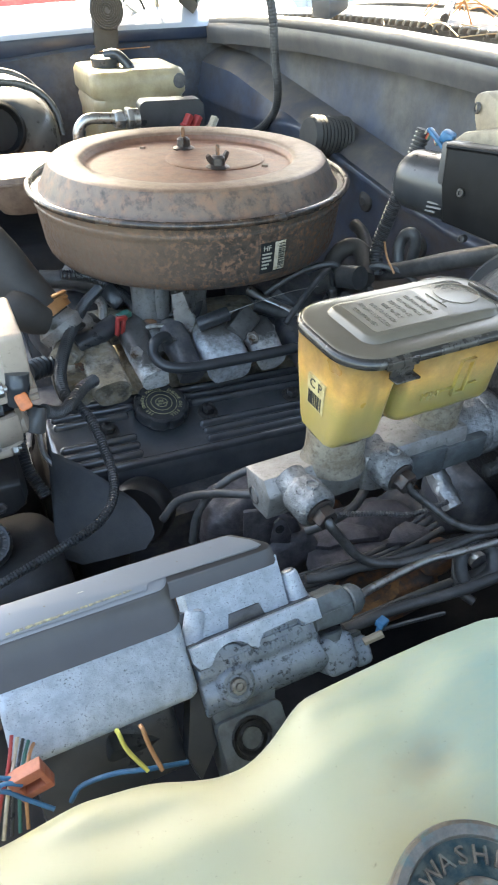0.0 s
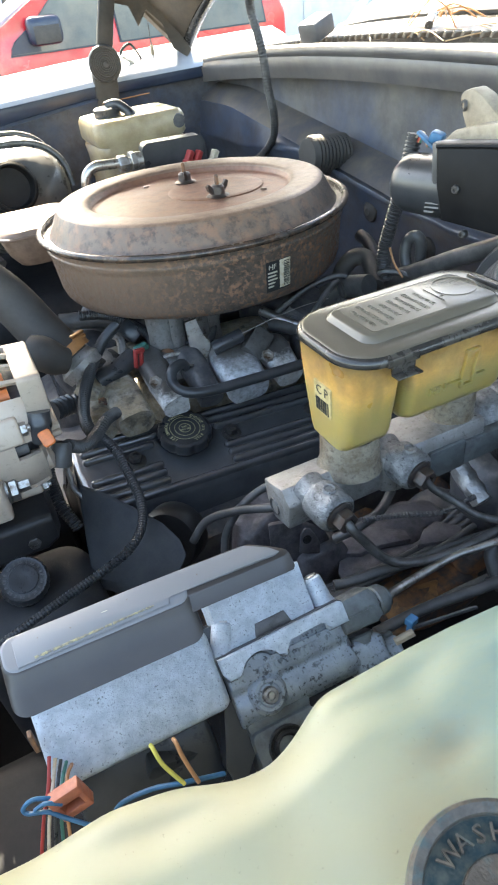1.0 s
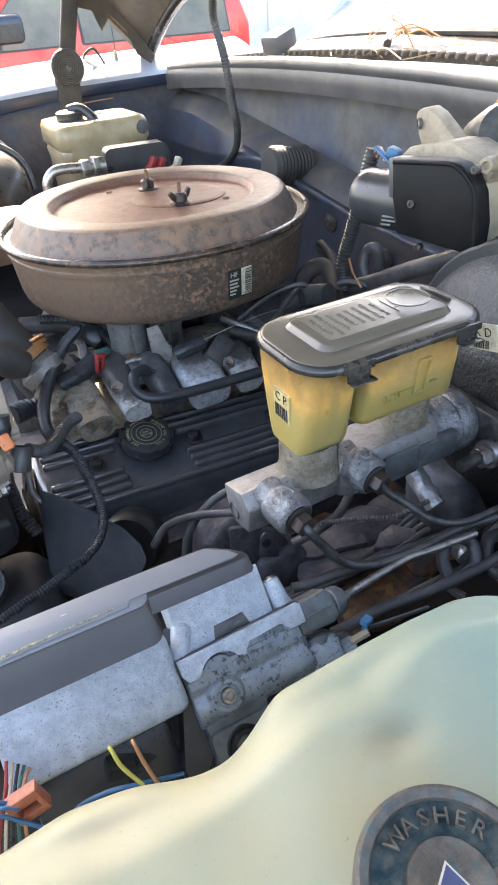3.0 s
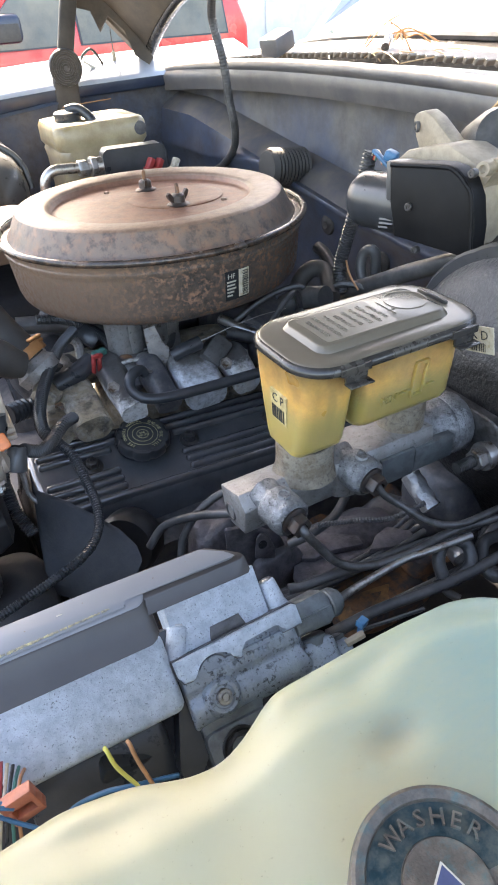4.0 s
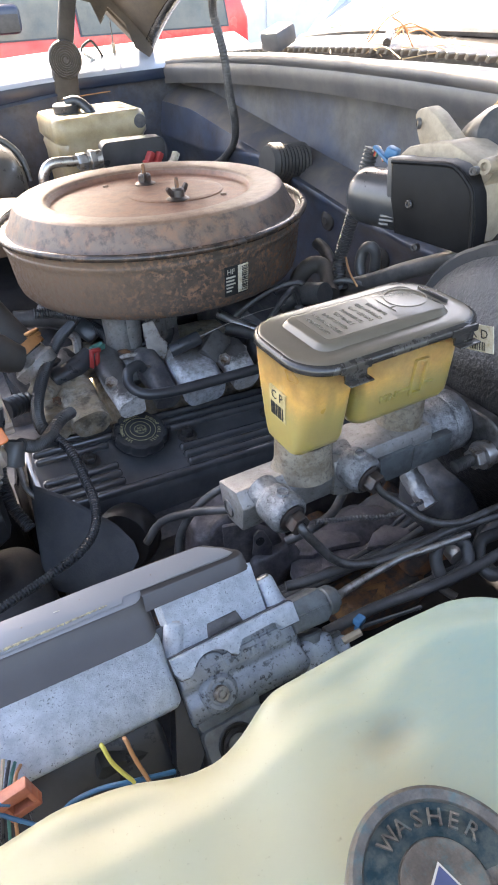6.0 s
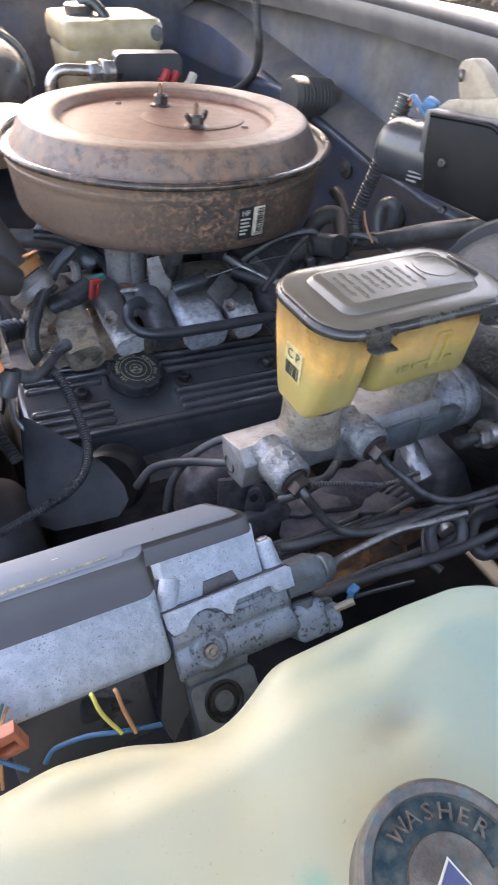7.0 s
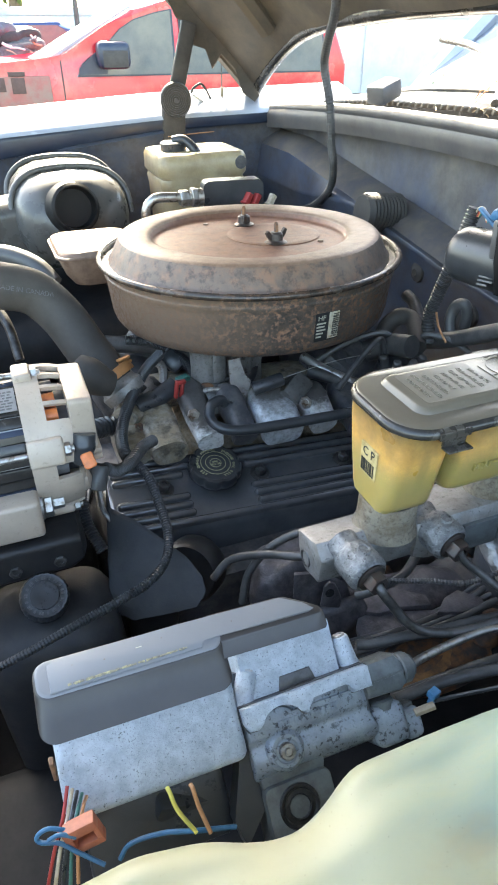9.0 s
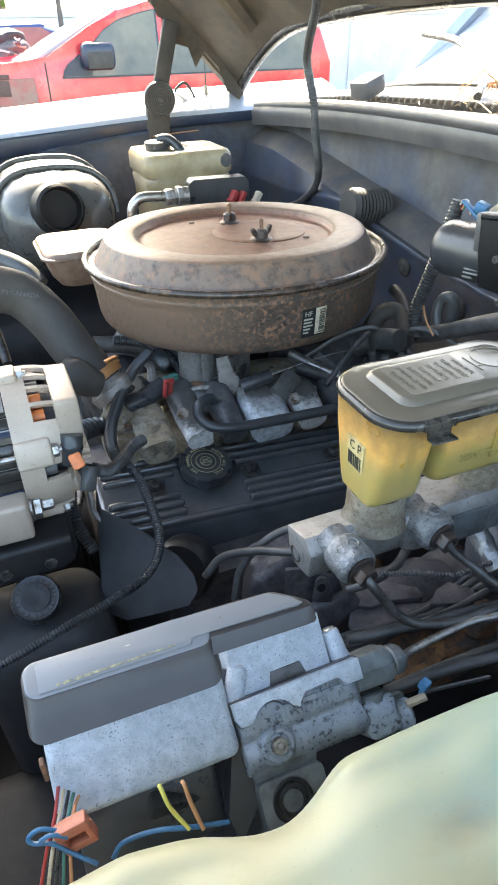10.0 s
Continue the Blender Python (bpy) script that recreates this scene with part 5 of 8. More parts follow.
rim = [(-23, 31.5), (-22.5, 22), (-20, 17.4), (-14.2, 17.0)] + arch[::-1] + [(18.2, 17.2), (20.5, 18.2), (20.5, 23.5), (22.5, 26.4), (46, 27.6), (49.6, 26.2), (50.8, 23.6), (50.8, 19.4), (64.6, 19.6), (64.8, 32.0), (62.5, 33.6)]
# dark outline all round: grime, plus gap shade painted to lift the relief
part("grime", slab([(u + (0.9 if u > 20 else -0.9) * 0.6, v + (0.8 if v > 30 else -0.9)) for u, v in rim], -14, 2.2), DARK_IRON, ab, "dark outline of grime and painted gap shade under the flange")
part("flange", slab(rim, -14, 6.5, 1.6), ABS_WHITE, ab, "pale arched flange", 40)
part("recess", slab([(-17, 14), (60, 15), (60, 31), (-17, 30)], -16, -2.4), ABS_GREY_SHADED, ab, "pale recessed web", 40)
bm = bmesh.new()
post(bm, (1.2, 14, -8), (1.2, 14, -0.6), ((11.5, 0), (11.5, 0.75), (10.5, 0.95), (9.0, 1.0), (0, 1.0)))
part("arched_boss", bm, ABS_GREY_SHADED, ab, "", 40)
# hydraulic body: a lettered band, a hollow and a belly
bm = bmesh.new()
profile = [(20, -20), (20, -0.6), (11.5, 0.0), (9.6, -1.0), (7.6, -3.0), (5.0, -3.2), (2.4, -1.6), (-1.5, -0.4), (-6.5, -1.0), (-11.5, -4.6), (-15.5, -10.5), (-17.5, -20)]
loft(bm, [[Vector((u + e * max(0, -v) * 0.35, 2 + (v - 2) * k, -20 + (n + 20) * k)) * 0.001 for v, n in profile] for u, k, e in ((-21, 0.9, 0), (-20.4, 0.97, 0), (-19, 1.0, 0), (56, 1.0, 0.6), (60, 0.99, 1), (61.5, 0.93, 1.1))], AM)
part("hydraulic_body", bm, ABS_GREY_SHADED, ab, "stained pale aluminium hydraulic body", 45)
for k, w in enumerate((3.4, 2.8, 2.4, 2.9, 2.8, 2.8, 1.6, 2.9, 2.9, 2.9, 2.7, 2.8)):
    u = -0.6 + k * 3.55
    part("cast_mark", slab([(u, 12.2), (u + w * 0.82, 12.2), (u + w * 0.82, 17.0), (u, 17.0)], -1.2, 0.55, 0.25), ABS_GREY_SHADED, ab)
bm = bmesh.new()
post(bm, (0, 0, -6), (0, 0, 2.2), ((13, 0), (12.4, 0.6), (10.6, 0.86), (9.4, 1.0), (7.4, 1.0), (6.6, 0.9), (0, 0.9)), 32)
part("boss", bm, ABS_GREY_SHADED, ab, "", 40)
bm = bmesh.new()
post(bm, (0, 0, 1), (0, 0, 5), ((5.2, 0), (5.2, 0.7), (4.5, 0.92), (3.0, 0.95), (2.8, 0.7), (2.2, 0.7), (2.0, 1.2), (0, 1.25)), 12)
part("bolt", bm, STEEL, ab, "bright steel bolt")
part("neck", slab([(-17, -24), (22, -24), (26, -12), (20, -6), (-14, -6), (-19, -14)], -22, -5.5, 3.0), ABS_DARK, ab, "grey waist under the body", 40)
pb = part("port_block", slab(corner(-19, -62, 25, -17.5, 5), -30, -1.5, 1.4), ABS_DARK, ab, "grey alloy port block", 40)
bm = bmesh.new()
post(bm, (0.5, -32.5, -6), (0.5, -32.5, 0), ((12.9, 0), (12.9, 0.95), (12.2, 1.05), (10.8, 1.02), (10.0, 0.88), (8.0, 0.86), (7.2, 0.95), (6.4, 0.85), (6.0, -2.6), (0, -2.6)), 40)
part("plug", bm, BOOSTER, pb, "dark rubber plug")
con = part("connector", slab([(60, 11), (86, 10), (91, 13.5), (91.5, 27), (86.5, 33.5), (60, 32.5)], -18, 3.0, 4.0), ABS_DARK, ab, "grey green connector", 30)
part("rib", slab([(60, 20.5), (90, 20.5), (90, 22), (60, 22)], 0, 3.6, 0.4), ABS_DARK, con)
bm = bmesh.new()
post(bm, (90, 21.5, -6), (101, 21.5, -6.5), ((9.0, 0), (10.2, 0.1), (10.2, 0.55), (9.2, 0.7), (7.2, 0.72), (7.2, 0.95), (5.0, 1.0), (0, 1.0)), 24)
part("collar", bm, ABS_DARK, con, "dark steel collar")
for k, (o, n1) in enumerate(((corner(62, -22, 87, 4, 6), -4), (corner(84, -24, 99, -4, 5), -7))):
    v = part("side_valve", slab(o, -30, n1, 3.2), ABS_GREY_SHADED, ab, "stained side valve", 50)
    bm = bmesh.new()
    u0, v0 = (74, 5) if k == 0 else (91.5, -3)
    post(bm, (u0, v0 - 5, n1 - 9), (u0, v0 + 1.5, n1 - 9), ((9.5 - 3 * k, 0), (9.5 - 3 * k, 0.8), (8.2 - 3 * k, 1.0), (0, 1.0)))
    part("crown", bm, ABS_DARK, v, "dark rounded crown")
part("lower_housing", slab(corner(-122, -40, -36, 0, 6), -60, -22, 3), BLACK_PLASTIC, ab, "black lower housing", 40)
part("gap_plate", slab([(-23, 50), (-17, 50), (-18, 18), (-19, -30), (-34, -46), (-38, -30), (-27, 2)], -24, -9), BLACK_PLASTIC, ab, "black plate between box and body")

# ---- washer bottle in the foreground ----
wb = thing("washer_bottle", "milky green washer fluid bottle with dark cap", "washer bottle", (-0.2, -0.70, 0.8))
bm = bmesh.new()
NX, NY = 100, 60
EDGE_X = (-0.43, -0.33, -0.301, -0.28, -0.27, -0.262, -0.25, -0.238, -0.2285, -0.22, -0.2125, -0.205, -0.19, -0.133, -0.106, -0.092, -0.0836, -0.07, -0.04)
EDGE_Y = (-0.638, -0.6430, -0.6410, -0.6442, -0.647, -0.651, -0.6555, -0.6568, -0.6545, -0.651, -0.647, -0.6440, -0.6440, -0.6445, -0.6465, -0.6513, -0.6586, -0.675, -0.70)



def bottle_edge(x):
    return 0.0008 + sum(float(np.interp(x + d, EDGE_X, EDGE_Y)) for d in (-0.004, -0.002, 0, 0.002, 0.004)) / 5


def ease(v):
    v = max(0.0, min(1.0, v))
    return v * v * (3 - 2 * v)


def bottle_top(x, y):
    """Height of the bottle's moulded top."""
    back = bottle_edge(x)
    edge = back - y
    z = 1.0385 + 0.004 * math.tanh((x + 0.225) / 0.02)
    z += 0.008 * ease((edge - 0.010 - 0.006 * math.sin(60 * x)) / 0.022)
    r = 0.015
    if edge < r:
        q = max(0.0, min(1.0, 1 - edge / r))
        z -= r * (1 - math.sqrt(max(0, 1 - q * q)))
    z -= 0.0035 * math.exp(-((x + 0.176) / 0.010) ** 2 - ((y + 0.694) / 0.007) ** 2)
    z += 0.0025 * math.exp(-((x + 0.19) / 0.012) ** 2 - ((y + 0.668) / 0.010) ** 2)
    z += 0.0012 * noise.noise(Vector((x * 28, y * 28, 0)))
    return z, back


rows = []
for j in range(NY):
    row = []
    for i in range(NX):
        x = -0.42 + 0.37 * i / (NX - 1)
        _, back = bottle_top(x, -0.7)
        f = j / (NY - 1)
        y = -0.80 + (back + 0.80) * (1 - (1 - f) ** 1.8)
        row.append((x, y, bottle_top(x, y)[0]))
    rows.append(row)
low = [(p[0], p[1], 0.80) for p in rows[-1]]
rows += [[(p[0], p[1] + 0.001 * k, p[2] - d) for p in rows[-1]] for k, d in ((1, 0.02), (1, 0.06), (0, 0.2))]
sheet(bm, rows, (0, -0.0006, -0.003))
part("body", bm, MILKY, wb, "", 60)
WC = Vector((-0.2028, -0.7437, 1.061))
CR = 0.0294
bm = bmesh.new()
lathe(bm, [(0.024, -0.022), (0.0245, 0.0)], WC, (0, 0, 1), 40)
part("neck", bm, MILKY, wb)
CAP_DUST = material("dusty brown black cap plastic", (0.050, 0.040, 0.031), 0.5, 0, 0.35, 0.008, 0.35, 0.001, (0.115, 0.096, 0.073), 0.44, 0.01, 0.3, third=((0.03, 0.085, 0.085), 0.2, 0.006, 0.25))
# teal fluid and the shadow round the letters share one dark colour
CAP_WET_SHADE = material("dark teal fluid and letter shadow", (0.010, 0.028, 0.036), 0.2, 0, 0.4, 0.006, 0.1, 0.001, (0.06, 0.07, 0.062), 0.5, 0.008, 0.3)
bm = bmesh.new()
lathe(bm, [(CR - 0.0015, -0.008), (CR, -0.006), (CR, 0.0065), (CR - 0.0006, 0.0078), (CR - 0.0018, 0.0082), (CR - 0.0030, 0.0076), (CR - 0.0045, 0.0070), (CR - 0.0048, 0.0058), (0.0135, 0.0058), (0.0132, 0.0072), (0, 0.0072)], WC, (0, 0, 1), 72)
cap = part("cap", bm, CAP_DUST, wb, "dark dusty moulded cap")
bm = bmesh.new()
rows = [[WC + Vector((r * math.cos(radians(a)), r * math.sin(radians(a)), 0.0060)) for a in range(-10, 165, 5)] for r in (0.0140, CR - 0.0052)]
sheet(bm, rows, (0, 0, -0.001))
part("groove", bm, CAP_WET_SHADE, cap, "dark teal wet groove with painted letter shadow")
bm = ring_text("WASHER", 0.0192, 0.0074, 110, 17.5, Matrix.Translation(WC + Vector((0, 0, 0.0060))), 0.0012)
part("lettering", bm, CAP_DUST, cap, "raised lettering")
EM = WC + Vector((0.0, 0.0, 0.0072))
bm = bmesh.new()
poly_plate(bm, [EM + Vector((-0.001, -0.001, 0)) + Vector(q) * 0.8 for q in ((-0.009, 0.001, 0), (0.004, 0.009, 0), (0.007, -0.005, 0), (-0.005, -0.009, 0))], (0, 0, 0.0006))
emblem = part("emblem", bm, PALE_INK, cap, "pale raised emblem edge")
bm = bmesh.new()
poly_plate(bm, [EM + Vector((-0.001, -0.001, 0.0005)) + Vector(q) * 0.68 for q in ((-0.009, 0.001, 0), (0.004, 0.009, 0), (0.007, -0.005, 0), (-0.005, -0.009, 0))], (0, 0, 0.0004))
part("field", bm, material("dull blue plastic", (0.042, 0.052, 0.105), 0.4, 0, 0.3, 0.01), emblem, "dull blue field")

# ---- alternator ----
alt = thing("alternator", "pale aluminium alternator with black laminated core", "alternator", (-0.31, -0.225, 0.90))
AY, ZA = -0.225, 0.972


def cyl(bm, rows, seg=48):
    return lathe(bm, [(r, x) for x, r in rows], (0, AY, ZA), (1, 0, 0), seg)


def round_alt(a, r=0.0):
    return Vector((0, AY + r * math.cos(radians(a)), ZA + r * math.sin(radians(a))))


bm = bmesh.new()
cyl(bm, [(-0.356, 0.05), (-0.356, 0.0632), (-0.312, 0.0632), (-0.312, 0.05)], 60)
part("core", bm, STEEL, alt, "silver core between black plates")
for k in range(36):
    bm = bmesh.new()
    block(bm, (-0.355, -0.0049, 0.060), (-0.3125, 0.0049, 0.0662), 0.0010, 2, Matrix.Translation((0, AY, ZA)) @ pose(0, 0, 0, 10 * k + 4, 0, 0))
    part("core_plate", bm, LID_BLACK if k % 5 else NAVY, alt, "black lacquered core plate")
bm = bmesh.new()
for k in range(3):
    block(bm, (-0.354, -0.0030, 0.0660), (-0.3135, 0.0030, 0.0672), 0.0004, 1, Matrix.Translation((0, AY, ZA)) @ pose(0, 0, 0, 57, 0, 0))
part("tan_band", bm, DUST_TAN, alt, "tan woven insulation strip")
LB = Matrix.Translation((0, AY, ZA)) @ pose(0, 0, 0, 25, 0, 0)
bm = bmesh.new()
block(bm, (-0.352, -0.0125, 0.0665), (-0.317, 0.0125, 0.0673), 0.0002, 1, LB)
tag = part("data_label", bm, material("silver foil label", (0.25, 0.24, 0.235), 0.35, 0.3, 0.15, 0.01), alt, "silver printed data label")
bm = bmesh.new()
rnd = random.Random(5)
for j in range(7):
    u = -0.350
    while u < -0.322:
        w = rnd.uniform(0.0012, 0.005)
        block(bm, (u, -0.0105 + 0.003 * j, 0.0672), (u + w, -0.0090 + 0.003 * j, 0.0675), 0, 1, LB)
        u += w + rnd.uniform(0.0006, 0.0015)
part("print", bm, FAINT_INK, tag, "faint print")
bm = bmesh.new()
cyl(bm, [(-0.312, 0.0), (-0.312, 0.046), (-0.272, 0.046), (-0.268, 0.0)], 32)
part("rotor", bm, DARK_IRON, alt)
for k in range(22):
    a = 360 * k / 22
    hot = 108 < a < 142
    c = Vector((-0.295, 0, 0)) + round_alt(a, 0.0560)
    bm = bmesh.new()
    tube(bm, [c + Vector((-0.018, 0, 0)), c, c + Vector((0.010, 0, 0))], 0.0070, 10, 3)
    part("winding", bm, BRIGHT_ORANGE if hot else DARK_IRON, alt, "orange lacquered copper winding" if hot else "dark varnished winding")


def housing(x0, x1, r0, r1, slots, seg=120, thick=0.0045):
    """A round casting with vent slots: rows along x, faces left out in the slots."""
    bm = bmesh.new()
    xs = [x0 + (x1 - x0) * k / 10 for k in range(11)]
    rings = []
    for k, x in enumerate(xs):
        r = r0 + (r1 - r0) * (k / 10) ** 4
        rings.append([bm.verts.new((x, AY + r * math.cos(2 * math.pi * j / seg), ZA + r * math.sin(2 * math.pi * j / seg))) for j in range(seg)])
    for k in range(10):
        for j in range(seg):
            if slots and 5 <= k <= 9 and any(abs((j + 0.5) * 360 / seg - a) < 4.6 for a in slots):
                continue
            i = (j + 1) % seg
            bm.faces.new((rings[k][j], rings[k + 1][j], rings[k + 1][i], rings[k][i]))
    bmesh.ops.recalc_face_normals(bm, faces=bm.faces)
    bmesh.ops.solidify(bm, geom=list(bm.faces), thickness=thick)
    return bm


VENTS = (60, 87, 102, 117, 132, 177, 222, 237, 252, 282, 297)
part("rear_housing", housing(-0.316, -0.275, 0.0705, 0.0665, VENTS), CREAM_ALU, alt, "pale cast rear housing with vent slots", 30)
part("front_housing", housing(-0.412, -0.352, 0.060, 0.0705, VENTS), CREAM_ALU, alt, "", 30)
bm = bmesh.new()
cyl(bm, [(-0.2765, 0.0665), (-0.2745, 0.0645), (-0.2735, 0.058), (-0.2715, 0.056), (-0.2715, 0.0)], 48)
part("end_plate", bm, CREAM_ALU, alt, "pale end plate")
bm = bmesh.new()
loft(bm, [[Vector((x, p.x, p.y)) for p in rounded(-0.243, 1.006, hy, hz, 0.0045, 0, 5)] for x, hy, hz in ((-0.276, 0.0395, 0.0310), (-0.258, 0.0385, 0.0300), (-0.2567, 0.0379, 0.0294), (-0.256, 0.0370, 0.0285))])
cover = part("rear_cover", bm, CREAM_ALU, alt, "pale rear cover", 40)
for z in (0.9768, 0.9840):
    bm = bmesh.new()
    block(bm, (-0.277, -0.2850, z - 0.0024), (-0.2540, -0.205, z + 0.0024), 0.001, 2)
    part("lip", bm, CREAM_ALU, cover)
for a in (92, 160, 240, 320):
    c = round_alt(a, 0.0705)
    for x0, x1 in ((-0.3165, -0.286 if a > 100 else -0.3005), (-0.402, -0.354)):
        bm = bmesh.new()
        block(bm, (x0, -0.0125, -0.009), (x1, 0.0125, 0.0055), 0.003, 3, Matrix.Translation(c) @ pose(0, 0, 0, a - 90, 0, 0))
        part("lug", bm, CREAM_ALU, alt)
    bm = bmesh.new()
    lathe(bm, [(0.0028, -0.36), (0.0028, -0.31)], c, (1, 0, 0), 10)
    bolt = part("through_bolt", bm, STEEL, alt, "steel through bolt")
    bm = bmesh.new()
    far = Vector((-0.286 if a > 100 else -0.3005, 0, -0.0005))
    hex_nut(bm, c + far, (1, 0, 0), 0.0062, 0.0055)
    lathe(bm, [(0.003, 0.004), (0.003, 0.008), (0, 0.0085)], c + far, (1, 0, 0), 10)
    part("nut", bm, STEEL, bolt, "star shaped steel nut")
bm = bmesh.new()
block(bm, (-0.40, -0.312, 0.922), (-0.316, -0.235, 0.960), 0.004, 3, pose(0, 0, 0, 0, 0, 0))
part("mount_lug", bm, CREAM_ALU, alt, "thick pale mounting lug", 40)
A0 = Vector((-0.316, -0.288, 0.940))
bm = bmesh.new()
lathe(bm, [(0, 0), (0.0135, 0), (0.0135, 0.002), (0.0125, 0.003), (0, 0.003)], A0, (1, 0, -0.03), 24)
hex_nut(bm, A0 + Vector((0.003, 0, 0)), (1, 0, -0.03), 0.0125, 0.0075)
flange_bolt = part("mount_bolt", bm, STEEL, alt, "worn steel flange nut")
bm = bmesh.new()
hex_nut(bm, A0 + Vector((0.0105, 0, 0)), (1, 0, -0.03), 0.0062, 0.0105)
part("bolt_head", bm, STEEL, flange_bolt)
bm = bmesh.new()
lathe(bm, [(0.0, -0.002), (0.0098, -0.002), (0.0098, 0.006), (0.0104, 0.007), (0.0104, 0.012), (0.0096, 0.0135), (0.0092, 0.0223), (0.0078, 0.0263), (0, 0.0263)], (-0.2673, -0.2835, 1.0016), (-0.2113, -0.2476, -0.9455), 24)
plug = part("plug", bm, BLACK_PLASTIC, alt, "black round plug")
bm = bmesh.new()
loft(bm, [rounded(0, 0, 0.0056 - g, 0.0073 - g, 0.003, z, 5) for g, z in ((0.0, -0.006), (0.0, 0.0010), (0.0006, 0.0018), (0.0012, 0.0020))], frame_of((-0.2683, -0.2990, 0.9847), (1, 0.1, 0.2), (0, 0.55, 0.83)))
part("clip", bm, BRIGHT_ORANGE, plug, "orange locking clip")
bm = bmesh.new()
lathe(bm, [(0.0, 0), (0.0125, 0), (0.0135, 0.008), (0.011, 0.020), (0, 0.024)], (-0.289, -0.268, 0.945), (1, -0.1, 0.1), 22)
part("terminal", bm, CREAM_ALU, alt, "pale terminal boss")
bm = bmesh.new()
loft(bm, [[Vector((x, p.x, p.y)) for p in rounded(-0.245, 0.888, 0.060 - g, 0.020 - g, 0.008, 0, 6)] for x, g in ((-0.46, 0), (-0.30, 0), (-0.288, 0.004), (-0.283, 0.012))])
block(bm, (-0.42, -0.20, 0.6), (-0.27, -0.05, 0.86), 0.02, 2)
acc = single("accessory_bracket", bm, MATT_BLACK, "black cast accessory bracket under the alternator", "bracket", (-0.34, -0.23, 0.6))
for x in (-0.35, -0.31):
    bm = bmesh.new()
    hex_nut(bm, (x, -0.304, 0.884), (0, -1, 0.1), 0.006, 0.004)
    part("bolt", bm, DARK_STEEL, acc, "dark bolt head")

# ---- power steering pump ----
ps = thing("power_steering_pump", "black power steering reservoir with ribbed cap", "power steering pump", (-0.33, -0.40, 0.8))
PC = Vector((-0.33, -0.324, 0.864))
PWAY = Vector((0.05, -0.55, 0.85)).normalized()
bm = bmesh.new()
loft(bm, [rounded(PC.x, PC.y + 0.025, 0.062, 0.06, 0.03, PC.z - 0.26), rounded(PC.x, PC.y + 0.025, 0.066, 0.066, 0.03, PC.z - 0.07), rounded(PC.x, PC.y + 0.016, 0.060, 0.054, 0.03, PC.z - 0.040), rounded(PC.x, PC.y + 0.008, 0.042, 0.036, 0.02, PC.z - 0.027)])
part("reservoir", bm, SOOT, ps, "", 50)
bm = bmesh.new()
lathe(bm, [(0.014, -0.03), (0.015, -0.008)], PC, PWAY, 24)
part("neck", bm, BLACK_PLASTIC, ps)
bm = bmesh.new()
lathe(bm, [(0.0205, -0.014), (0.0225, -0.012), (0.0225, -0.001), (0.0205, 0.0018), (0.018, 0.0012), (0.0135, 0.0018), (0.013, 0.0030), (0.005, 0.0030), (0, 0.0022)], PC, PWAY, 96, 0.03, 24)
pcap = part("cap", bm, BLACK_PLASTIC, ps, "faded black ribbed cap")
PM = Matrix.Translation(PC) @ PWAY.to_track_quat("Z", "Y").to_matrix().to_4x4() @ Matrix.Translation((0, 0, 0.0018))
bm = bmesh.new()
for k in range(26):
    block(bm, (0.0150, -0.0008, -0.0004), (0.0178, 0.0008, 0.0006), 0, 1, PM @ pose(0, 0, 0, 0, 0, 360 * k / 26 + 3 * (k % 3)))
part("print", bm, FADED, pcap, "ring of moulded marks")
bm = bmesh.new()
poly_plate(bm, [(-0.2508, -0.2221, 0.8950), (-0.2526, -0.2522, 0.8850), (-0.2329, -0.2742, 0.8800), (-0.2146, -0.2983, 0.8720), (-0.1949, -0.3259, 0.8620), (-0.1856, -0.3470, 0.8520), (-0.1863, -0.3594, 0.8450), (-0.1962, -0.3603, 0.8300), (-0.2187, -0.3403, 0.8100), (-0.2529, -0.3277, 0.8000), (-0.2743, -0.3141, 0.8100)], (0.002, 0.003, 0.002))
bevelled(bm, 0.0012, 2)
single("bracket_plate", bm, SOOT, "black curved plate bracket beside the conduit", "bracket", (-0.24, -0.311, 0.877))
pump = thing("pump_body", "dark grey pump casting beside the bracket", "pump", (-0.208, -0.285, 0.787))
bm = bmesh.new()
lump(bm, (-0.226, -0.272, 0.756), (0.03, 0.03, 0.05), 3, 0.2)
part("housing", bm, MATT_BLACK, pump)
bm = bmesh.new()
lathe(bm, [(0.0, 0.02), (0.012, 0.02), (0.014, 0.012), (0.032, 0.010), (0.036, 0.004), (0.036, -0.02), (0.03, -0.03), (0, -0.03)], (-0.181, -0.284, 0.802), (-0.5, -0.6, 0.3), 32)
part("cover", bm, MATT_BLACK, pump, "round dark cover")
bm = bmesh.new()
tube(bm, [(-0.258, -0.21, 0.907), (-0.258, -0.226, 0.894), (-0.258, -0.243, 0.88), (-0.247, -0.262, 0.869)], 0.0028, 8, 6)
single("bracket_rod", bm, STEEL, "thin bright steel rod by the valve cover", "rod", (-0.258, -0.226, 0.894))

# ---- conduits and hoses round the engine ----
def hose(name, label, category, points, radius, mat=RUBBER, ridge=0.0, pitch=0.004, seg=12, per=8, group=""):
    bm = bmesh.new()
    tube(bm, points, radius, seg, per, ridge, pitch)
    base = Vector(points[0])
    return single(name, bm, mat, label, category, base, group, sharp=30 if ridge else 40)


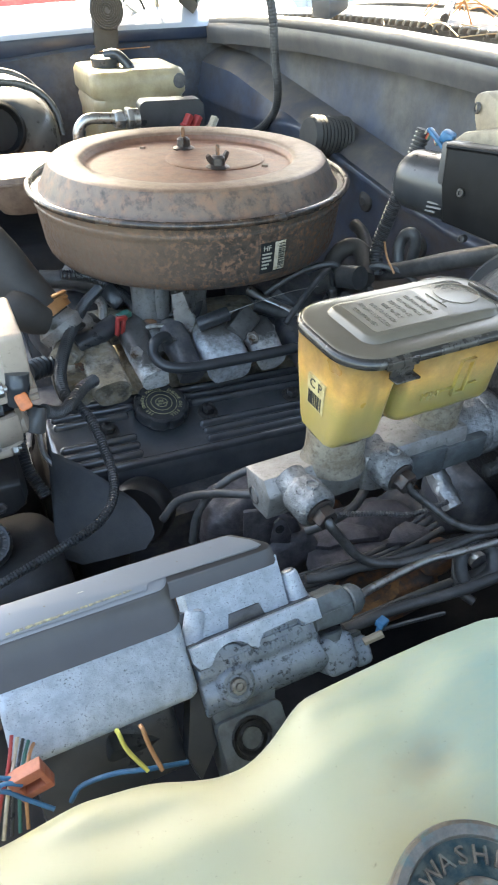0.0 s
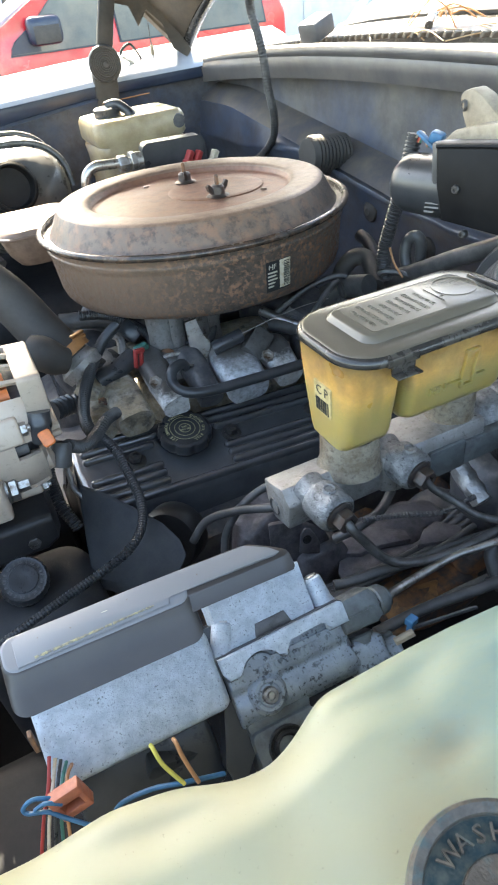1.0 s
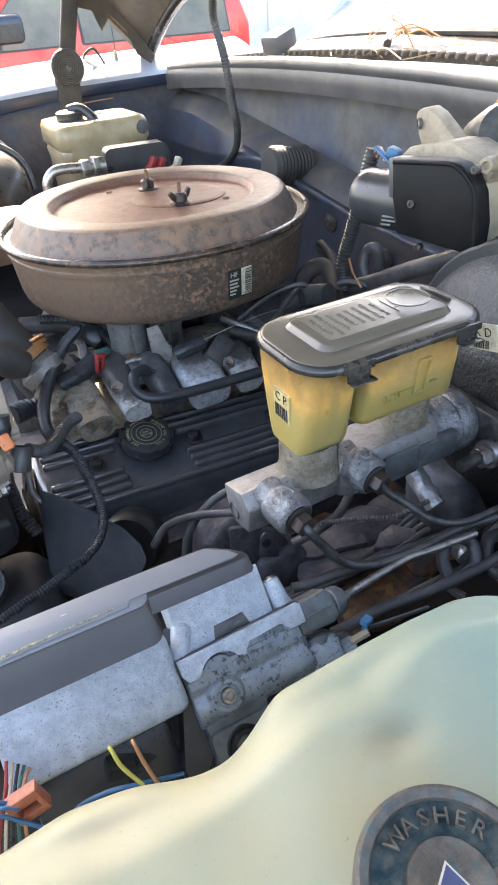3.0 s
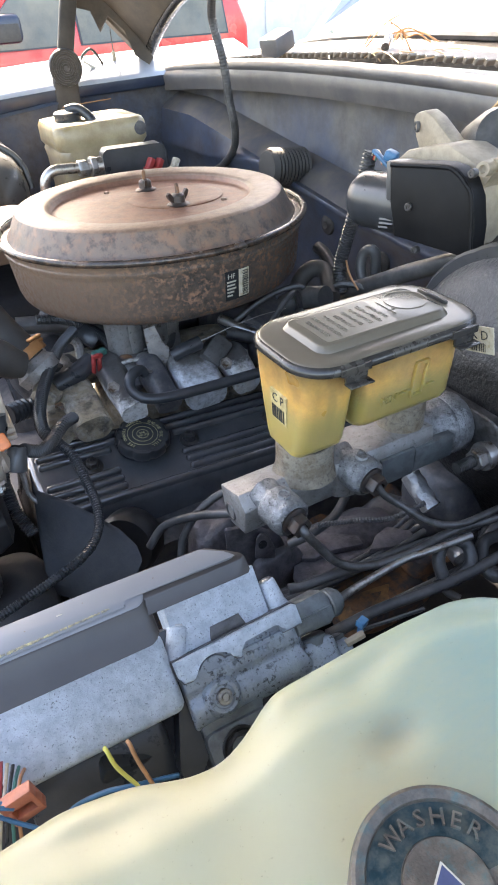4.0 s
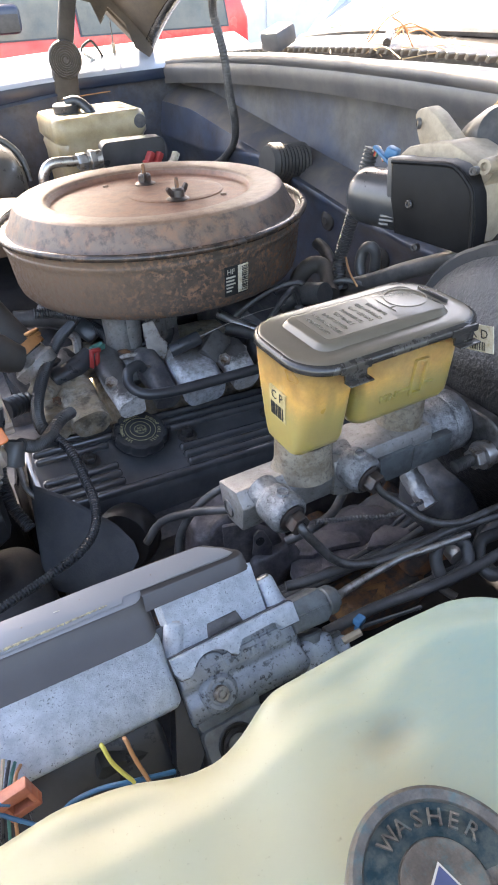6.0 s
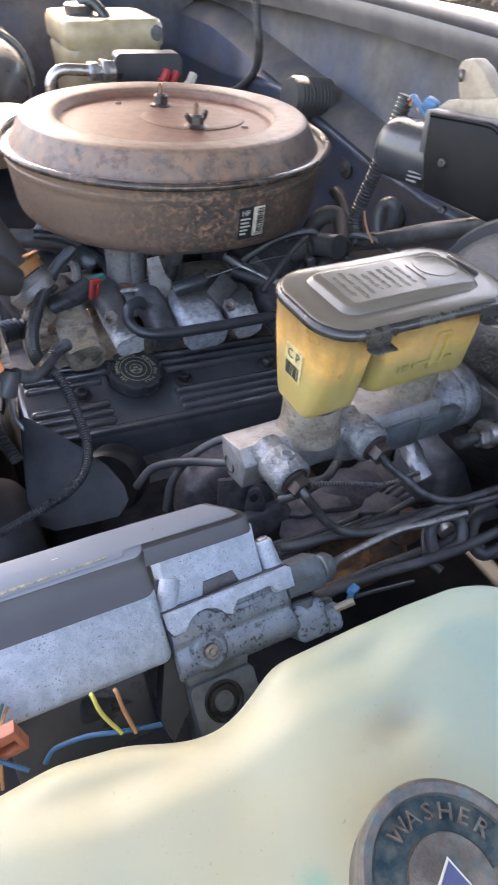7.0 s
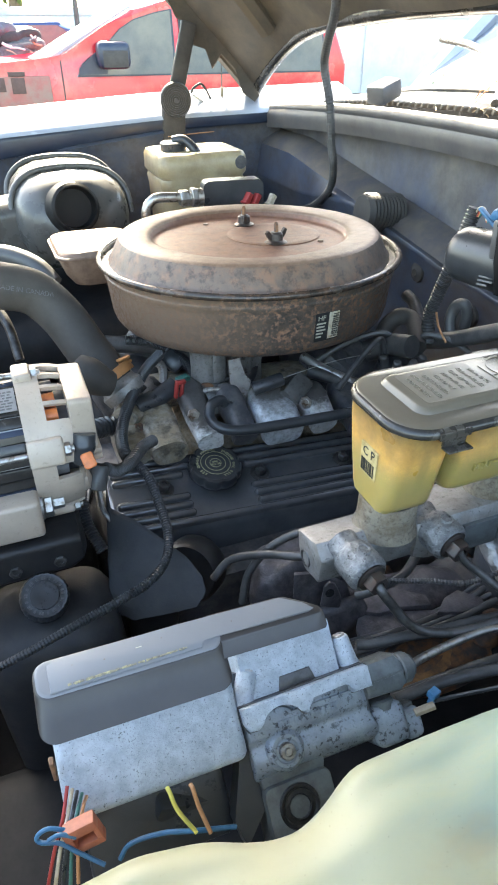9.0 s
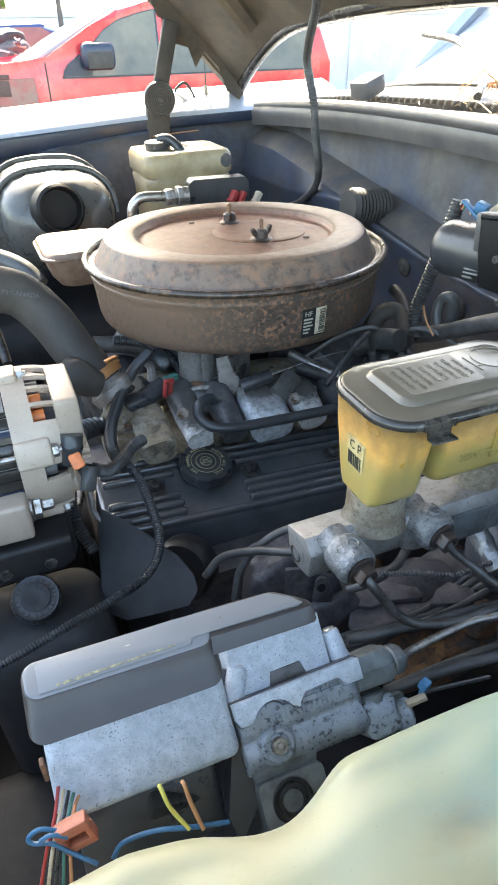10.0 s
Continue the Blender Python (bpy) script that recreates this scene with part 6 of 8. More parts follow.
G = "corrugated conduits"
hose("wire_conduit", "long black corrugated wire conduit across the bay", "wire conduit",
     [(-0.3905, -0.3920, 0.8610), (-0.3725, -0.3900, 0.8640), (-0.3435, -0.3850, 0.8680), (-0.3095, -0.3770, 0.8720), (-0.2725, -0.3650, 0.8720), (-0.2365, -0.3520, 0.8740), (-0.2155, -0.3320, 0.8770), (-0.2055, -0.3050, 0.8840), (-0.2045, -0.2720, 0.8940), (-0.2065, -0.2420, 0.9070), (-0.2145, -0.2210, 0.9150)], lambda q: 0.0030 + 0.0021 * q, BLACK_PLASTIC, 0.00045, 0.0029, 10, group=G)
hose("wire_conduit", "black corrugated wire conduit over the valve cover", "wire conduit",
     [(-0.217, -0.226, 0.914), (-0.223, -0.196, 0.92), (-0.215, -0.156, 0.925), (-0.191, -0.107, 0.935), (-0.163, -0.061, 0.942), (-0.135, -0.021, 0.94)], 0.0065, BLACK_PLASTIC, 0.0006, 0.0032, 10, group=G)
hose("wire_conduit", "dark corrugated conduit from the alternator plug", "wire conduit",
     [(-0.2513, -0.2620, 0.9459), (-0.2375, -0.2440, 0.9279), (-0.222, -0.226, 0.921), (-0.203, -0.204, 0.923), (-0.187, -0.186, 0.917)], 0.0062, RUBBER, 0.0007, 0.0034, 10, group=G)
hose("wire_conduit", "black corrugated conduit dropping behind the bracket", "wire conduit",
     [(-0.272, -0.22, 0.913), (-0.278, -0.234, 0.891), (-0.277, -0.253, 0.875), (-0.268, -0.276, 0.856)], 0.006, BLACK_PLASTIC, 0.0006, 0.0032, 10, group=G)
bm = bmesh.new()
lathe(bm, [(0.0070, -0.0118), (0.0090, -0.0095), (0.0098, 0.0), (0.0106, 0.0106), (0.0100, 0.0118), (0.006, 0.0122)], (-0.2601, -0.2660, 0.9421), (-0.3564, -0.3385, -0.8709), 28, 0.05, 5)
single("tape_wrap", bm, FADED, "crumpled dark tape wrap on the alternator conduit", "tape", (-0.2559, -0.2620, 0.9524))
rh = hose("radiator_hose", "thick black upper radiator hose", "radiator hose",
     [(-0.348, -0.027, 1.067), (-0.308, -0.024, 1.057), (-0.276, -0.021, 1.043), (-0.25, -0.033, 1.014), (-0.23, -0.054, 0.978), (-0.207, -0.078, 0.939)], 0.0265, HOSE_BROWN, seg=24)
HP = frame_of((-0.2916, -0.0223, 1.0482), (0.9457, 0.0788, -0.3152), (0.2676, 0.3616, 0.8931))
bm = letters("MADE IN CANADA", 0.0075, Matrix.Identity(4), 0.0002)
for v in bm.verts:
    a = v.co.y / 0.0266
    v.co = HP @ Vector((v.co.x, (0.0276 + v.co.z) * math.sin(a), (0.0276 + v.co.z) * math.cos(a)))
part("print", bm, FADED, rh, "faint moulded print")
bm = bmesh.new()
HC, HW = Vector((-0.207, -0.073, 0.946)), Vector((-0.202, -0.082, 0.932)) - Vector((-0.23, -0.054, 0.978))
lathe(bm, [(0.0272, -0.006), (0.0285, -0.006), (0.0285, 0.006), (0.0272, 0.006)], HC, HW, 32)
block(bm, (-0.004, -0.003, -0.002), (0.016, 0.003, 0.002), 0.001, 1, pose(*(-0.198, -0.082, 0.966), 0, 0, 20))
block(bm, (-0.004, -0.003, 0.003), (0.016, 0.003, 0.006), 0.001, 1, pose(*(-0.198, -0.082, 0.966), 0, 0, 30))
single("hose_clamp", bm, material("orange brown spring steel", (0.38, 0.17, 0.06), 0.5, 0.3, 0.2, 0.01), "orange brown spring clamp on the radiator hose", "hose clamp", HC)
bm = bmesh.new()
lathe(bm, [(0.022, -0.02), (0.0235, 0.012), (0.028, 0.018), (0.026, 0.03), (0.0, 0.032)], HC, HW, 24)
lump(bm, HC + Vector((0.03, 0.02, -0.05)), (0.03, 0.03, 0.03), 8, 0.3)
single("thermostat_housing", bm, CAST_ALU, "cast thermostat housing catching the sun", "thermostat housing", HC)
bm = bmesh.new()
tube(bm, [(-0.25, -0.102, 0.982), (-0.241, -0.109, 0.976), (-0.229, -0.11, 0.964), (-0.215, -0.109, 0.955)], lambda q: 0.0145 + 0.005 * math.sin(3.1 * q), 16, 6)
single("rubber_boot", bm, HOSE_BROWN, "grey rubber boot behind the alternator", "boot", (-0.234, -0.123, 0.978))
hose("coolant_hose", "smaller grey hose above the radiator hose", "hose", [(-0.34, 0.226, 1.028), (-0.294, 0.207, 1.026), (-0.259, 0.183, 1.012), (-0.241, 0.161, 0.991)], 0.014, FADED, seg=16)
hose("fuel_line", "grey metal line past the radiator hose", "fuel line", [(-0.368, -0.051, 0.988), (-0.351, 0.03, 1.002), (-0.326, 0.07, 0.998), (-0.314, 0.051, 0.98), (-0.309, 0.023, 0.943)], 0.006, DARK_STEEL)
hose("vacuum_hose", "black rubber hose bent over the intake", "hose",
     [(-0.083, -0.131, 0.9125), (-0.088, -0.1325, 0.9195), (-0.0965, -0.136, 0.9205), (-0.1053, -0.142, 0.9175), (-0.1086, -0.1507, 0.908), (-0.1021, -0.1653, 0.902), (-0.0787, -0.1747, 0.898), (-0.0272, -0.180, 0.897), (0.0696, -0.184, 0.896)], 0.0066, BLACK_PLASTIC, seg=16)
hose("heater_hose", "black hose behind the throttle body", "hose", [(-0.194, 0.05, 0.935), (-0.141, 0.038, 0.929), (-0.094, 0.001, 0.921), (-0.059, -0.018, 0.914)], 0.012, RUBBER)
hose("heater_hose", "dark hose running to the firewall", "hose", [(-0.199, 0.086, 0.911), (-0.161, 0.081, 0.888), (-0.107, 0.059, 0.869), (-0.064, 0.054, 0.868)], 0.014, RUBBER)
hose("fuel_pipe", "dull silver fuel pipe behind the air cleaner", "fuel pipe", [(0.058, -0.059, 0.921), (0.079, -0.088, 0.91), (0.109, -0.109, 0.897), (0.16, -0.119, 0.875)], 0.0065, STEEL)
hose("fuel_hose", "black printed fuel hose", "fuel hose", [(0.057, -0.081, 0.908), (0.087, -0.099, 0.9), (0.133, -0.116, 0.883)], 0.009, RUBBER)
hose("throttle_wire", "thin bright wire across the engine", "wire", [(-0.01, -0.146, 0.942), (0.034, -0.146, 0.949), (0.074, -0.146, 0.953), (0.117, -0.139, 0.949)], 0.0005, STEEL, seg=6)
hose("straw", "thin dry straw by the hose clamp", "straw", [(-0.232, -0.028, 1.021), (-0.225, -0.032, 1.002), (-0.211, -0.038, 0.983)], 0.0015, STRAW, seg=6)
# sensor plug with red lock
sp = thing("sensor_plug", "black sensor plug with red and green lock", "wire plug", (-0.153, -0.082, 0.918))
bm = bmesh.new()
tube(bm, [(-0.185, -0.09, 0.907), (-0.158, -0.085, 0.912), (-0.131, -0.076, 0.92)], 0.0125, 10, 5)
part("body", bm, BLACK_PLASTIC, sp)
bm = bmesh.new()
for dx, dz in ((-0.004, 0), (0.004, 0.003)):
    block(bm, (dx - 0.002, -0.003, -0.011), (dx + 0.002, 0.003, 0.011), 0.001, 1, pose(*(-0.131, -0.098, 0.925), 0, 10, 15))
block(bm, (-0.006, -0.003, 0.008), (0.008, 0.003, 0.013), 0.001, 1, pose(*(-0.131, -0.098, 0.925), 0, 10, 15))
part("lock", bm, RED, sp, "red lock")
bm = bmesh.new()
block(bm, (-0.009, -0.005, -0.003), (0.009, 0.005, 0.004), 0.001, 1, pose(*(-0.121, -0.08, 0.929), 0, 0, 20))
part("seal", bm, GREEN, sp, "green seal")
bm = bmesh.new()
tube(bm, [(-0.045, -0.132, 0.926), (-0.027, -0.135, 0.931), (-0.007, -0.134, 0.934)], 0.009, 10, 4)
single("idle_valve", bm, BLACK_PLASTIC, "black valve plug on the throttle body", "plug", (-0.027, -0.135, 0.931))
bm = bmesh.new()
tube(bm, [(-0.144, -0.023, 0.933), (-0.135, -0.031, 0.926), (-0.138, -0.044, 0.907)], 0.006, 8, 4)
single("steel_elbow", bm, STEEL, "small steel elbow fitting on the intake", "fitting", (-0.135, -0.031, 0.926))
for q, k in (((-0.13, -0.151, 0.915), 0), ((0.011, -0.165, 0.91), 2)):
    bm = bmesh.new()
    hex_nut(bm, q, (0, -0.6, 0.8), 0.008, 0.008)
    single("manifold_bolt", bm, STEEL, "small hex bolt on the intake manifold", "bolt", q, "manifold bolts")

# ---- snorkel, air intake and far side ----
bm = bmesh.new()
loft(bm, [rounded(-0.172, 0.165, 0.046, 0.058, 0.022, 1.008), rounded(-0.176, 0.165, 0.052, 0.064, 0.024, 1.022), rounded(-0.180, 0.165, 0.058, 0.070, 0.026, 1.052), rounded(-0.180, 0.165, 0.055, 0.067, 0.026, 1.058), rounded(-0.180, 0.165, 0.045, 0.055, 0.02, 1.060)])
snorkel = part("snorkel", bm, RUST_LID, ac, "brown painted flat snorkel", 50)
bm = bmesh.new()
loft(bm, [rounded(-0.180, 0.165, g, g + 0.012, 0.026, z) for g, z in ((0.0565, 1.0475), (0.0600, 1.0480), (0.0608, 1.0500), (0.0600, 1.0520), (0.0565, 1.0525))])
part("seam", bm, RUST_LID, snorkel, "folded brown seam", 50)
ac.location, ac.rotation_euler, ac.scale = (0.0151, 0.0316, 0.9638), (-0.032, 0.002, 0), (1.035, 1.035, 1)
box = thing("air_intake", "glossy black moulded air intake resonator", "air intake", (-0.17, 0.42, 0.9))
bm = bmesh.new()
IW = Vector((0.10, -1, 0.22)).normalized()
IC = Vector((-0.168, 0.4, 1.026))


def arch(y, w, zc, up, down, n=20):
    """A rounded section across the intake at y."""
    out = []
    for k in range(n):
        a = 2 * math.pi * k / n
        c, v = math.cos(a), math.sin(a)
        out.append(Vector((-0.165 + w * math.copysign(abs(c) ** 0.7, c), y + 0.03 * max(0, v), zc + (up if v > 0 else down) * math.copysign(abs(v) ** 0.75, v))))
    return out


loft(bm, [arch(0.385, 0.048, 1.03, 0.03, 0.04), arch(0.39, 0.062, 1.03, 0.042, 0.05), arch(0.405, 0.083, 1.025, 0.058, 0.07), arch(0.43, 0.098, 1.02, 0.070, 0.09), arch(0.47, 0.106, 1.015, 0.080, 0.10), arch(0.55, 0.108, 1.01, 0.086, 0.10), arch(0.62, 0.10, 1.005, 0.080, 0.10), arch(0.66, 0.08, 1.0, 0.060, 0.08)])
part("shell", bm, material("dusty black plastic", (0.062, 0.060, 0.057), 0.24, 0, 0.25, 0.03, 0.1, 0.002, (0.11, 0.104, 0.096), 0.42, 0.05, 0.6, 0.34), box, "dusty black domed shell", 60)
for y in (0.455, 0.575):
    bm = bmesh.new()
    q = arch(y, 0.108, 1.013, 0.083, 0.10)
    tube(bm, q[:11], 0.0055, 10, 2)
    part("strap", bm, bpy.data.materials["dusty black plastic"], box, "dusty moulded strap")
bm = bmesh.new()
loft(bm, [[Vector((x, 0.50 + dy, 1.0 + dz - 0.12 * (-0.24 - x))) for dy, dz in ((-0.05, -0.06), (0.06, -0.06), (0.06, 0.035), (0.04, 0.05), (-0.03, 0.05), (-0.05, 0.035))] for x in (-0.24, -0.33, -0.46)])
bevelled(bm, 0.008, 3)
part("side_duct", bm, bpy.data.materials["dusty black plastic"], box, "dusty square side duct", 60)
IC = Vector((-0.173, 0.378, 1.046))
side = IW.cross(Vector((0, 0, 1))).normalized()
rise = side.cross(IW)
bm = bmesh.new()
lathe(bm, [(0.044, -0.02), (0.040, 0.006), (0.041, 0.010), (0.040, 0.022), (0.036, 0.026), (0.034, 0.026), (0.033, 0.02), (0.031, 0.002), (0, 0.001)], IC, IW, 40)
part("inlet", bm, COVER_BLACK, box, "round black inlet neck")
tk = thing("overflow_tank", "yellowed milky coolant overflow tank with black cap", "coolant tank", (0.09, 0.56, 0.9))
bm = bmesh.new()
loft(bm, [rounded(0.106, 0.57, 0.082, 0.065, 0.02, 0.855), rounded(0.106, 0.57, 0.086, 0.07, 0.02, 1.03), rounded(0.106, 0.57, 0.0885, 0.073, 0.02, 1.048), rounded(0.106, 0.57, 0.086, 0.071, 0.02, 1.054), rounded(0.106, 0.57, 0.092, 0.075, 0.02, 1.062), rounded(0.106, 0.57, 0.092, 0.075, 0.022, 1.09), rounded(0.106, 0.57, 0.088, 0.069, 0.02, 1.098), rounded(0.108, 0.57, 0.08, 0.06, 0.02, 1.100)])
part("body", bm, OLD_MILKY, tk, "", 50)
TC = Vector((0.06, 0.56, 1.105))
bm = bmesh.new()
lathe(bm, [(0.02, -0.02), (0.024, -0.012), (0.026, -0.008), (0.026, 0.008), (0.022, 0.011), (0, 0.011)], TC, (0, 0, 1), 28, 0.02, 8)
tcap = part("cap", bm, BLACK_PLASTIC, tk, "black ribbed cap")
bm = bmesh.new()
tube(bm, [TC + Vector((0.0, 0, 0.012)), TC + Vector((0.02, -0.01, 0.014)), TC + Vector((0.038, -0.025, -0.004)), TC + Vector((0.04, -0.03, -0.02))], 0.009, 10, 5)
part("nipple", bm, BLACK_PLASTIC, tcap)
bm = bmesh.new()
lathe(bm, [(0.013, 0.0), (0.012, 0.003), (0, 0.003)], (0.181, 0.497, 1.08), (0, -1, 0), 20)
part("hole", bm, DARK_IRON, tk, "dark stained mounting hole")
bm = bmesh.new()
loft(bm, [rounded(0, 0, 0.055, 0.03, 0.012, 0), rounded(0, 0, 0.055, 0.03, 0.012, 0.03)], frame_of((0.107, 0.36, 1.05), (1, -0.1, 0), (0, 0, 1)))
rb = single("relay_box", bm, BLACK_PLASTIC, "black relay box on the far side of the engine", "relay box", (0.107, 0.36, 1.05))
bm = bmesh.new()
block(bm, (0.10, 0.372, 0.855), (0.19, 0.378, 1.02), 0.002)
part("bracket", bm, DARK_STEEL, rb, "dark steel bracket")
hose("refrigerant_line", "bright aluminium refrigerant line with fitting", "pipe", [(-0.065, 0.3, 1.03), (-0.062, 0.3, 1.054), (-0.047, 0.3, 1.067), (-0.019, 0.3, 1.067), (0.015, 0.3, 1.064)], 0.008, STEEL, seg=14)
bm = bmesh.new()
q = Vector((0.015, 0.3, 1.064))
hex_nut(bm, q - Vector((0.02, 0, 0)), (1, 0, 0), 0.014, 0.016)
hex_nut(bm, q + Vector((0.0, 0, 0)), (1, 0, 0), 0.017, 0.010)
lathe(bm, [(0.014, 0.01), (0.014, 0.02), (0.008, 0.02)], q, (1, 0, 0), 18)
single("line_fitting", bm, STEEL, "aluminium refrigerant line fitting", "fitting", q)
for a, m, n in (((0.127, 0.32, 1.051), RED, "red"), ((0.143, 0.32, 1.048), RED, "red"), ((0.182, 0.34, 1.04), PAPER, "white")):
    bm = bmesh.new()
    block(bm, (-0.005, -0.006, -0.012), (0.005, 0.006, 0.009), 0.0015, 2, pose(*a, 0, 35, 20))
    block(bm, (-0.007, -0.007, -0.013), (0.007, 0.007, -0.009), 0.001, 1, pose(*a, 0, 35, 20))
    single("wire_plug", bm, m, n + " plastic wire plug behind the air cleaner", "wire plug", a, "far wire plugs")
bm = bmesh.new()
lathe(bm, [(0.0, 0.0), (0.028, 0.0)] + [(0.031 + 0.0022 * (k % 2), -0.006 - 0.0035 * k) for k in range(20)], (0.3, 0.214, 1.034), (-1, 0, 0.1), 28)
single("blower_boot", bm, HOSE_BROWN, "dark ribbed rubber boot on the firewall", "boot", (0.3, 0.214, 1.034))

# hood hinge with coil spring, hose to the hood
hg = thing("spring_hinge", "dark steel hinge with a coiled clock spring under the hood", "hinge", (0.12, 0.78, 1.1))
SC = Vector((0.126, 0.765, 1.172))
bm = bmesh.new()
tube(bm, [SC + Vector((r * math.cos(a), -0.016, r * math.sin(a))) for r, a in [(0.005 + 0.00052 * k, k * 0.75) for k in range(58)]], 0.0017, 8, 3)
part("spring", bm, HOSE_BROWN, hg, "coiled flat spring")
bm = bmesh.new()
lathe(bm, [(0, 0.004), (0.034, 0.004), (0.0355, 0.002), (0.0355, -0.004), (0, -0.004)], SC + Vector((0, -0.012, 0)), (0, -1, 0), 40)
part("spring_disc", bm, DARK_IRON, hg, "dark disc behind the spring")
bm = bmesh.new()
block(bm, (-0.017, -0.009, -0.01), (0.017, 0.004, 0.15), 0.004, 2, Matrix.Translation(SC) @ pose(0, 0, 0, 0, 16, 0))
part("arm", bm, HOSE_BROWN, hg, "dark steel arm")
bm = bmesh.new()
block(bm, (-0.027, -0.003, -0.11), (0.027, 0.018, 0.02), 0.006, 2, Matrix.Translation(SC) @ pose(0, 0, 0, 0, 4, 0))
part("foot", bm, HOSE_BROWN, hg)
ant = thing("antenna", "thin dark antenna on a cream base", "antenna", (0.262, 0.83, 1.15))
bm = bmesh.new()
lathe(bm, [(0.009, 1.150), (0.0085, 1.164), (0.005, 1.168), (0.0045, 1.186), (0.003, 1.190), (0, 1.190)], (0.262, 0.83, 0), seg=16)
part("base", bm, BEIGE, ant, "cream plastic base")
bm = bmesh.new()
tube(bm, [(0.262, 0.83, 1.188), (0.262, 0.83, 1.30), (0.263, 0.83, 1.45)], 0.0012, 6, 2)
part("rod", bm, DARK_STEEL, ant)
hose("hinge_strap", "bent dark strap beside the hood hinge", "strap", [(0.1832, 0.8200, 1.1782), (0.1865, 0.8200, 1.1876), (0.2053, 0.8200, 1.1981), (0.2182, 0.8200, 1.1869), (0.2293, 0.8200, 1.1673), (0.2389, 0.8200, 1.1538)], 0.0028, SOOT, seg=6, per=3)
hose("trim_strip", "short pale trim strip beside the hood hinge", "trim", [(0.1828, 0.8100, 1.1765), (0.2025, 0.8100, 1.1640), (0.2196, 0.8100, 1.1537)], 0.0035, WALL_WHITE, seg=6, per=3)
hose("hood_hose", "black washer hose hanging from the hood to the firewall", "hose",
     [(0.26, 0.284, 1.367), (0.27, 0.303, 1.325), (0.28, 0.343, 1.279), (0.29, 0.366, 1.246), (0.3, 0.358, 1.193), (0.31, 0.361, 1.128), (0.32, 0.363, 1.078), (0.33, 0.393, 1.036), (0.34, 0.465, 0.993), (0.345, 0.556, 0.959)], 0.0075, RUBBER, 0.0003, 0.005, 10)
hose("wiring", "thin wire along the fender and cowl", "wire", [(0.102, 0.75, 1.1), (0.16, 0.76, 1.102), (0.219, 0.77, 1.103)], 0.0011, BROWN, seg=6)
# debris on the cowl
rnd = random.Random(11)
for k in range(18):
    y = rnd.gauss(0.06, 0.18)
    x = rnd.uniform(0.47, 0.58)
    a = rnd.uniform(0, 6.28)
    n = rnd.uniform(0.02, 0.06)
    z = cowl_height(y) + rnd.uniform(0.006, 0.012)
    d = Vector((math.cos(a), math.sin(a), 0)) * n
    p = Vector((x, y, z))
    hose("dry_twig", "dry orange brown twig on the cowl", "twig", [p - d, p + Vector((0, 0, 0.012 * rnd.random())), p + d * 0.8 + Vector((0, 0, 0.015 * rnd.random()))], 0.0009, STRAW, seg=5, per=3, group="twigs on the cowl")
bm = bmesh.new()
block(bm, (-0.03, -0.02, 0), (0.03, 0.025, 0.035), 0.008, 2, pose(*(0.46, 0.425, 1.185), 0, -15, 20))
single("wiper_pivot", bm, FADED, "dark wiper pivot cover on the cowl", "wiper pivot", (0.46, 0.425, 1.185))
bm = bmesh.new()
tube(bm, [(0.50, 0.16, 1.20), (0.58, 0.25, 1.225), (0.66, 0.42, 1.27), (0.70, 0.6, 1.285)], 0.007, 8, 4)
part("arm", bm, LID_BLACK, thing("windshield_wiper", "dark wiper resting on the windshield", "wiper", (0.58, 0.25, 1.2)))

# smaller lines and plugs round the intake
hose("wire_conduit", "black corrugated conduit under the air cleaner", "wire conduit", [(-0.17, 0.024, 0.948), (-0.136, 0.019, 0.941), (-0.11, 0, 0.929), (-0.095, -0.028, 0.917), (-0.097, -0.047, 0.907)], 0.0065, BLACK_PLASTIC, 0.0006, 0.0032, 10, group=G)
hose("wire_conduit", "dark corrugated conduit beside the thermostat", "wire conduit", [(-0.25, -0.147, 0.92), (-0.228, -0.133, 0.914), (-0.209, -0.134, 0.906)], 0.011, BLACK_PLASTIC, 0.0012, 0.006, 12, group=G)
hose("vacuum_hose", "thin black hose at the throttle body", "hose", [(-0.081, -0.036, 0.914), (-0.077, -0.053, 0.91), (-0.061, -0.071, 0.912), (-0.041, -0.073, 0.919)], 0.003, RUBBER)
hose("vacuum_hose", "thin black hose beside the neck", "hose", [(-0.049, -0.103, 0.91), (-0.029, -0.09, 0.921), (-0.014, -0.065, 0.927)], 0.0045, RUBBER)
hose("steel_line", "pale bent bracket wire round the hose elbow", "wire", [(-0.108, -0.093, 0.909), (-0.093, -0.099, 0.918), (-0.075, -0.112, 0.919), (-0.07, -0.129, 0.908), (-0.076, -0.144, 0.892)], 0.0028, STEEL, seg=8)
for q, s, n in (((-0.166, -0.056, 0.911), (0.02, 0.012, 0.012), 1), ((-0.194, -0.093, 0.899), (0.018, 0.016, 0.014), 2), ((-0.111, 0.003, 0.915), (0.02, 0.015, 0.012), 3), ((0.013, -0.127, 0.91), (0.018, 0.014, 0.02), 4), ((0.104, -0.068, 0.898), (0.025, 0.02, 0.016), 5)):
    bm = bmesh.new()
    block(bm, [-c for c in s], s, 0.004, 2, pose(*q, 15 * n, 10 * n, 25 * n))
    single("sensor", bm, (DARK_STEEL, TAN_CAST, BLACK_PLASTIC, STAINED_ALU, DARK_IRON)[n - 1], "small dirty sensor on the intake", "sensor", q, "intake sensors")
bm = bmesh.new()
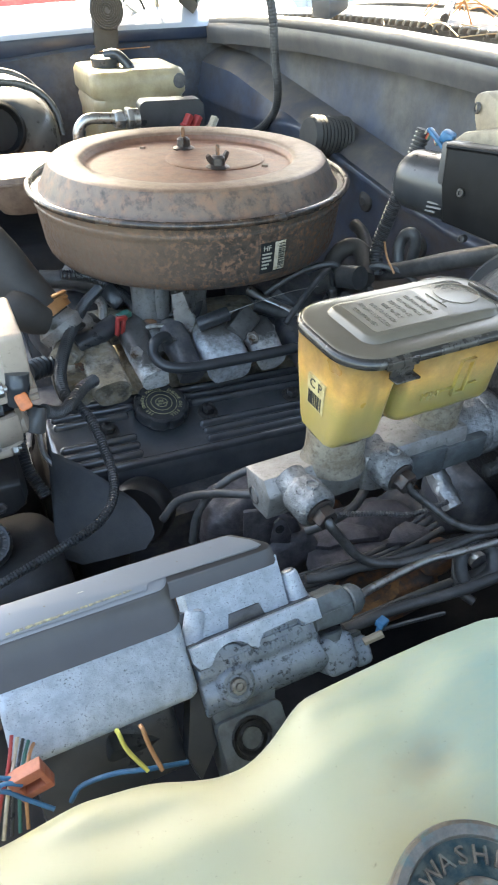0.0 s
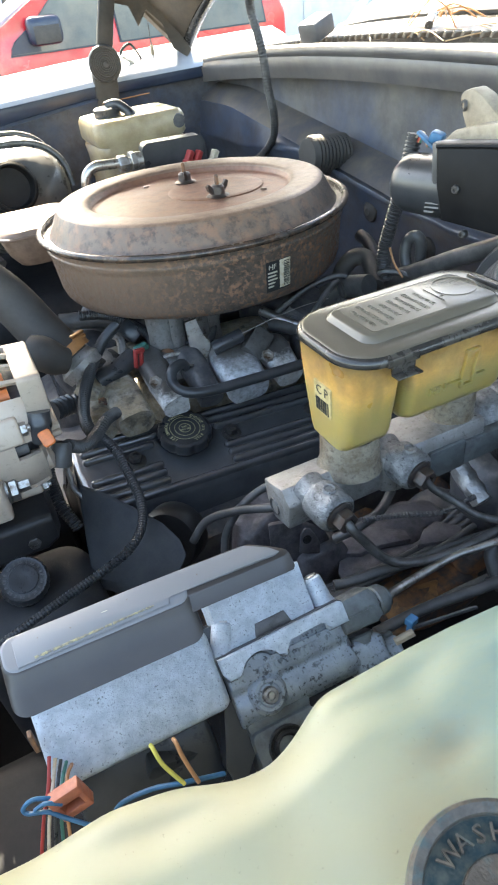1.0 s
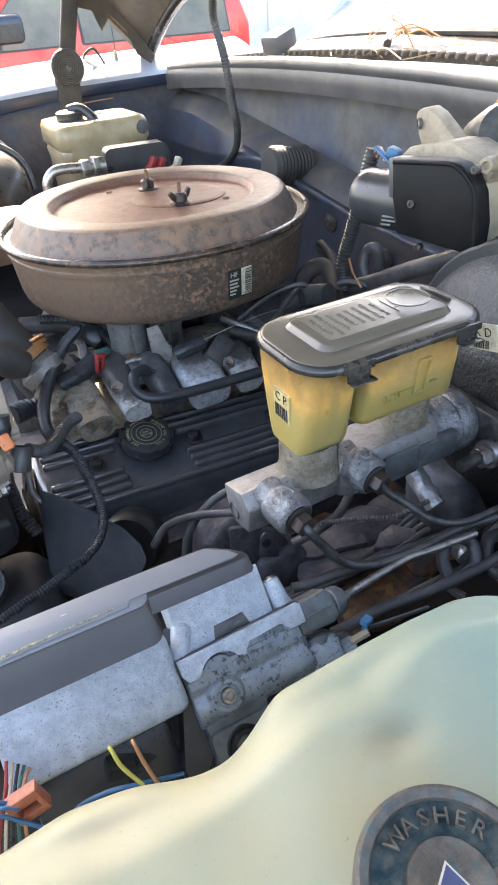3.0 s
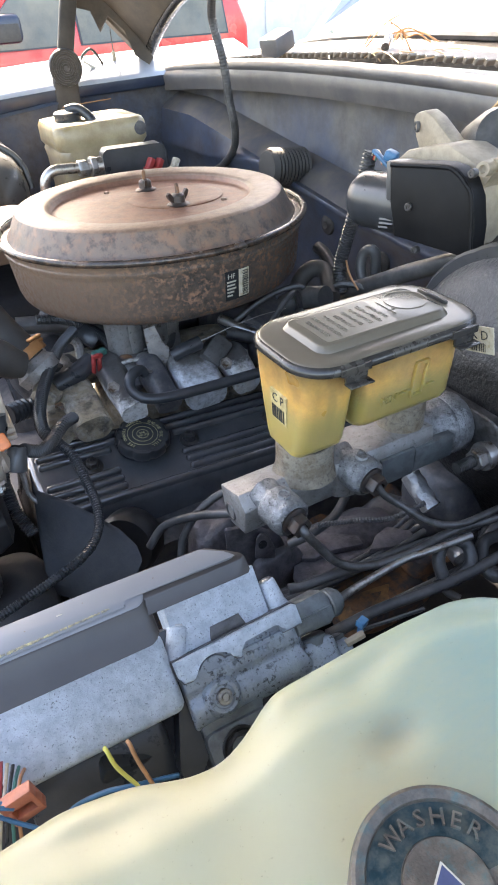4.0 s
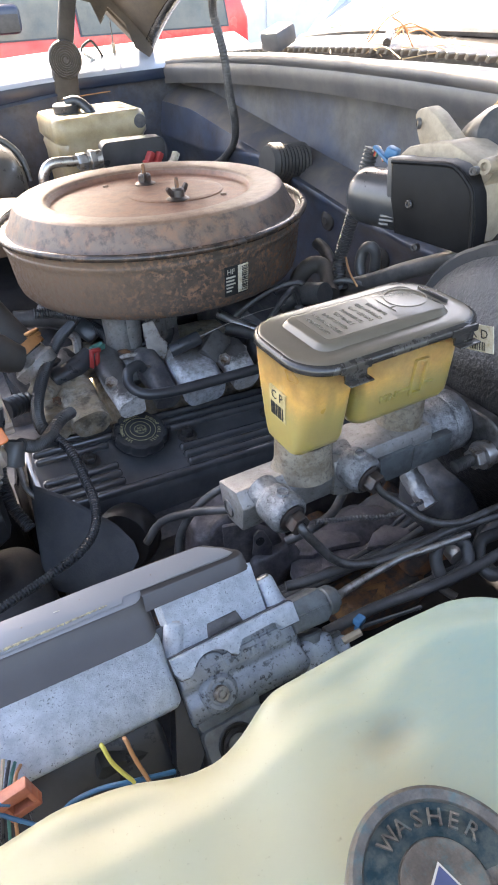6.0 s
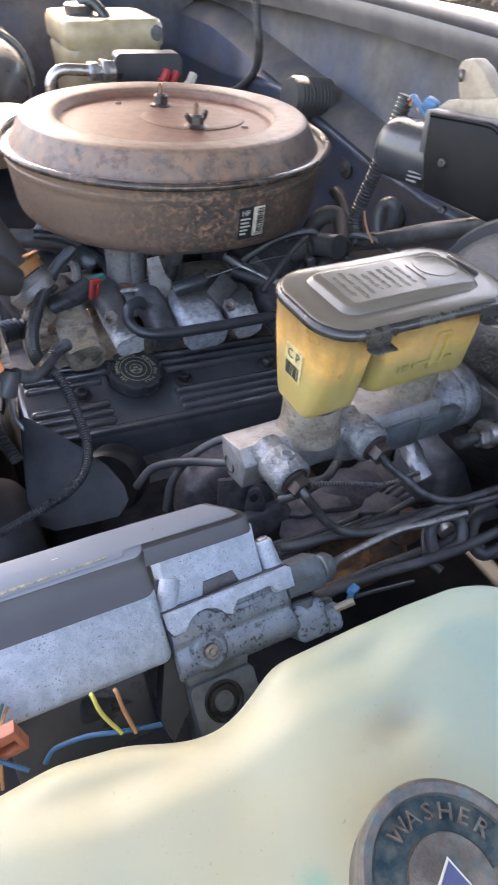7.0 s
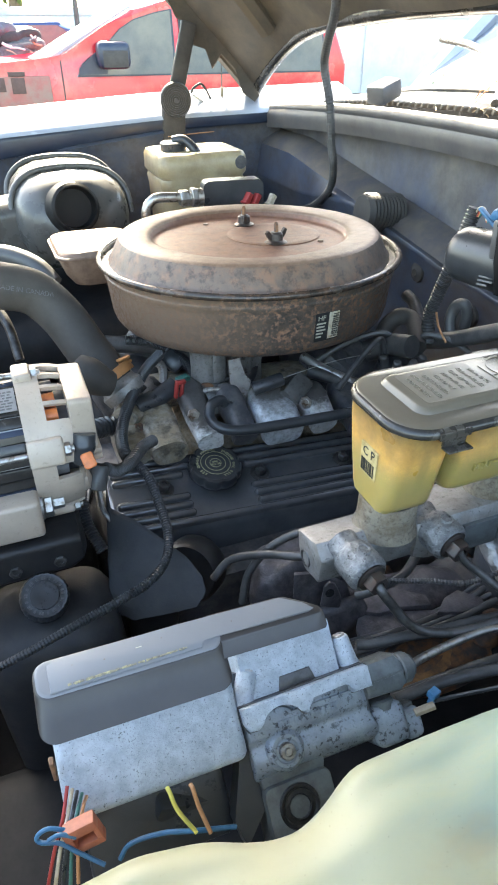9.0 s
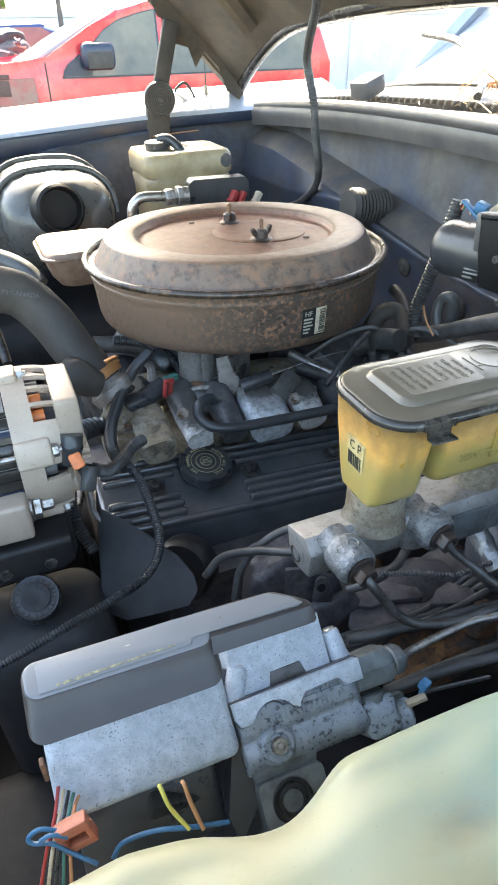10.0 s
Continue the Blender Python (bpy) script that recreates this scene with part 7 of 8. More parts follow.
lathe(bm, [(0.012, -0.012), (0.012, 0.004), (0.008, 0.006), (0.008, 0.018), (0.005, 0.019), (0, 0.019)], (-0.197, -0.074, 0.923), (0, -0.2, 1), 6)
single("brass_fitting", bm, material("brass", (0.55, 0.38, 0.16), 0.3, 0.9, 0.2, 0.006), "small brass fitting catching the sun", "fitting", (-0.197, -0.074, 0.923))

LEAF_BROWN = material("dry orange leaf", (0.42, 0.19, 0.07), 0.7, 0, 0.3, 0.01)
rnd = random.Random(31)
for k in range(9):
    p = Vector((0.5, 0.135, 1.204)) + Vector((rnd.uniform(-0.04, 0.04), rnd.uniform(-0.07, 0.07), 0.006 + 0.012 * rnd.random()))
    a = rnd.uniform(0, 6.28)
    d = Vector((math.cos(a), math.sin(a), rnd.uniform(-0.1, 0.7))) * rnd.uniform(0.012, 0.035)
    hose("dry_leaf", "curled dry orange leaf strip on the cowl grille", "leaf", [p - d, p + Vector((0, 0, 0.008)), p + d], 0.0012, LEAF_BROWN, seg=5, per=3, group="leaves on the cowl")

# ---- wiper motor module on the firewall ----
wm = thing("wiper_motor", "black wiper motor on a dirty beige bracket", "wiper motor", (0.24, -0.27, 1.0))
bm = bmesh.new()
lathe(bm, [(0, 0.052), (0.012, 0.052), (0.026, 0.047), (0.031, 0.040), (0.032, 0.03), (0.032, -0.04), (0, -0.04)], (0.215, -0.213, 1.081), (-0.12, 1, -0.06), 40)
can = part("motor_can", bm, BLACK_PLASTIC, wm, "smooth black motor can")
CM = frame_of((0.195, -0.3, 1.102), (0.25, -1, 0.12), (0.05, 0, 1))
bm = bmesh.new()
plate(bm, [(-0.041, -0.034), (0.052, -0.050), (0.054, -0.02), (0.050, 0.008), (0.042, 0.024), (0.030, 0.034), (0.016, 0.038), (-0.047, 0.040), (-0.045, 0.0)], 0.022, CM @ Matrix.Translation((0, 0, -0.012)), 0.003)
part("cover", bm, COVER_BLACK, wm, "flat black cover plate")
bm = bmesh.new()
tube(bm, [CM @ Vector(p) for p in ((-0.045, 0.037, 0.010), (0.015, 0.035, 0.010), (0.029, 0.031, 0.010), (0.040, 0.021, 0.010), (0.048, 0.006, 0.010), (0.051, -0.047, 0.010))], 0.0022, 8, 5)
part("bead", bm, COVER_BLACK, wm)
for x, y in ((-0.022, -0.003), (-0.013, -0.046), (0.047, 0.030)):
    bm = bmesh.new()
    lathe(bm, [(0.0042, -0.004), (0.0042, 0.002), (0.0034, 0.0028), (0.002, 0.0028), (0.002, 0.001), (0, 0.001)], CM @ Vector((x, y, 0.010)), CM.to_3x3().col[2], 16)
    part("screw", bm, DARK_STEEL, wm, "dull steel screw")
bm = bmesh.new()
block(bm, (-0.058, -0.01, -0.012), (-0.032, 0.03, 0.008), 0.003, 2, CM @ Matrix.Translation((0, 0.01, -0.006)))
part("connector", bm, FADED, wm)
bm = bmesh.new()
block(bm, (-0.009, -0.007, -0.005), (0.006, 0.007, 0.006), 0.003, 2, pose(*(0.198, -0.228, 1.135), 20, 0, 30))
block(bm, (-0.004, -0.018, -0.002), (0.003, 0.022, 0.002), 0.0015, 2, pose(*(0.198, -0.22, 1.127), 30, 0, 10))
part("lock", bm, BLUE, wm, "bright blue plastic lock")
bm = bmesh.new()
poly_plate(bm, [(0.225, -0.198, 1.119), (0.225, -0.219, 1.136), (0.225, -0.251, 1.145), (0.225, -0.281, 1.15), (0.225, -0.299, 1.145), (0.225, -0.321, 1.138), (0.225, -0.332, 1.13), (0.225, -0.338, 1.09), (0.225, -0.338, 1.061), (0.225, -0.328, 1.056), (0.225, -0.311, 1.079), (0.225, -0.273, 1.106)], (0.05, 0, 0))
bevelled(bm, 0.004, 2)
part("bracket", bm, BEIGE, wm, "dirty beige moulded bracket", 30)
bm = bmesh.new()
poly_plate(bm, [(0.245, -0.203, 1.163), (0.245, -0.207, 1.169), (0.245, -0.22, 1.173), (0.245, -0.234, 1.168), (0.245, -0.267, 1.147), (0.245, -0.267, 1.136), (0.245, -0.219, 1.13), (0.245, -0.21, 1.145)], (0.02, 0, 0))
bevelled(bm, 0.003, 2)
arm = part("upper_arm", bm, BEIGE, wm)
bm = bmesh.new()
lathe(bm, [(0.006, 0), (0.0055, 0.003), (0.0035, 0.003), (0.0033, 0.0005), (0, 0.0005)], (0.246, -0.212, 1.156), (-1, 0.4, 0), 16)
part("bush", bm, DARK_IRON, arm, "small dark bush")
for x, y, z in ((0.050, 0.032, -0.008),):
    bm = bmesh.new()
    lathe(bm, [(0.0075, -0.02), (0.007, 0.006), (0.004, 0.006), (0.003, 0.002), (0, 0.002)], CM @ Vector((x, y, z)), CM.to_3x3().col[2], 16)
    part("boss", bm, BEIGE, wm)
bm = bmesh.new()
poly_plate(bm, [(0.225, -0.321, 1.135), (0.225, -0.334, 1.143), (0.225, -0.353, 1.151), (0.225, -0.356, 1.14), (0.225, -0.344, 1.134), (0.225, -0.333, 1.117)], (0.03, 0, 0))
part("side_arm", bm, BEIGE, wm)
bm = bmesh.new()
for k in range(3):
    block(bm, (-0.011, -0.0008 - 0.0042 * k, 0.0), ((0.012, 0.008, 0.002)[k], 0.0012 - 0.0042 * k, 0.0008), 0, 1, frame_of(Vector((0.188, -0.241, 1.073)), (0.2, -1, 0.1), (0.3, 0, 1)))
part("print", bm, FAINT_INK, can, "pale printed lines")
bm = bmesh.new()
lathe(bm, [(0.03, -0.03), (0.034, -0.02), (0.034, 0.02), (0.03, 0.03), (0, 0.03)], (0.3, -0.271, 1.137), (-0.3, -0.6, 0.3), 28)
single("duct_boot", bm, RUBBER, "black rubber duct boot on the firewall", "boot", (0.3, -0.271, 1.137))
hose("straw", "dry orange straw hanging over the seal", "straw", [(0.33, -0.253, 1.183), (0.325, -0.24, 1.166), (0.32, -0.229, 1.151), (0.318, -0.224, 1.142)], 0.0022, STRAW, seg=6)
hose("wire_conduit", "black corrugated conduit down the firewall", "wire conduit",
     [(0.235, -0.147, 1.123), (0.23, -0.145, 1.099), (0.225, -0.138, 1.061), (0.22, -0.126, 1.012), (0.215, -0.121, 0.977), (0.21, -0.134, 0.946)], 0.0085, RUBBER, 0.0008, 0.0045, 10, group=G)
for k, (m, dx) in enumerate(((PAPER, 0), (RED, 5), (BROWN, 9), (GREEN, 3))):
    hose("wire", "thin coloured wire at the wiper motor plug", "wire", [(0.233, -0.15, 1.115), (0.23, -0.159, 1.126), (0.225, -0.175, 1.128), (0.22, -0.186, 1.118)] if k == 0 else
         [Vector((0.231, -0.155, 1.116)) + Vector((0, -0.002 * k, 0)), Vector((0.228, -0.165, 1.125)) + Vector((0, -0.002 * k, 0.002)), Vector((0.22, -0.186, 1.117)) + Vector((0, -0.001 * k, 0))], 0.0012, m, seg=6, group="motor wires")
hose("heater_hose", "grey bent hose loop at the firewall", "hose", [(0.24, -0.147, 0.948), (0.24, -0.134, 0.972), (0.245, -0.133, 0.992), (0.25, -0.143, 0.999), (0.255, -0.147, 0.987), (0.26, -0.14, 0.953)], 0.0075, FADED)
hose("heater_hose", "dark hose behind the conduit", "hose", [(0.25, -0.016, 0.969), (0.25, -0.038, 0.963), (0.24, -0.072, 0.945), (0.23, -0.09, 0.918)], 0.009, RUBBER)
hose("vacuum_line", "thick dark pipe along the firewall", "hose", [(0.22, -0.031, 0.9), (0.23, -0.153, 0.956), (0.24, -0.227, 0.996), (0.25, -0.287, 1.026), (0.26, -0.35, 1.063)], 0.011, RUBBER)
hose("heater_hose", "dusty bent heater hose behind the air cleaner", "hose", [(0.16, -0.092, 0.928), (0.18, -0.076, 0.951), (0.2, -0.078, 0.965), (0.21, -0.097, 0.962), (0.19, -0.139, 0.945)], 0.012, HOSE_BROWN, seg=14)
hose("heater_hose", "dark thick hose end behind the air cleaner", "hose", [(0.14, -0.094, 0.929), (0.16, -0.114, 0.944), (0.17, -0.153, 0.956)], 0.015, RUBBER, seg=14)
dist = thing("distributor", "dark distributor cap behind the air cleaner", "distributor", (0.17, -0.134, 0.924))
bm = bmesh.new()
lathe(bm, [(0.034, -0.06), (0.034, -0.01), (0.030, 0.0), (0.016, 0.006), (0, 0.006)], (0.17, -0.134, 0.924), (0, 0, 1), 24)
part("cap", bm, BLACK_PLASTIC, dist)
for k in range(8):
    a = 2 * math.pi * k / 8
    q = Vector((0.17, -0.134, 0.924)) + Vector((0.024 * math.cos(a), 0.024 * math.sin(a), 0.0))
    bm = bmesh.new()
    lathe(bm, [(0.006, -0.005), (0.006, 0.014), (0.004, 0.016), (0, 0.016)], q, (0.3 * math.cos(a), 0.3 * math.sin(a), 1), 10)
    tower = part("tower", bm, RUBBER, dist, "rubber boot tower")
for k, d in enumerate(((-0.05, -0.02, -0.02), (-0.06, 0.03, -0.03), (0.05, -0.06, -0.05))):
    q = Vector((0.17, -0.134, 0.924)) + Vector((0.02 * (k - 1), 0.01, 0.014))
    hose("plug_wire", "black spark plug wire from the distributor", "plug wire", [q, q + Vector((d[0] * 0.3, d[1] * 0.3, 0.025)), q + Vector((d[0], d[1], 0.01)), q + Vector((d[0] * 1.8, d[1] * 1.8, d[2]))], 0.004, RUBBER, seg=8, group="plug wires")
hose("thin_wire", "thin pinkish wire by the conduit", "wire", [(0.22, -0.126, 0.99), (0.215, -0.144, 0.973), (0.21, -0.169, 0.962)], 0.0015, BROWN, seg=6)

# ---- brake lines ----
L = "brake lines"
hose("brake_line", "dark steel brake line from the front port", "brake line", [PORTS[0], (-0.0985, -0.512, 0.964), (-0.091, -0.5165, 0.952), (-0.082, -0.523, 0.939), (-0.07, -0.53, 0.931), (-0.047, -0.539, 0.93), (-0.017, -0.542, 0.93), (0.016, -0.543, 0.932), (0.057, -0.552, 0.935), (0.10, -0.56, 0.935)], 0.0036, DARK_STEEL, group=L)
hose("brake_line", "dark steel brake line from the rear port", "brake line", [PORTS[1], (-0.021, -0.506, 0.961), (-0.009, -0.517, 0.951), (0.003, -0.534, 0.943), (0.024, -0.546, 0.94), (0.057, -0.55, 0.942), (0.10, -0.555, 0.942)], 0.0030, DARK_STEEL, group=L)
hose("brake_line", "pale worn brake line to the control unit", "brake line", [(-0.106, -0.560, 0.944), (-0.090, -0.5525, 0.936), (-0.062, -0.547, 0.931), (-0.031, -0.545, 0.93), (-0.011, -0.548, 0.93), (0.03, -0.553, 0.93)], 0.0030, STEEL, group=L)
hose("brake_line", "dark dirty line behind the control unit", "brake line", [(-0.115, -0.512, 0.915), (-0.101, -0.516, 0.915), (-0.074, -0.519, 0.915), (-0.055, -0.523, 0.915), (-0.013, -0.527, 0.915), (0.04, -0.535, 0.915)], 0.0040, RUBBER, group=L)
hose("brake_line", "thick dark line low beside the control unit", "brake line", [(-0.111, -0.559, 0.91), (-0.066, -0.56, 0.91), (-0.022, -0.566, 0.91), (0.016, -0.569, 0.91), (0.06, -0.568, 0.91)], 0.0042, RUBBER, group=L)
hose("brake_line", "looped dark brake line near the booster", "brake line", [(0, -0.563, 0.9), (0.002, -0.549, 0.915), (0.015, -0.543, 0.925), (0.028, -0.552, 0.92), (0.023, -0.563, 0.91), (0.006, -0.565, 0.905), (-0.009, -0.56, 0.9)], 0.0052, RUBBER, group=L)
hose("brake_line", "second dark loop near the booster", "brake line", [(0.08, -0.546, 0.9), (0.051, -0.551, 0.91), (0.037, -0.563, 0.905), (0.038, -0.576, 0.9), (0.058, -0.578, 0.9)], 0.0052, RUBBER, group=L)
hose("vacuum_hose", "grey black hose behind the master cylinder nose", "hose", [(-0.17, -0.336, 0.837), (-0.153, -0.34, 0.86), (-0.13, -0.363, 0.88), (-0.109, -0.389, 0.894), (-0.091, -0.407, 0.9)], 0.0042, RUBBER)
hose("vacuum_hose", "grey black hose curving up under the reservoir", "hose", [(-0.149, -0.361, 0.819), (-0.14, -0.355, 0.849), (-0.122, -0.357, 0.876), (-0.099, -0.365, 0.896), (-0.07, -0.382, 0.91), (-0.04, -0.394, 0.913)], 0.0040, RUBBER)
hose("vacuum_hose", "dark hose under the master cylinder", "hose", [(0.01, -0.418, 0.88), (-0.016, -0.435, 0.88), (-0.046, -0.442, 0.88), (-0.066, -0.435, 0.87)], 0.0045, RUBBER)
bm = bmesh.new()
tube(bm, [(0.068, -0.443, 0.9), (0.068, -0.458, 0.89), (0.069, -0.475, 0.88)], 0.0095, 10, 6)
for v in bm.verts:
    v.co += Vector((noise.noise(v.co * 160), noise.noise(v.co * 170 + Vector((9, 0, 0))), 0)) * 0.002
single("foil_sleeve", bm, FOIL, "crumpled silver foil heat sleeve", "heat sleeve", (0.068, -0.458, 0.89))
bm = bmesh.new()
tube(bm, [(0.068, -0.5, 0.86), (0.063, -0.526, 0.86)], 0.010, 10, 4)
single("foil_sleeve", bm, FOIL, "lower crumpled foil heat sleeve", "heat sleeve", (0.067, -0.512, 0.86))

# dark castings low beside the engine
for k, (p, s, m, n) in enumerate((
        ((-0.082, -0.344, 0.813), (0.05, 0.03, 0.045), PURPLE_CAST, "purplish dirty casting"), ((-0.076, -0.418, 0.829), (0.03, 0.02, 0.03), PURPLE_CAST, "purplish dirty bracket"),
        ((0.021, -0.408, 0.799), (0.06, 0.03, 0.03), PURPLE_CAST, "dirty steering gear casting"), ((0.089, -0.404, 0.777), (0.05, 0.04, 0.03), DARK_IRON, "dark dirty casting"),
        ((0.035, -0.453, 0.752), (0.06, 0.03, 0.025), RUST_IRON, "rusty steel crossmember"), ((0.003, -0.371, 0.73), (0.06, 0.05, 0.02), DARK_IRON, "dark dirty steering box"),
        ((0.138, -0.431, 0.842), (0.05, 0.04, 0.04), DARK_IRON, "dark oily casting"), ((0.069, -0.476, 0.812), (0.02, 0.015, 0.015), RUST_IRON, "rusty bracket end"))):
    bm = bmesh.new()
    lump(bm, p, s, 40 + k, 0.3, None, 4)
    single("casting", bm, m, n + " low in the bay", "casting", p)
# pressed plates round the steering gear
bm = bmesh.new()
poly_plate(bm, [(-0.1251, -0.4250, 0.9094), (-0.0996, -0.4250, 0.9016), (-0.0699, -0.4250, 0.8754), (-0.0637, -0.4250, 0.8567), (-0.0573, -0.4250, 0.8332), (-0.0556, -0.4250, 0.7850), (-0.1129, -0.4250, 0.8204), (-0.1248, -0.4250, 0.8749)], (0.002, 0.004, 0))
bevelled(bm, 0.0012, 2)
single("steering_bracket", bm, PURPLE_CAST, "purplish grey dirty pressed bracket under the brake cylinder", "bracket", (-0.125, -0.425, 0.909))
bm = bmesh.new()
poly_plate(bm, [(-0.0486, -0.4140, 0.8450), (-0.0263, -0.4088, 0.8450), (0.0117, -0.4393, 0.8450), (0.0093, -0.4518, 0.8450), (-0.0192, -0.4434, 0.8450), (-0.0422, -0.4426, 0.8450), (-0.0540, -0.4354, 0.8450)], (0, 0, -0.006))
bevelled(bm, 0.0012, 2)
single("gear_plate", bm, PURPLE_CAST, "grey dusty plate beside the steering gear", "bracket", (-0.049, -0.414, 0.845))
bm = bmesh.new()
poly_plate(bm, [(-0.0592, -0.4334, 0.8400), (-0.0196, -0.4443, 0.8400), (0.0197, -0.4571, 0.8400), (0.0514, -0.4626, 0.8400), (0.0534, -0.4731, 0.8400), (0.0078, -0.4721, 0.8400), (-0.0290, -0.4667, 0.8400), (-0.0710, -0.4617, 0.8400), (-0.0692, -0.4465, 0.8400)], (0, 0, -0.006))
bevelled(bm, 0.0012, 2)
single("gear_plate", bm, PURPLE_CAST, "grey dirty sheet above the frame rail", "bracket", (-0.059, -0.433, 0.840))
bm = bmesh.new()
poly_plate(bm, [(0.0228, -0.4520, 0.8500), (0.0401, -0.4484, 0.8500), (0.0553, -0.4650, 0.8500), (0.0534, -0.4755, 0.8500), (0.0270, -0.4729, 0.8500), (0.0059, -0.4645, 0.8500)], (0, 0, -0.006))
bevelled(bm, 0.0012, 2)
single("gear_plate", bm, PURPLE_CAST, "purplish crumpled shield beside the steering gear", "bracket", (0.023, -0.452, 0.850))
ear = thing("bracket_ear", "dirty steel bracket ear with a hole", "bracket", (-0.092, -0.432, 0.882))
bm = bmesh.new()
poly_plate(bm, [(-0.1006, -0.4320, 0.8678), (-0.0981, -0.4320, 0.8906), (-0.0935, -0.4320, 0.8943), (-0.0877, -0.4320, 0.8905), (-0.0833, -0.4320, 0.8809), (-0.0790, -0.4320, 0.8692), (-0.0792, -0.4320, 0.8559)], (0.001, 0.003, 0))
bevelled(bm, 0.0008, 2)
part("ear", bm, PURPLE_CAST, ear)
bm = bmesh.new()
lathe(bm, [(0.0042, -0.001), (0.0042, 0.0012), (0.0030, 0.0014), (0.0028, 0.0004), (0, 0.0004)], (-0.0925, -0.4320, 0.8821), (-0.1, -1, 0.2), 20)
part("hole", bm, BAY_DARK, ear, "dark bolt hole")
hose("braided_cable", "dark braided cable under the master cylinder", "cable", [(-0.045, -0.449, 0.895), (-0.007, -0.458, 0.889), (0.021, -0.472, 0.889), (0.058, -0.475, 0.892)], 0.0024, DARK_IRON, 0.0003, 0.003, 8)
for k in range(4):
    hose("low_hose", "dark dirty hose low in the bay", "hose", [Vector((-0.119, -0.481, 0.861)) + Vector((0.003 * k, 0.008 * k, -0.006 * k)), Vector((-0.048, -0.481, 0.853)) + Vector((0, 0.008 * k, -0.005 * k)), Vector((0.02, -0.477, 0.848)) + Vector((0, 0.008 * k, -0.004 * k)), Vector((0.067, -0.472, 0.849)) + Vector((0, 0.008 * k, 0))], (0.0030, 0.0024, 0.0032, 0.002)[k], (RUBBER, DARK_IRON, RUBBER, DARK_IRON)[k], group="low hoses")

# plugs and wires round the brake unit
cn = thing("connector", "rust orange wire connector under the control box", "connector", (-0.324, -0.59, 0.957))
bm = bmesh.new()
cm = frame_of((-0.323, -0.59, 0.957), (1, -0.05, 0.3), (0, 0.25, 1))
for lo, hi in (((-0.014, -0.013, -0.006), (0.014, -0.006, 0.006)), ((-0.014, 0.003, -0.006), (0.014, 0.013, 0.006)), ((-0.014, -0.007, -0.006), (-0.008, 0.004, 0.006)), ((0.009, -0.007, -0.006), (0.014, 0.004, 0.006)), ((-0.012, -0.010, -0.010), (0.012, 0.010, -0.003))):
    block(bm, [c * 0.62 for c in lo], [c * 0.62 for c in hi], 0.0008, 2, cm)
part("shell", bm, ORANGE, cn)
W = "wires by the control box"
hose("wire", "bright blue looped wire", "wire", [(-0.316, -0.605, 0.949), (-0.328, -0.596, 0.954), (-0.335, -0.591, 0.958), (-0.344, -0.587, 0.958), (-0.345, -0.585, 0.961), (-0.339, -0.585, 0.964), (-0.33, -0.588, 0.961)], 0.0012, BLUE, seg=8, group=W)
hose("wire", "second bright blue wire", "wire", [(-0.34, -0.589, 0.961), (-0.334, -0.59, 0.964), (-0.327, -0.592, 0.96)], 0.0012, BLUE, seg=8, group=W)
hose("wire", "blue wire running behind the bottle", "wire", [(-0.309, -0.596, 0.929), (-0.302, -0.594, 0.936), (-0.285, -0.597, 0.94), (-0.268, -0.603, 0.941), (-0.246, -0.605, 0.932)], 0.0014, BLUE, seg=8, group=W)
hose("wire", "yellow wire from the hydraulic unit", "wire", [(-0.2775, -0.584, 0.9575), (-0.277, -0.587, 0.958), (-0.275, -0.594, 0.951), (-0.268, -0.604, 0.941)], 0.0012, YELLOW, seg=8, group=W)
hose("wire", "brown wire from the hydraulic unit", "wire", [(-0.2655, -0.588, 0.9595), (-0.265, -0.591, 0.96), (-0.264, -0.597, 0.952), (-0.261, -0.607, 0.941)], 0.0012, BROWN, seg=8, group=W)
for k, (m, n) in enumerate(((RED, "red"), (PAPER, "white"), (BLACK_PLASTIC, "black"), (GREEN, "green"), (BROWN, "brown"))):
    hose("wire", n + " wire dropping from the control box", "wire", [Vector((-0.327, -0.568, 0.966)) + Vector((0.002 * k, 0, -0.004 * k)), Vector((-0.332, -0.579, 0.958)) + Vector((0.0025 * k, 0, 0)), Vector((-0.339, -0.589, 0.949)) + Vector((0.003 * k, 0, 0)), Vector((-0.347, -0.602, 0.935)) + Vector((0.004 * k, 0, 0))], 0.0010, m, seg=8, group=W)
bm = bmesh.new()
block(bm, (-0.018, -0.012, -0.025), (0.02, 0.012, 0.02), 0.004, 2, pose(*(-0.272, -0.564, 0.895), 0, 20, 0))
single("solenoid", bm, BLACK_PLASTIC, "black solenoid block under the control box", "solenoid", (-0.272, -0.564, 0.895))
bm = bmesh.new()
block(bm, (-0.001, -0.003, -0.009), (0.0015, 0.002, 0.007), 0.0005, 1, pose(*(-0.3325, -0.558, 0.971), 0, 0, 0))
single("paper_label", bm, RUST_IRON, "worn orange label on the control box side", "label", (-0.33, -0.556, 0.973))
bm = bmesh.new()
block(bm, (-0.0040, -0.003, -0.002), (0.004, 0.003, 0.0028), 0.0008, 2, pose(*(-0.099, -0.58, 0.939), 0, 10, 20))
block(bm, (-0.002, -0.002, -0.009), (0.003, 0.002, -0.002), 0.001, 2, pose(*(-0.099, -0.58, 0.939), 0, 10, 20))
single("wire_plug", bm, BLUE, "blue wire plug beside the brake unit", "wire plug", (-0.12, -0.598, 0.975))
bm = bmesh.new()
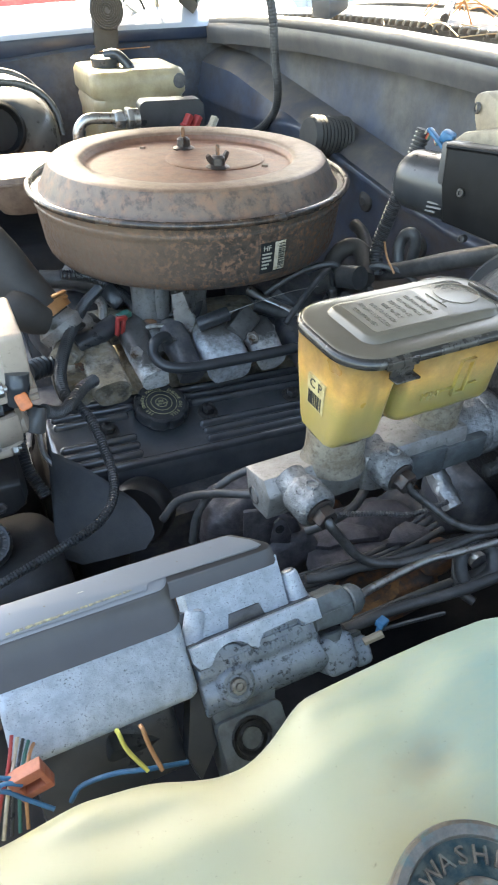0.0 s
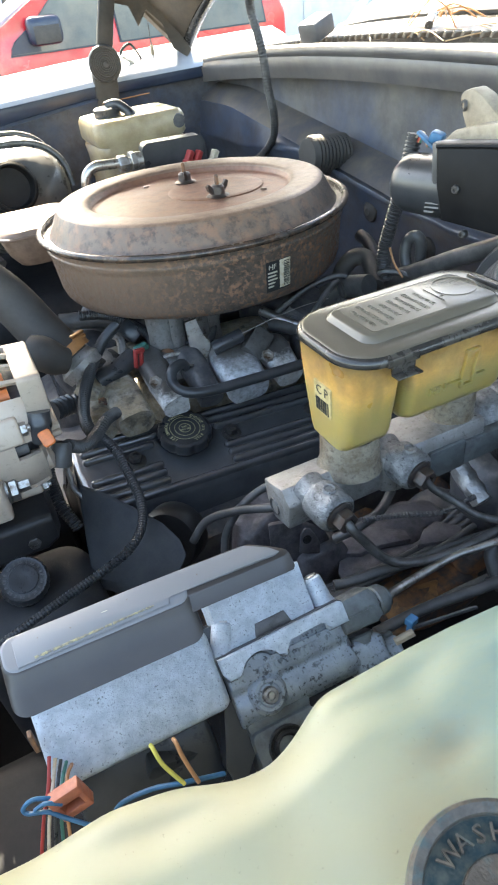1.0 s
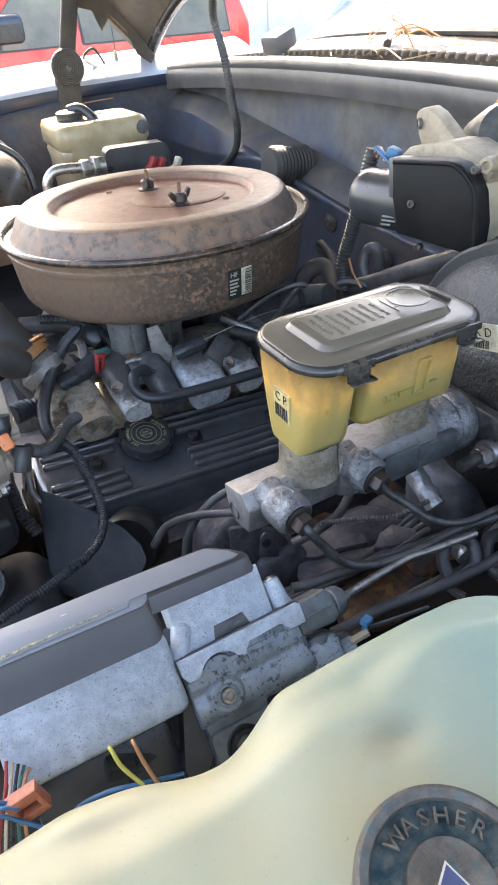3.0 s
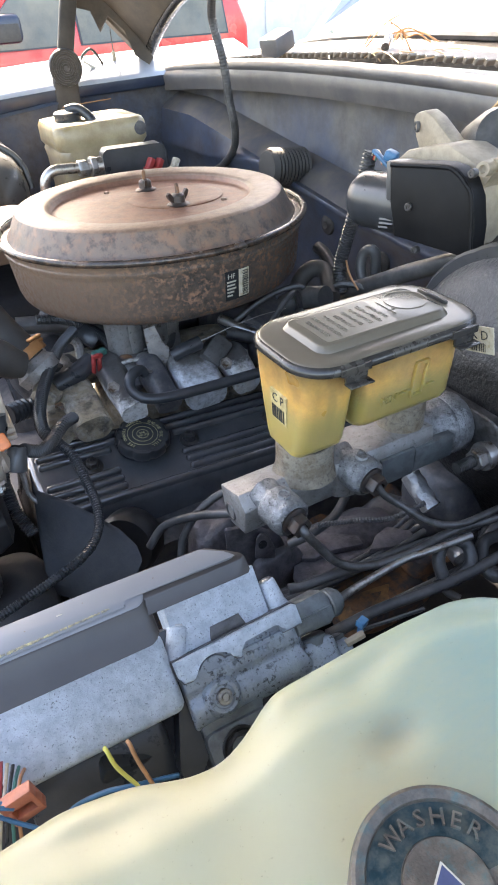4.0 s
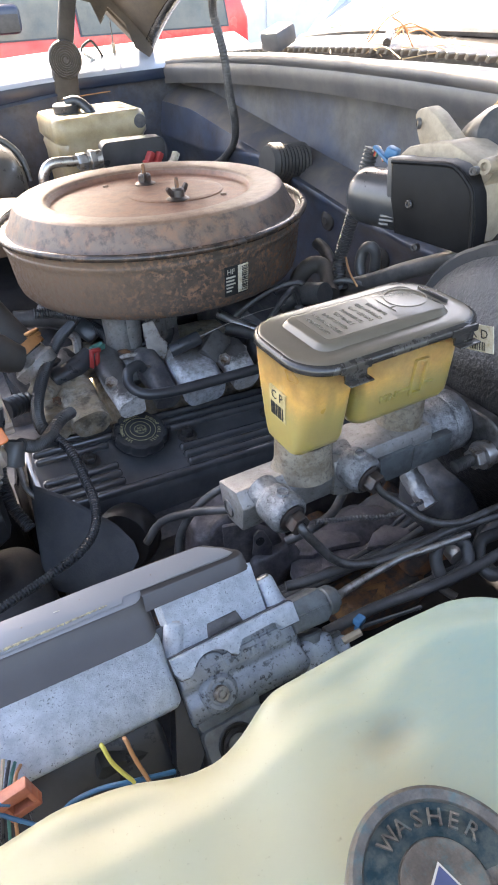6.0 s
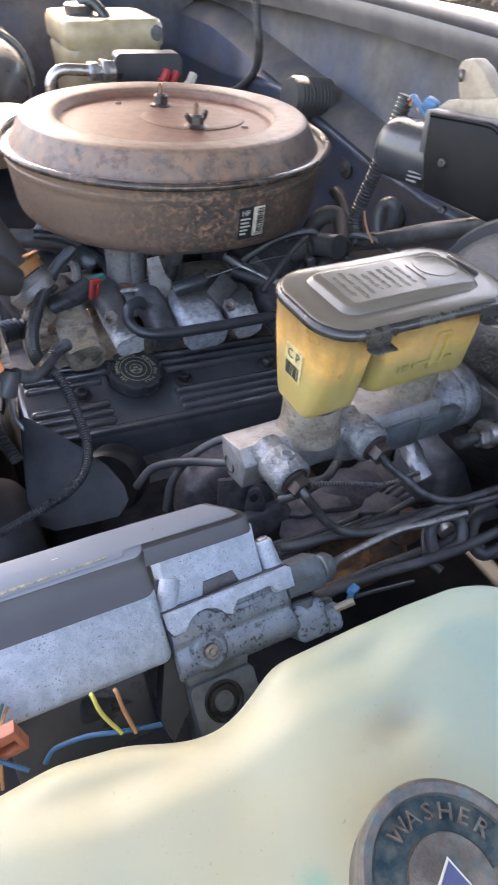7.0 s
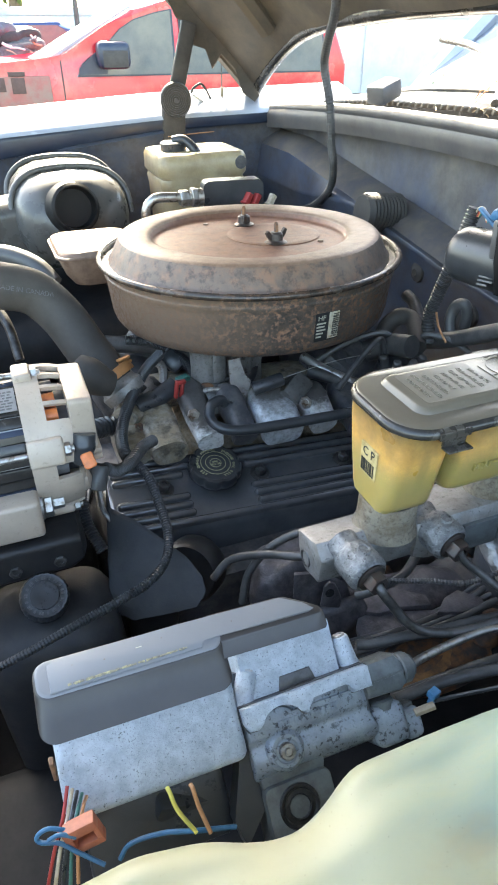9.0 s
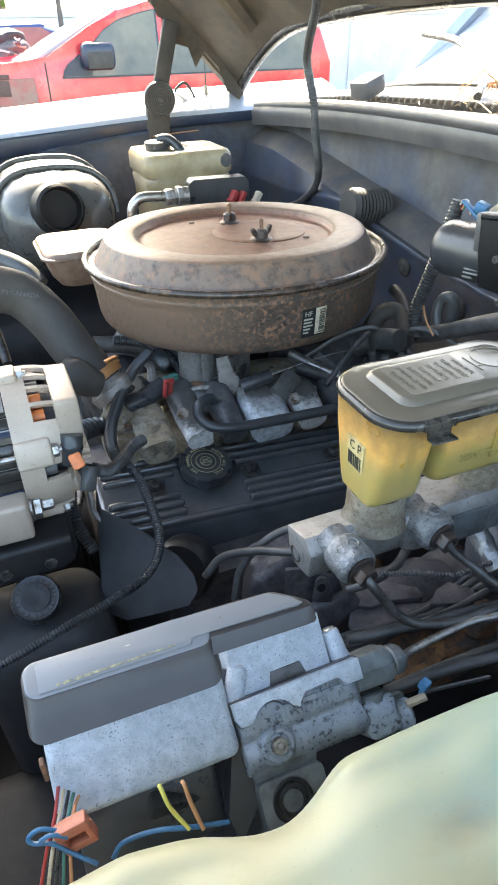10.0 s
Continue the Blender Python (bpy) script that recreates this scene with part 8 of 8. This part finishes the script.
tube(bm, [(-0.113, -0.582, 0.929), (-0.106, -0.583, 0.931), (-0.1, -0.584, 0.933)], 0.0028, 8, 4)
single("wire_plug", bm, BEIGE, "beige wire plug beside the brake unit", "wire plug", (-0.127, -0.599, 0.969))
hose("wire", "thin dark wires to the blue plug", "wire", [(-0.099, -0.583, 0.936), (-0.079, -0.582, 0.929), (-0.047, -0.585, 0.925)], 0.0015, BLACK_PLASTIC, seg=6)

TAN_RUST = material("orange brown rusty sheet", (0.36, 0.17, 0.065), 0.7, 0, 0.3, 0.02, 0.4, 0.002, (0.12, 0.075, 0.05), 0.45, 0.02, 0.3)
bm = bmesh.new()
poly_plate(bm, [(-0.028, -0.464, 0.77), (0.005, -0.458, 0.78), (0.039, -0.463, 0.779), (0.03, -0.476, 0.774), (0, -0.487, 0.776), (-0.029, -0.478, 0.769)], (0.004, 0.006, -0.004))
bevelled(bm, 0.002, 2)
single("frame_bracket", bm, TAN_RUST, "orange brown rusty bracket below the brake lines", "bracket", (-0.003, -0.469, 0.779))
bm = bmesh.new()
poly_plate(bm, [(0.083, -0.463, 0.806), (0.093, -0.465, 0.809), (0.103, -0.478, 0.801), (0.097, -0.487, 0.803), (0.083, -0.482, 0.8)], (0.004, 0.006, -0.004))
bevelled(bm, 0.002, 2)
single("frame_bracket", bm, TAN_RUST, "small orange brown bracket behind the hose loop", "bracket", (0.086, -0.477, 0.808))
hose("brake_hose", "black rubber brake hose looping beside the booster", "brake hose", [(0.039, -0.549, 0.844), (0.034, -0.536, 0.847), (0.037, -0.523, 0.857), (0.047, -0.513, 0.867), (0.062, -0.509, 0.872), (0.083, -0.511, 0.874), (0.122, -0.516, 0.884)], 0.0040, RUBBER, group=L)
hose("brake_hose", "black rubber brake hose dropping under the bottle", "brake hose", [(0.101, -0.512, 0.876), (0.083, -0.525, 0.866), (0.062, -0.53, 0.855), (0.035, -0.527, 0.85), (0.001, -0.522, 0.844), (-0.047, -0.52, 0.841), (-0.077, -0.52, 0.84)], 0.0042, RUBBER, group=L)
hose("brake_hose", "second black brake hose loop near the booster", "brake hose", [(0.108, -0.531, 0.892), (0.088, -0.528, 0.882), (0.077, -0.536, 0.866), (0.078, -0.55, 0.858), (0.087, -0.561, 0.859)], 0.0042, RUBBER, group=L)

# ---- yard behind the truck ----
van = thing("minivan", "red minivan parked across the yard", "minivan", (2.2, 7.5, 0.0))
VY = 6.7
bm = bmesh.new()
side = [(-1.15, 0.30), (-1.2, 0.70), (-1.0, 0.97), (-0.5, 1.03), (0.02, 1.045), (0.42, 1.015), (0.66, 1.11), (1.11, 1.36), (1.39, 1.50), (1.85, 1.60), (2.3, 1.65), (3.6, 1.63), (3.9, 1.0), (3.9, 0.35)]
a = [bm.verts.new((x, VY, z)) for x, z in side]
b = [bm.verts.new((x, VY + 1.75, z)) for x, z in side]
bm.faces.new(a)
bm.faces.new(b[::-1])
for k in range(len(side)):
    j = (k + 1) % len(side)
    bm.faces.new((a[k], a[j], b[j], b[k]))
bmesh.ops.bevel(bm, geom=list(bm.edges), offset=0.06, segments=3, profile=0.5, affect="EDGES")
part("body", bm, RED_PAINT, van)
DARK_GLASS = material("car window with pale reflections", (0.095, 0.115, 0.12), 0.10, 0, 0.3, 0.35, 0, 0.01, (0.19, 0.185, 0.165), 0.42, 0.4, 0.6, 0.16)
for pts in ([(0.80, 0.93), (0.86, 1.04), (1.15, 1.23), (1.25, 1.32), (1.40, 1.40), (1.61, 1.455), (1.78, 1.485), (1.80, 0.93)], [(1.92, 0.93), (1.88, 1.49), (2.6, 1.52), (2.6, 0.93)], [(2.7, 0.93), (2.7, 1.52), (3.5, 1.49), (3.6, 0.93)]):
    mid = Vector((sum(p[0] for p in pts) / len(pts), sum(p[1] for p in pts) / len(pts)))
    bm = bmesh.new()
    plate(bm, [mid + (Vector(p) - mid) * 1.05 for p in pts], 0.012, Matrix.Translation((0, VY - 0.004, 0)) @ pose(0, 0, 0, 90, 0, 0))
    window = part("window", bm, NAVY, van, "window with dark trim")
    bm = bmesh.new()
    plate(bm, pts, 0.012, Matrix.Translation((0, VY - 0.010, 0)) @ pose(0, 0, 0, 90, 0, 0))
    part("pane", bm, DARK_GLASS, window)
bm = bmesh.new()
plate(bm, [(-0.78, 0), (0.78, 0), (0.70, 1.08), (-0.70, 1.08)], 0.03, frame_of((0.45, VY + 0.87, 1.045), (0, 1, 0), (0.90, 0, 0.45)))
part("windshield", bm, material("pale sky lit windshield", (0.34, 0.40, 0.43), 0.08, 0, 0.2, 0.3, 0, 0.01, (0.22, 0.27, 0.29), 0.42, 0.5, 0.6), van)
bm = bmesh.new()
block(bm, (-0.165, -0.2, -0.115), (0.165, 0.0, 0.125), 0.06, 3, pose(1.14, VY - 0.02, 1.10))
mirror = part("mirror", bm, NAVY, van, "dark blue side mirror")
# brown plate paints the reflection seen in the mirror
bm = bmesh.new()
block(bm, (-0.12, -0.205, -0.10), (0.13, -0.198, 0.045), 0.003, 2, pose(1.14, VY - 0.02, 1.10))
part("mirror_face", bm, HOSE_BROWN, mirror, "mirror face painted with a brown reflection")
bm = bmesh.new()
plate(bm, [(0.79, 0.935), (0.80, 0.99), (0.90, 1.07), (1.13, 1.22), (1.08, 0.935)], 0.016, Matrix.Translation((0, VY - 0.016, 0)) @ pose(0, 0, 0, 90, 0, 0))
part("mirror_base", bm, NAVY, van, "dark corner panel behind the mirror")
for x in (-0.35, 2.95):
    bm = bmesh.new()
    lathe(bm, [(0.18, -0.02), (0.30, -0.01), (0.33, 0.03), (0.33, 0.18)], (x, VY - 0.01, 0.33), (0, 1, 0), 32)
    part("wheel", bm, RUBBER, van, "black tyre")
for x in (0.62, 1.8):
    bm = bmesh.new()
    block(bm, (x, VY - 0.004, 0.45), (x + 0.012, VY + 0.01, 1.06), 0.003)
    part("door_seam", bm, INK, van)
bm = bmesh.new()
block(bm, (-1.1, VY - 0.012, 0.52), (0.50, VY + 0.01, 0.93), 0.008)
inner = part("inner_fender", bm, material("faded pinkish primer", (0.33, 0.11, 0.09), 0.7, 0, 0.2, 0.1, 0.1, 0.01, (0.27, 0.17, 0.135), 0.45, 0.15, 0.3), van, "pinkish exposed inner fender")
for x, z, w, h in ((-0.06, 0.80, 0.12, 0.12), (0.12, 0.78, 0.13, 0.14), (0.10, 0.93, 0.16, 0.04), (-0.4, 0.74, 0.16, 0.14)):
    bm = bmesh.new()
    block(bm, (x, VY - 0.02, z), (x + w, VY - 0.006, z + h), 0.004)
    part("opening", bm, material("dark primer opening", (0.10, 0.06, 0.05), 0.8, 0, 0.3, 0.05), inner, "dark opening")
rnd = random.Random(21)
heap = thing("scrap_heap", "heap of torn dark scrap parts behind the minivan", "scrap heap", (0.0, 9.6, 0.0))
for k in range(46):
    bm = bmesh.new()
    x, z = rnd.uniform(-3.2, 0.75), rnd.uniform(0.3, 1.5)
    sz = [rnd.uniform(0.05, 0.28) for _ in range(3)]
    block(bm, [-c for c in sz], sz, 0.02, 1, pose(x, 9.6 + rnd.uniform(-0.4, 0.4), z * (1 - 0.25 * max(0, x)), rnd.uniform(0, 90), rnd.uniform(0, 90), rnd.uniform(0, 90)))
    for v in bm.verts:
        v.co += Vector((noise.noise(v.co * 4), 0, noise.noise(v.co * 4 + Vector((7, 0, 0))))) * 0.08
    part("scrap", bm, rnd.choice((DARK_IRON, RUST_IRON, FADED, DARK_IRON, NAVY, BEIGE)), heap)
for k, (p, q, m) in enumerate((((0.30, 9.6, 1.20), (0.42, 0.30, 0.20), SOOT), ((0.00, 9.5, 1.30), (0.40, 0.3, 0.17), BLUE_PAINT), ((0.55, 9.4, 1.08), (0.26, 0.2, 0.16), DARK_IRON), ((0.25, 9.3, 1.02), (0.40, 0.2, 0.14), DARK_IRON), ((-0.5, 9.5, 1.2), (0.5, 0.3, 0.3), BLUE_PAINT))):
    bm = bmesh.new()
    lump(bm, p, q, 80 + k, 0.45, None, 4)
    part("crushed_panel", bm, m, heap, "crumpled dark blue panel")
for k in range(22):
    p = Vector((rnd.uniform(-0.2, 0.8), 9.1 + rnd.uniform(-0.1, 0.2), rnd.uniform(0.92, 1.30)))
    d = Vector((rnd.uniform(-1, 1), 0, rnd.uniform(-0.6, 0.9))) * rnd.uniform(0.05, 0.16)
    bm = bmesh.new()
    tube(bm, [p - d, p + Vector((0, 0, rnd.uniform(-0.03, 0.05))), p + d], rnd.uniform(0.008, 0.022), 6, 3)
    part("torn_strip", bm, rnd.choice((DARK_IRON, BEIGE, WALL_WHITE, BAY_DARK, RUST_IRON)), heap, "torn strip of trim")


def wreck(x, y, paint, label, turn):
    w = thing("wrecked_car", label, "wrecked car", (x, y, 0))
    bm = bmesh.new()
    pts = [(-2.1, 0.35), (-2.15, 0.7), (-1.2, 0.98), (-0.5, 1.42), (0.7, 1.45), (1.3, 1.12), (2.1, 1.02), (2.15, 0.4)]
    a = [bm.verts.new((q, -0.85, z)) for q, z in pts]
    b = [bm.verts.new((q, 0.85, z)) for q, z in pts]
    bm.faces.new(a)
    bm.faces.new(b[::-1])
    for k in range(len(pts)):
        j = (k + 1) % len(pts)
        bm.faces.new((a[k], a[j], b[j], b[k]))
    bmesh.ops.bevel(bm, geom=list(bm.edges), offset=0.07, segments=3, profile=0.5, affect="EDGES")
    turned(bm, bm.verts, pose(x, y, 0, 0, 0, turn))
    part("body", bm, paint, w)
    for pts in ([(-1.0, 1.04), (-0.48, 1.36), (0.05, 1.39), (0.05, 1.06)], [(0.12, 1.06), (0.12, 1.39), (0.65, 1.39), (1.12, 1.12)]):
        bm = bmesh.new()
        plate(bm, pts, 0.012, pose(x, y, 0, 0, 0, turn) @ Matrix.Translation((0, -0.852, 0)) @ pose(0, 0, 0, 90, 0, 0))
        part("window", bm, DARK_GLASS, w)
    for q in (-1.3, 1.35):
        bm = bmesh.new()
        lathe(bm, [(0.15, -0.02), (0.28, -0.01), (0.31, 0.03), (0.31, 0.2)], pose(x, y, 0, 0, 0, turn) @ Vector((q, -0.86, 0.31)), pose(0, 0, 0, 0, 0, turn).to_3x3() @ Vector((0, 1, 0)), 28)
        part("wheel", bm, RUBBER, w, "black tyre")
    return w


BLUE_CAR = material("blue car paint", (0.02, 0.055, 0.16), 0.5, 0, 0.1, 0.5, 0.02, 0.01)
wreck(0.50, 12.0, BLUE_CAR, "dark blue wrecked car by the wall", 4)
wreck(-2.6, 10.2, material("grey car paint", (0.25, 0.26, 0.28), 0.3, 0.2, 0.1, 0.5, 0.02, 0.01, coat=0.4), "grey wrecked car with open front", -8)

wall = thing("boundary_wall", "long weathered white wall behind the yard", "wall", (0, 15.1, 0), kind="structure")
bm = bmesh.new()
block(bm, (-60, 15.0, 0), (60, 15.2, 1.58), 0.01)
part("face", bm, WALL_WHITE, wall)
bm = bmesh.new()
block(bm, (-60, 14.97, 1.58), (60, 15.23, 1.72), 0.01)
part("coping", bm, WALL_WHITE, wall)
for k in range(24):
    bm = bmesh.new()
    block(bm, (-36 + 3 * k, 14.95, 0), (-35.8 + 3 * k, 15.0, 1.58), 0.01)
    part("pilaster", bm, WALL_WHITE, wall)
bm = bmesh.new()
lathe(bm, [(0.05, 0), (0.045, 5), (0, 5)], (1.9, 13.6, 0), (0, 0, 1), 12)
single("pole", bm, DARK_STEEL, "thin dark pole before the wall", "pole", (1.9, 13.6, 0))


def tree(x, y, h, seed):
    rnd = random.Random(seed)
    t = thing("tree", "leafy green tree behind the wall", "tree", (x, y, 0), "trees behind the wall")
    bm = bmesh.new()
    tube(bm, [(x, y, 0), (x + 0.1, y, h * 0.3), (x, y + 0.1, h * 0.55), (x + 0.15, y, h * 0.8)], lambda q: 0.2 * (1 - q) + 0.04, 8, 4)
    for k in range(7):
        a = rnd.uniform(0, 6.28)
        z = h * rnd.uniform(0.3, 0.6)
        tube(bm, [(x, y, z), (x + 0.8 * math.cos(a), y + 0.8 * math.sin(a), z + 0.8), (x + 1.6 * math.cos(a), y + 1.6 * math.sin(a), z + 1.9)], lambda q: 0.08 * (1 - q) + 0.015, 6, 3)
    part("trunk", bm, material("bark", (0.12, 0.09, 0.06), 0.9, 0, 0.3, 0.1, 0.5, 0.02) if "bark" not in bpy.data.materials else bpy.data.materials["bark"], t)
    verts, faces = [], []
    for k in range(2200):
        a, u = rnd.uniform(0, 6.28), rnd.uniform(-1, 1)
        r = rnd.random() ** 0.45
        c = Vector((x, y, h * 0.68)) + Vector((math.cos(a) * math.sqrt(1 - u * u) * 2.3, math.sin(a) * math.sqrt(1 - u * u) * 2.3, u * h * 0.4)) * r
        if noise.noise(c * 0.9) < -0.12:
            continue
        m = Euler((rnd.uniform(0, 6), rnd.uniform(0, 6), rnd.uniform(0, 6))).to_matrix()
        s = rnd.uniform(0.09, 0.17)
        n = len(verts)
        verts += [c + m @ Vector(q) * s for q in ((-1, 0, 0), (0, -0.5, 0.1), (1, 0, 0), (0, 0.5, 0.1))]
        faces.append((n, n + 1, n + 2, n + 3))
    me = bpy.data.meshes.new("crown")
    me.from_pydata([tuple(Vector(v) - t.location) for v in verts], [], faces)
    me.materials.append(LEAF)
    ob = new("crown", me)
    ob.parent = t


LEAF = material("green leaves", (0.07, 0.12, 0.03), 0.6, 0, 0.4, 0.3, 0)
for k, (x, y, h) in enumerate(((-8, 19, 6.5), (-3.5, 20, 7.5), (1.2, 19.5, 6.8), (5.5, 21, 8), (10, 20, 7), (16, 22, 8.5), (-14, 21, 7.5))):
    tree(x, y, h, k)
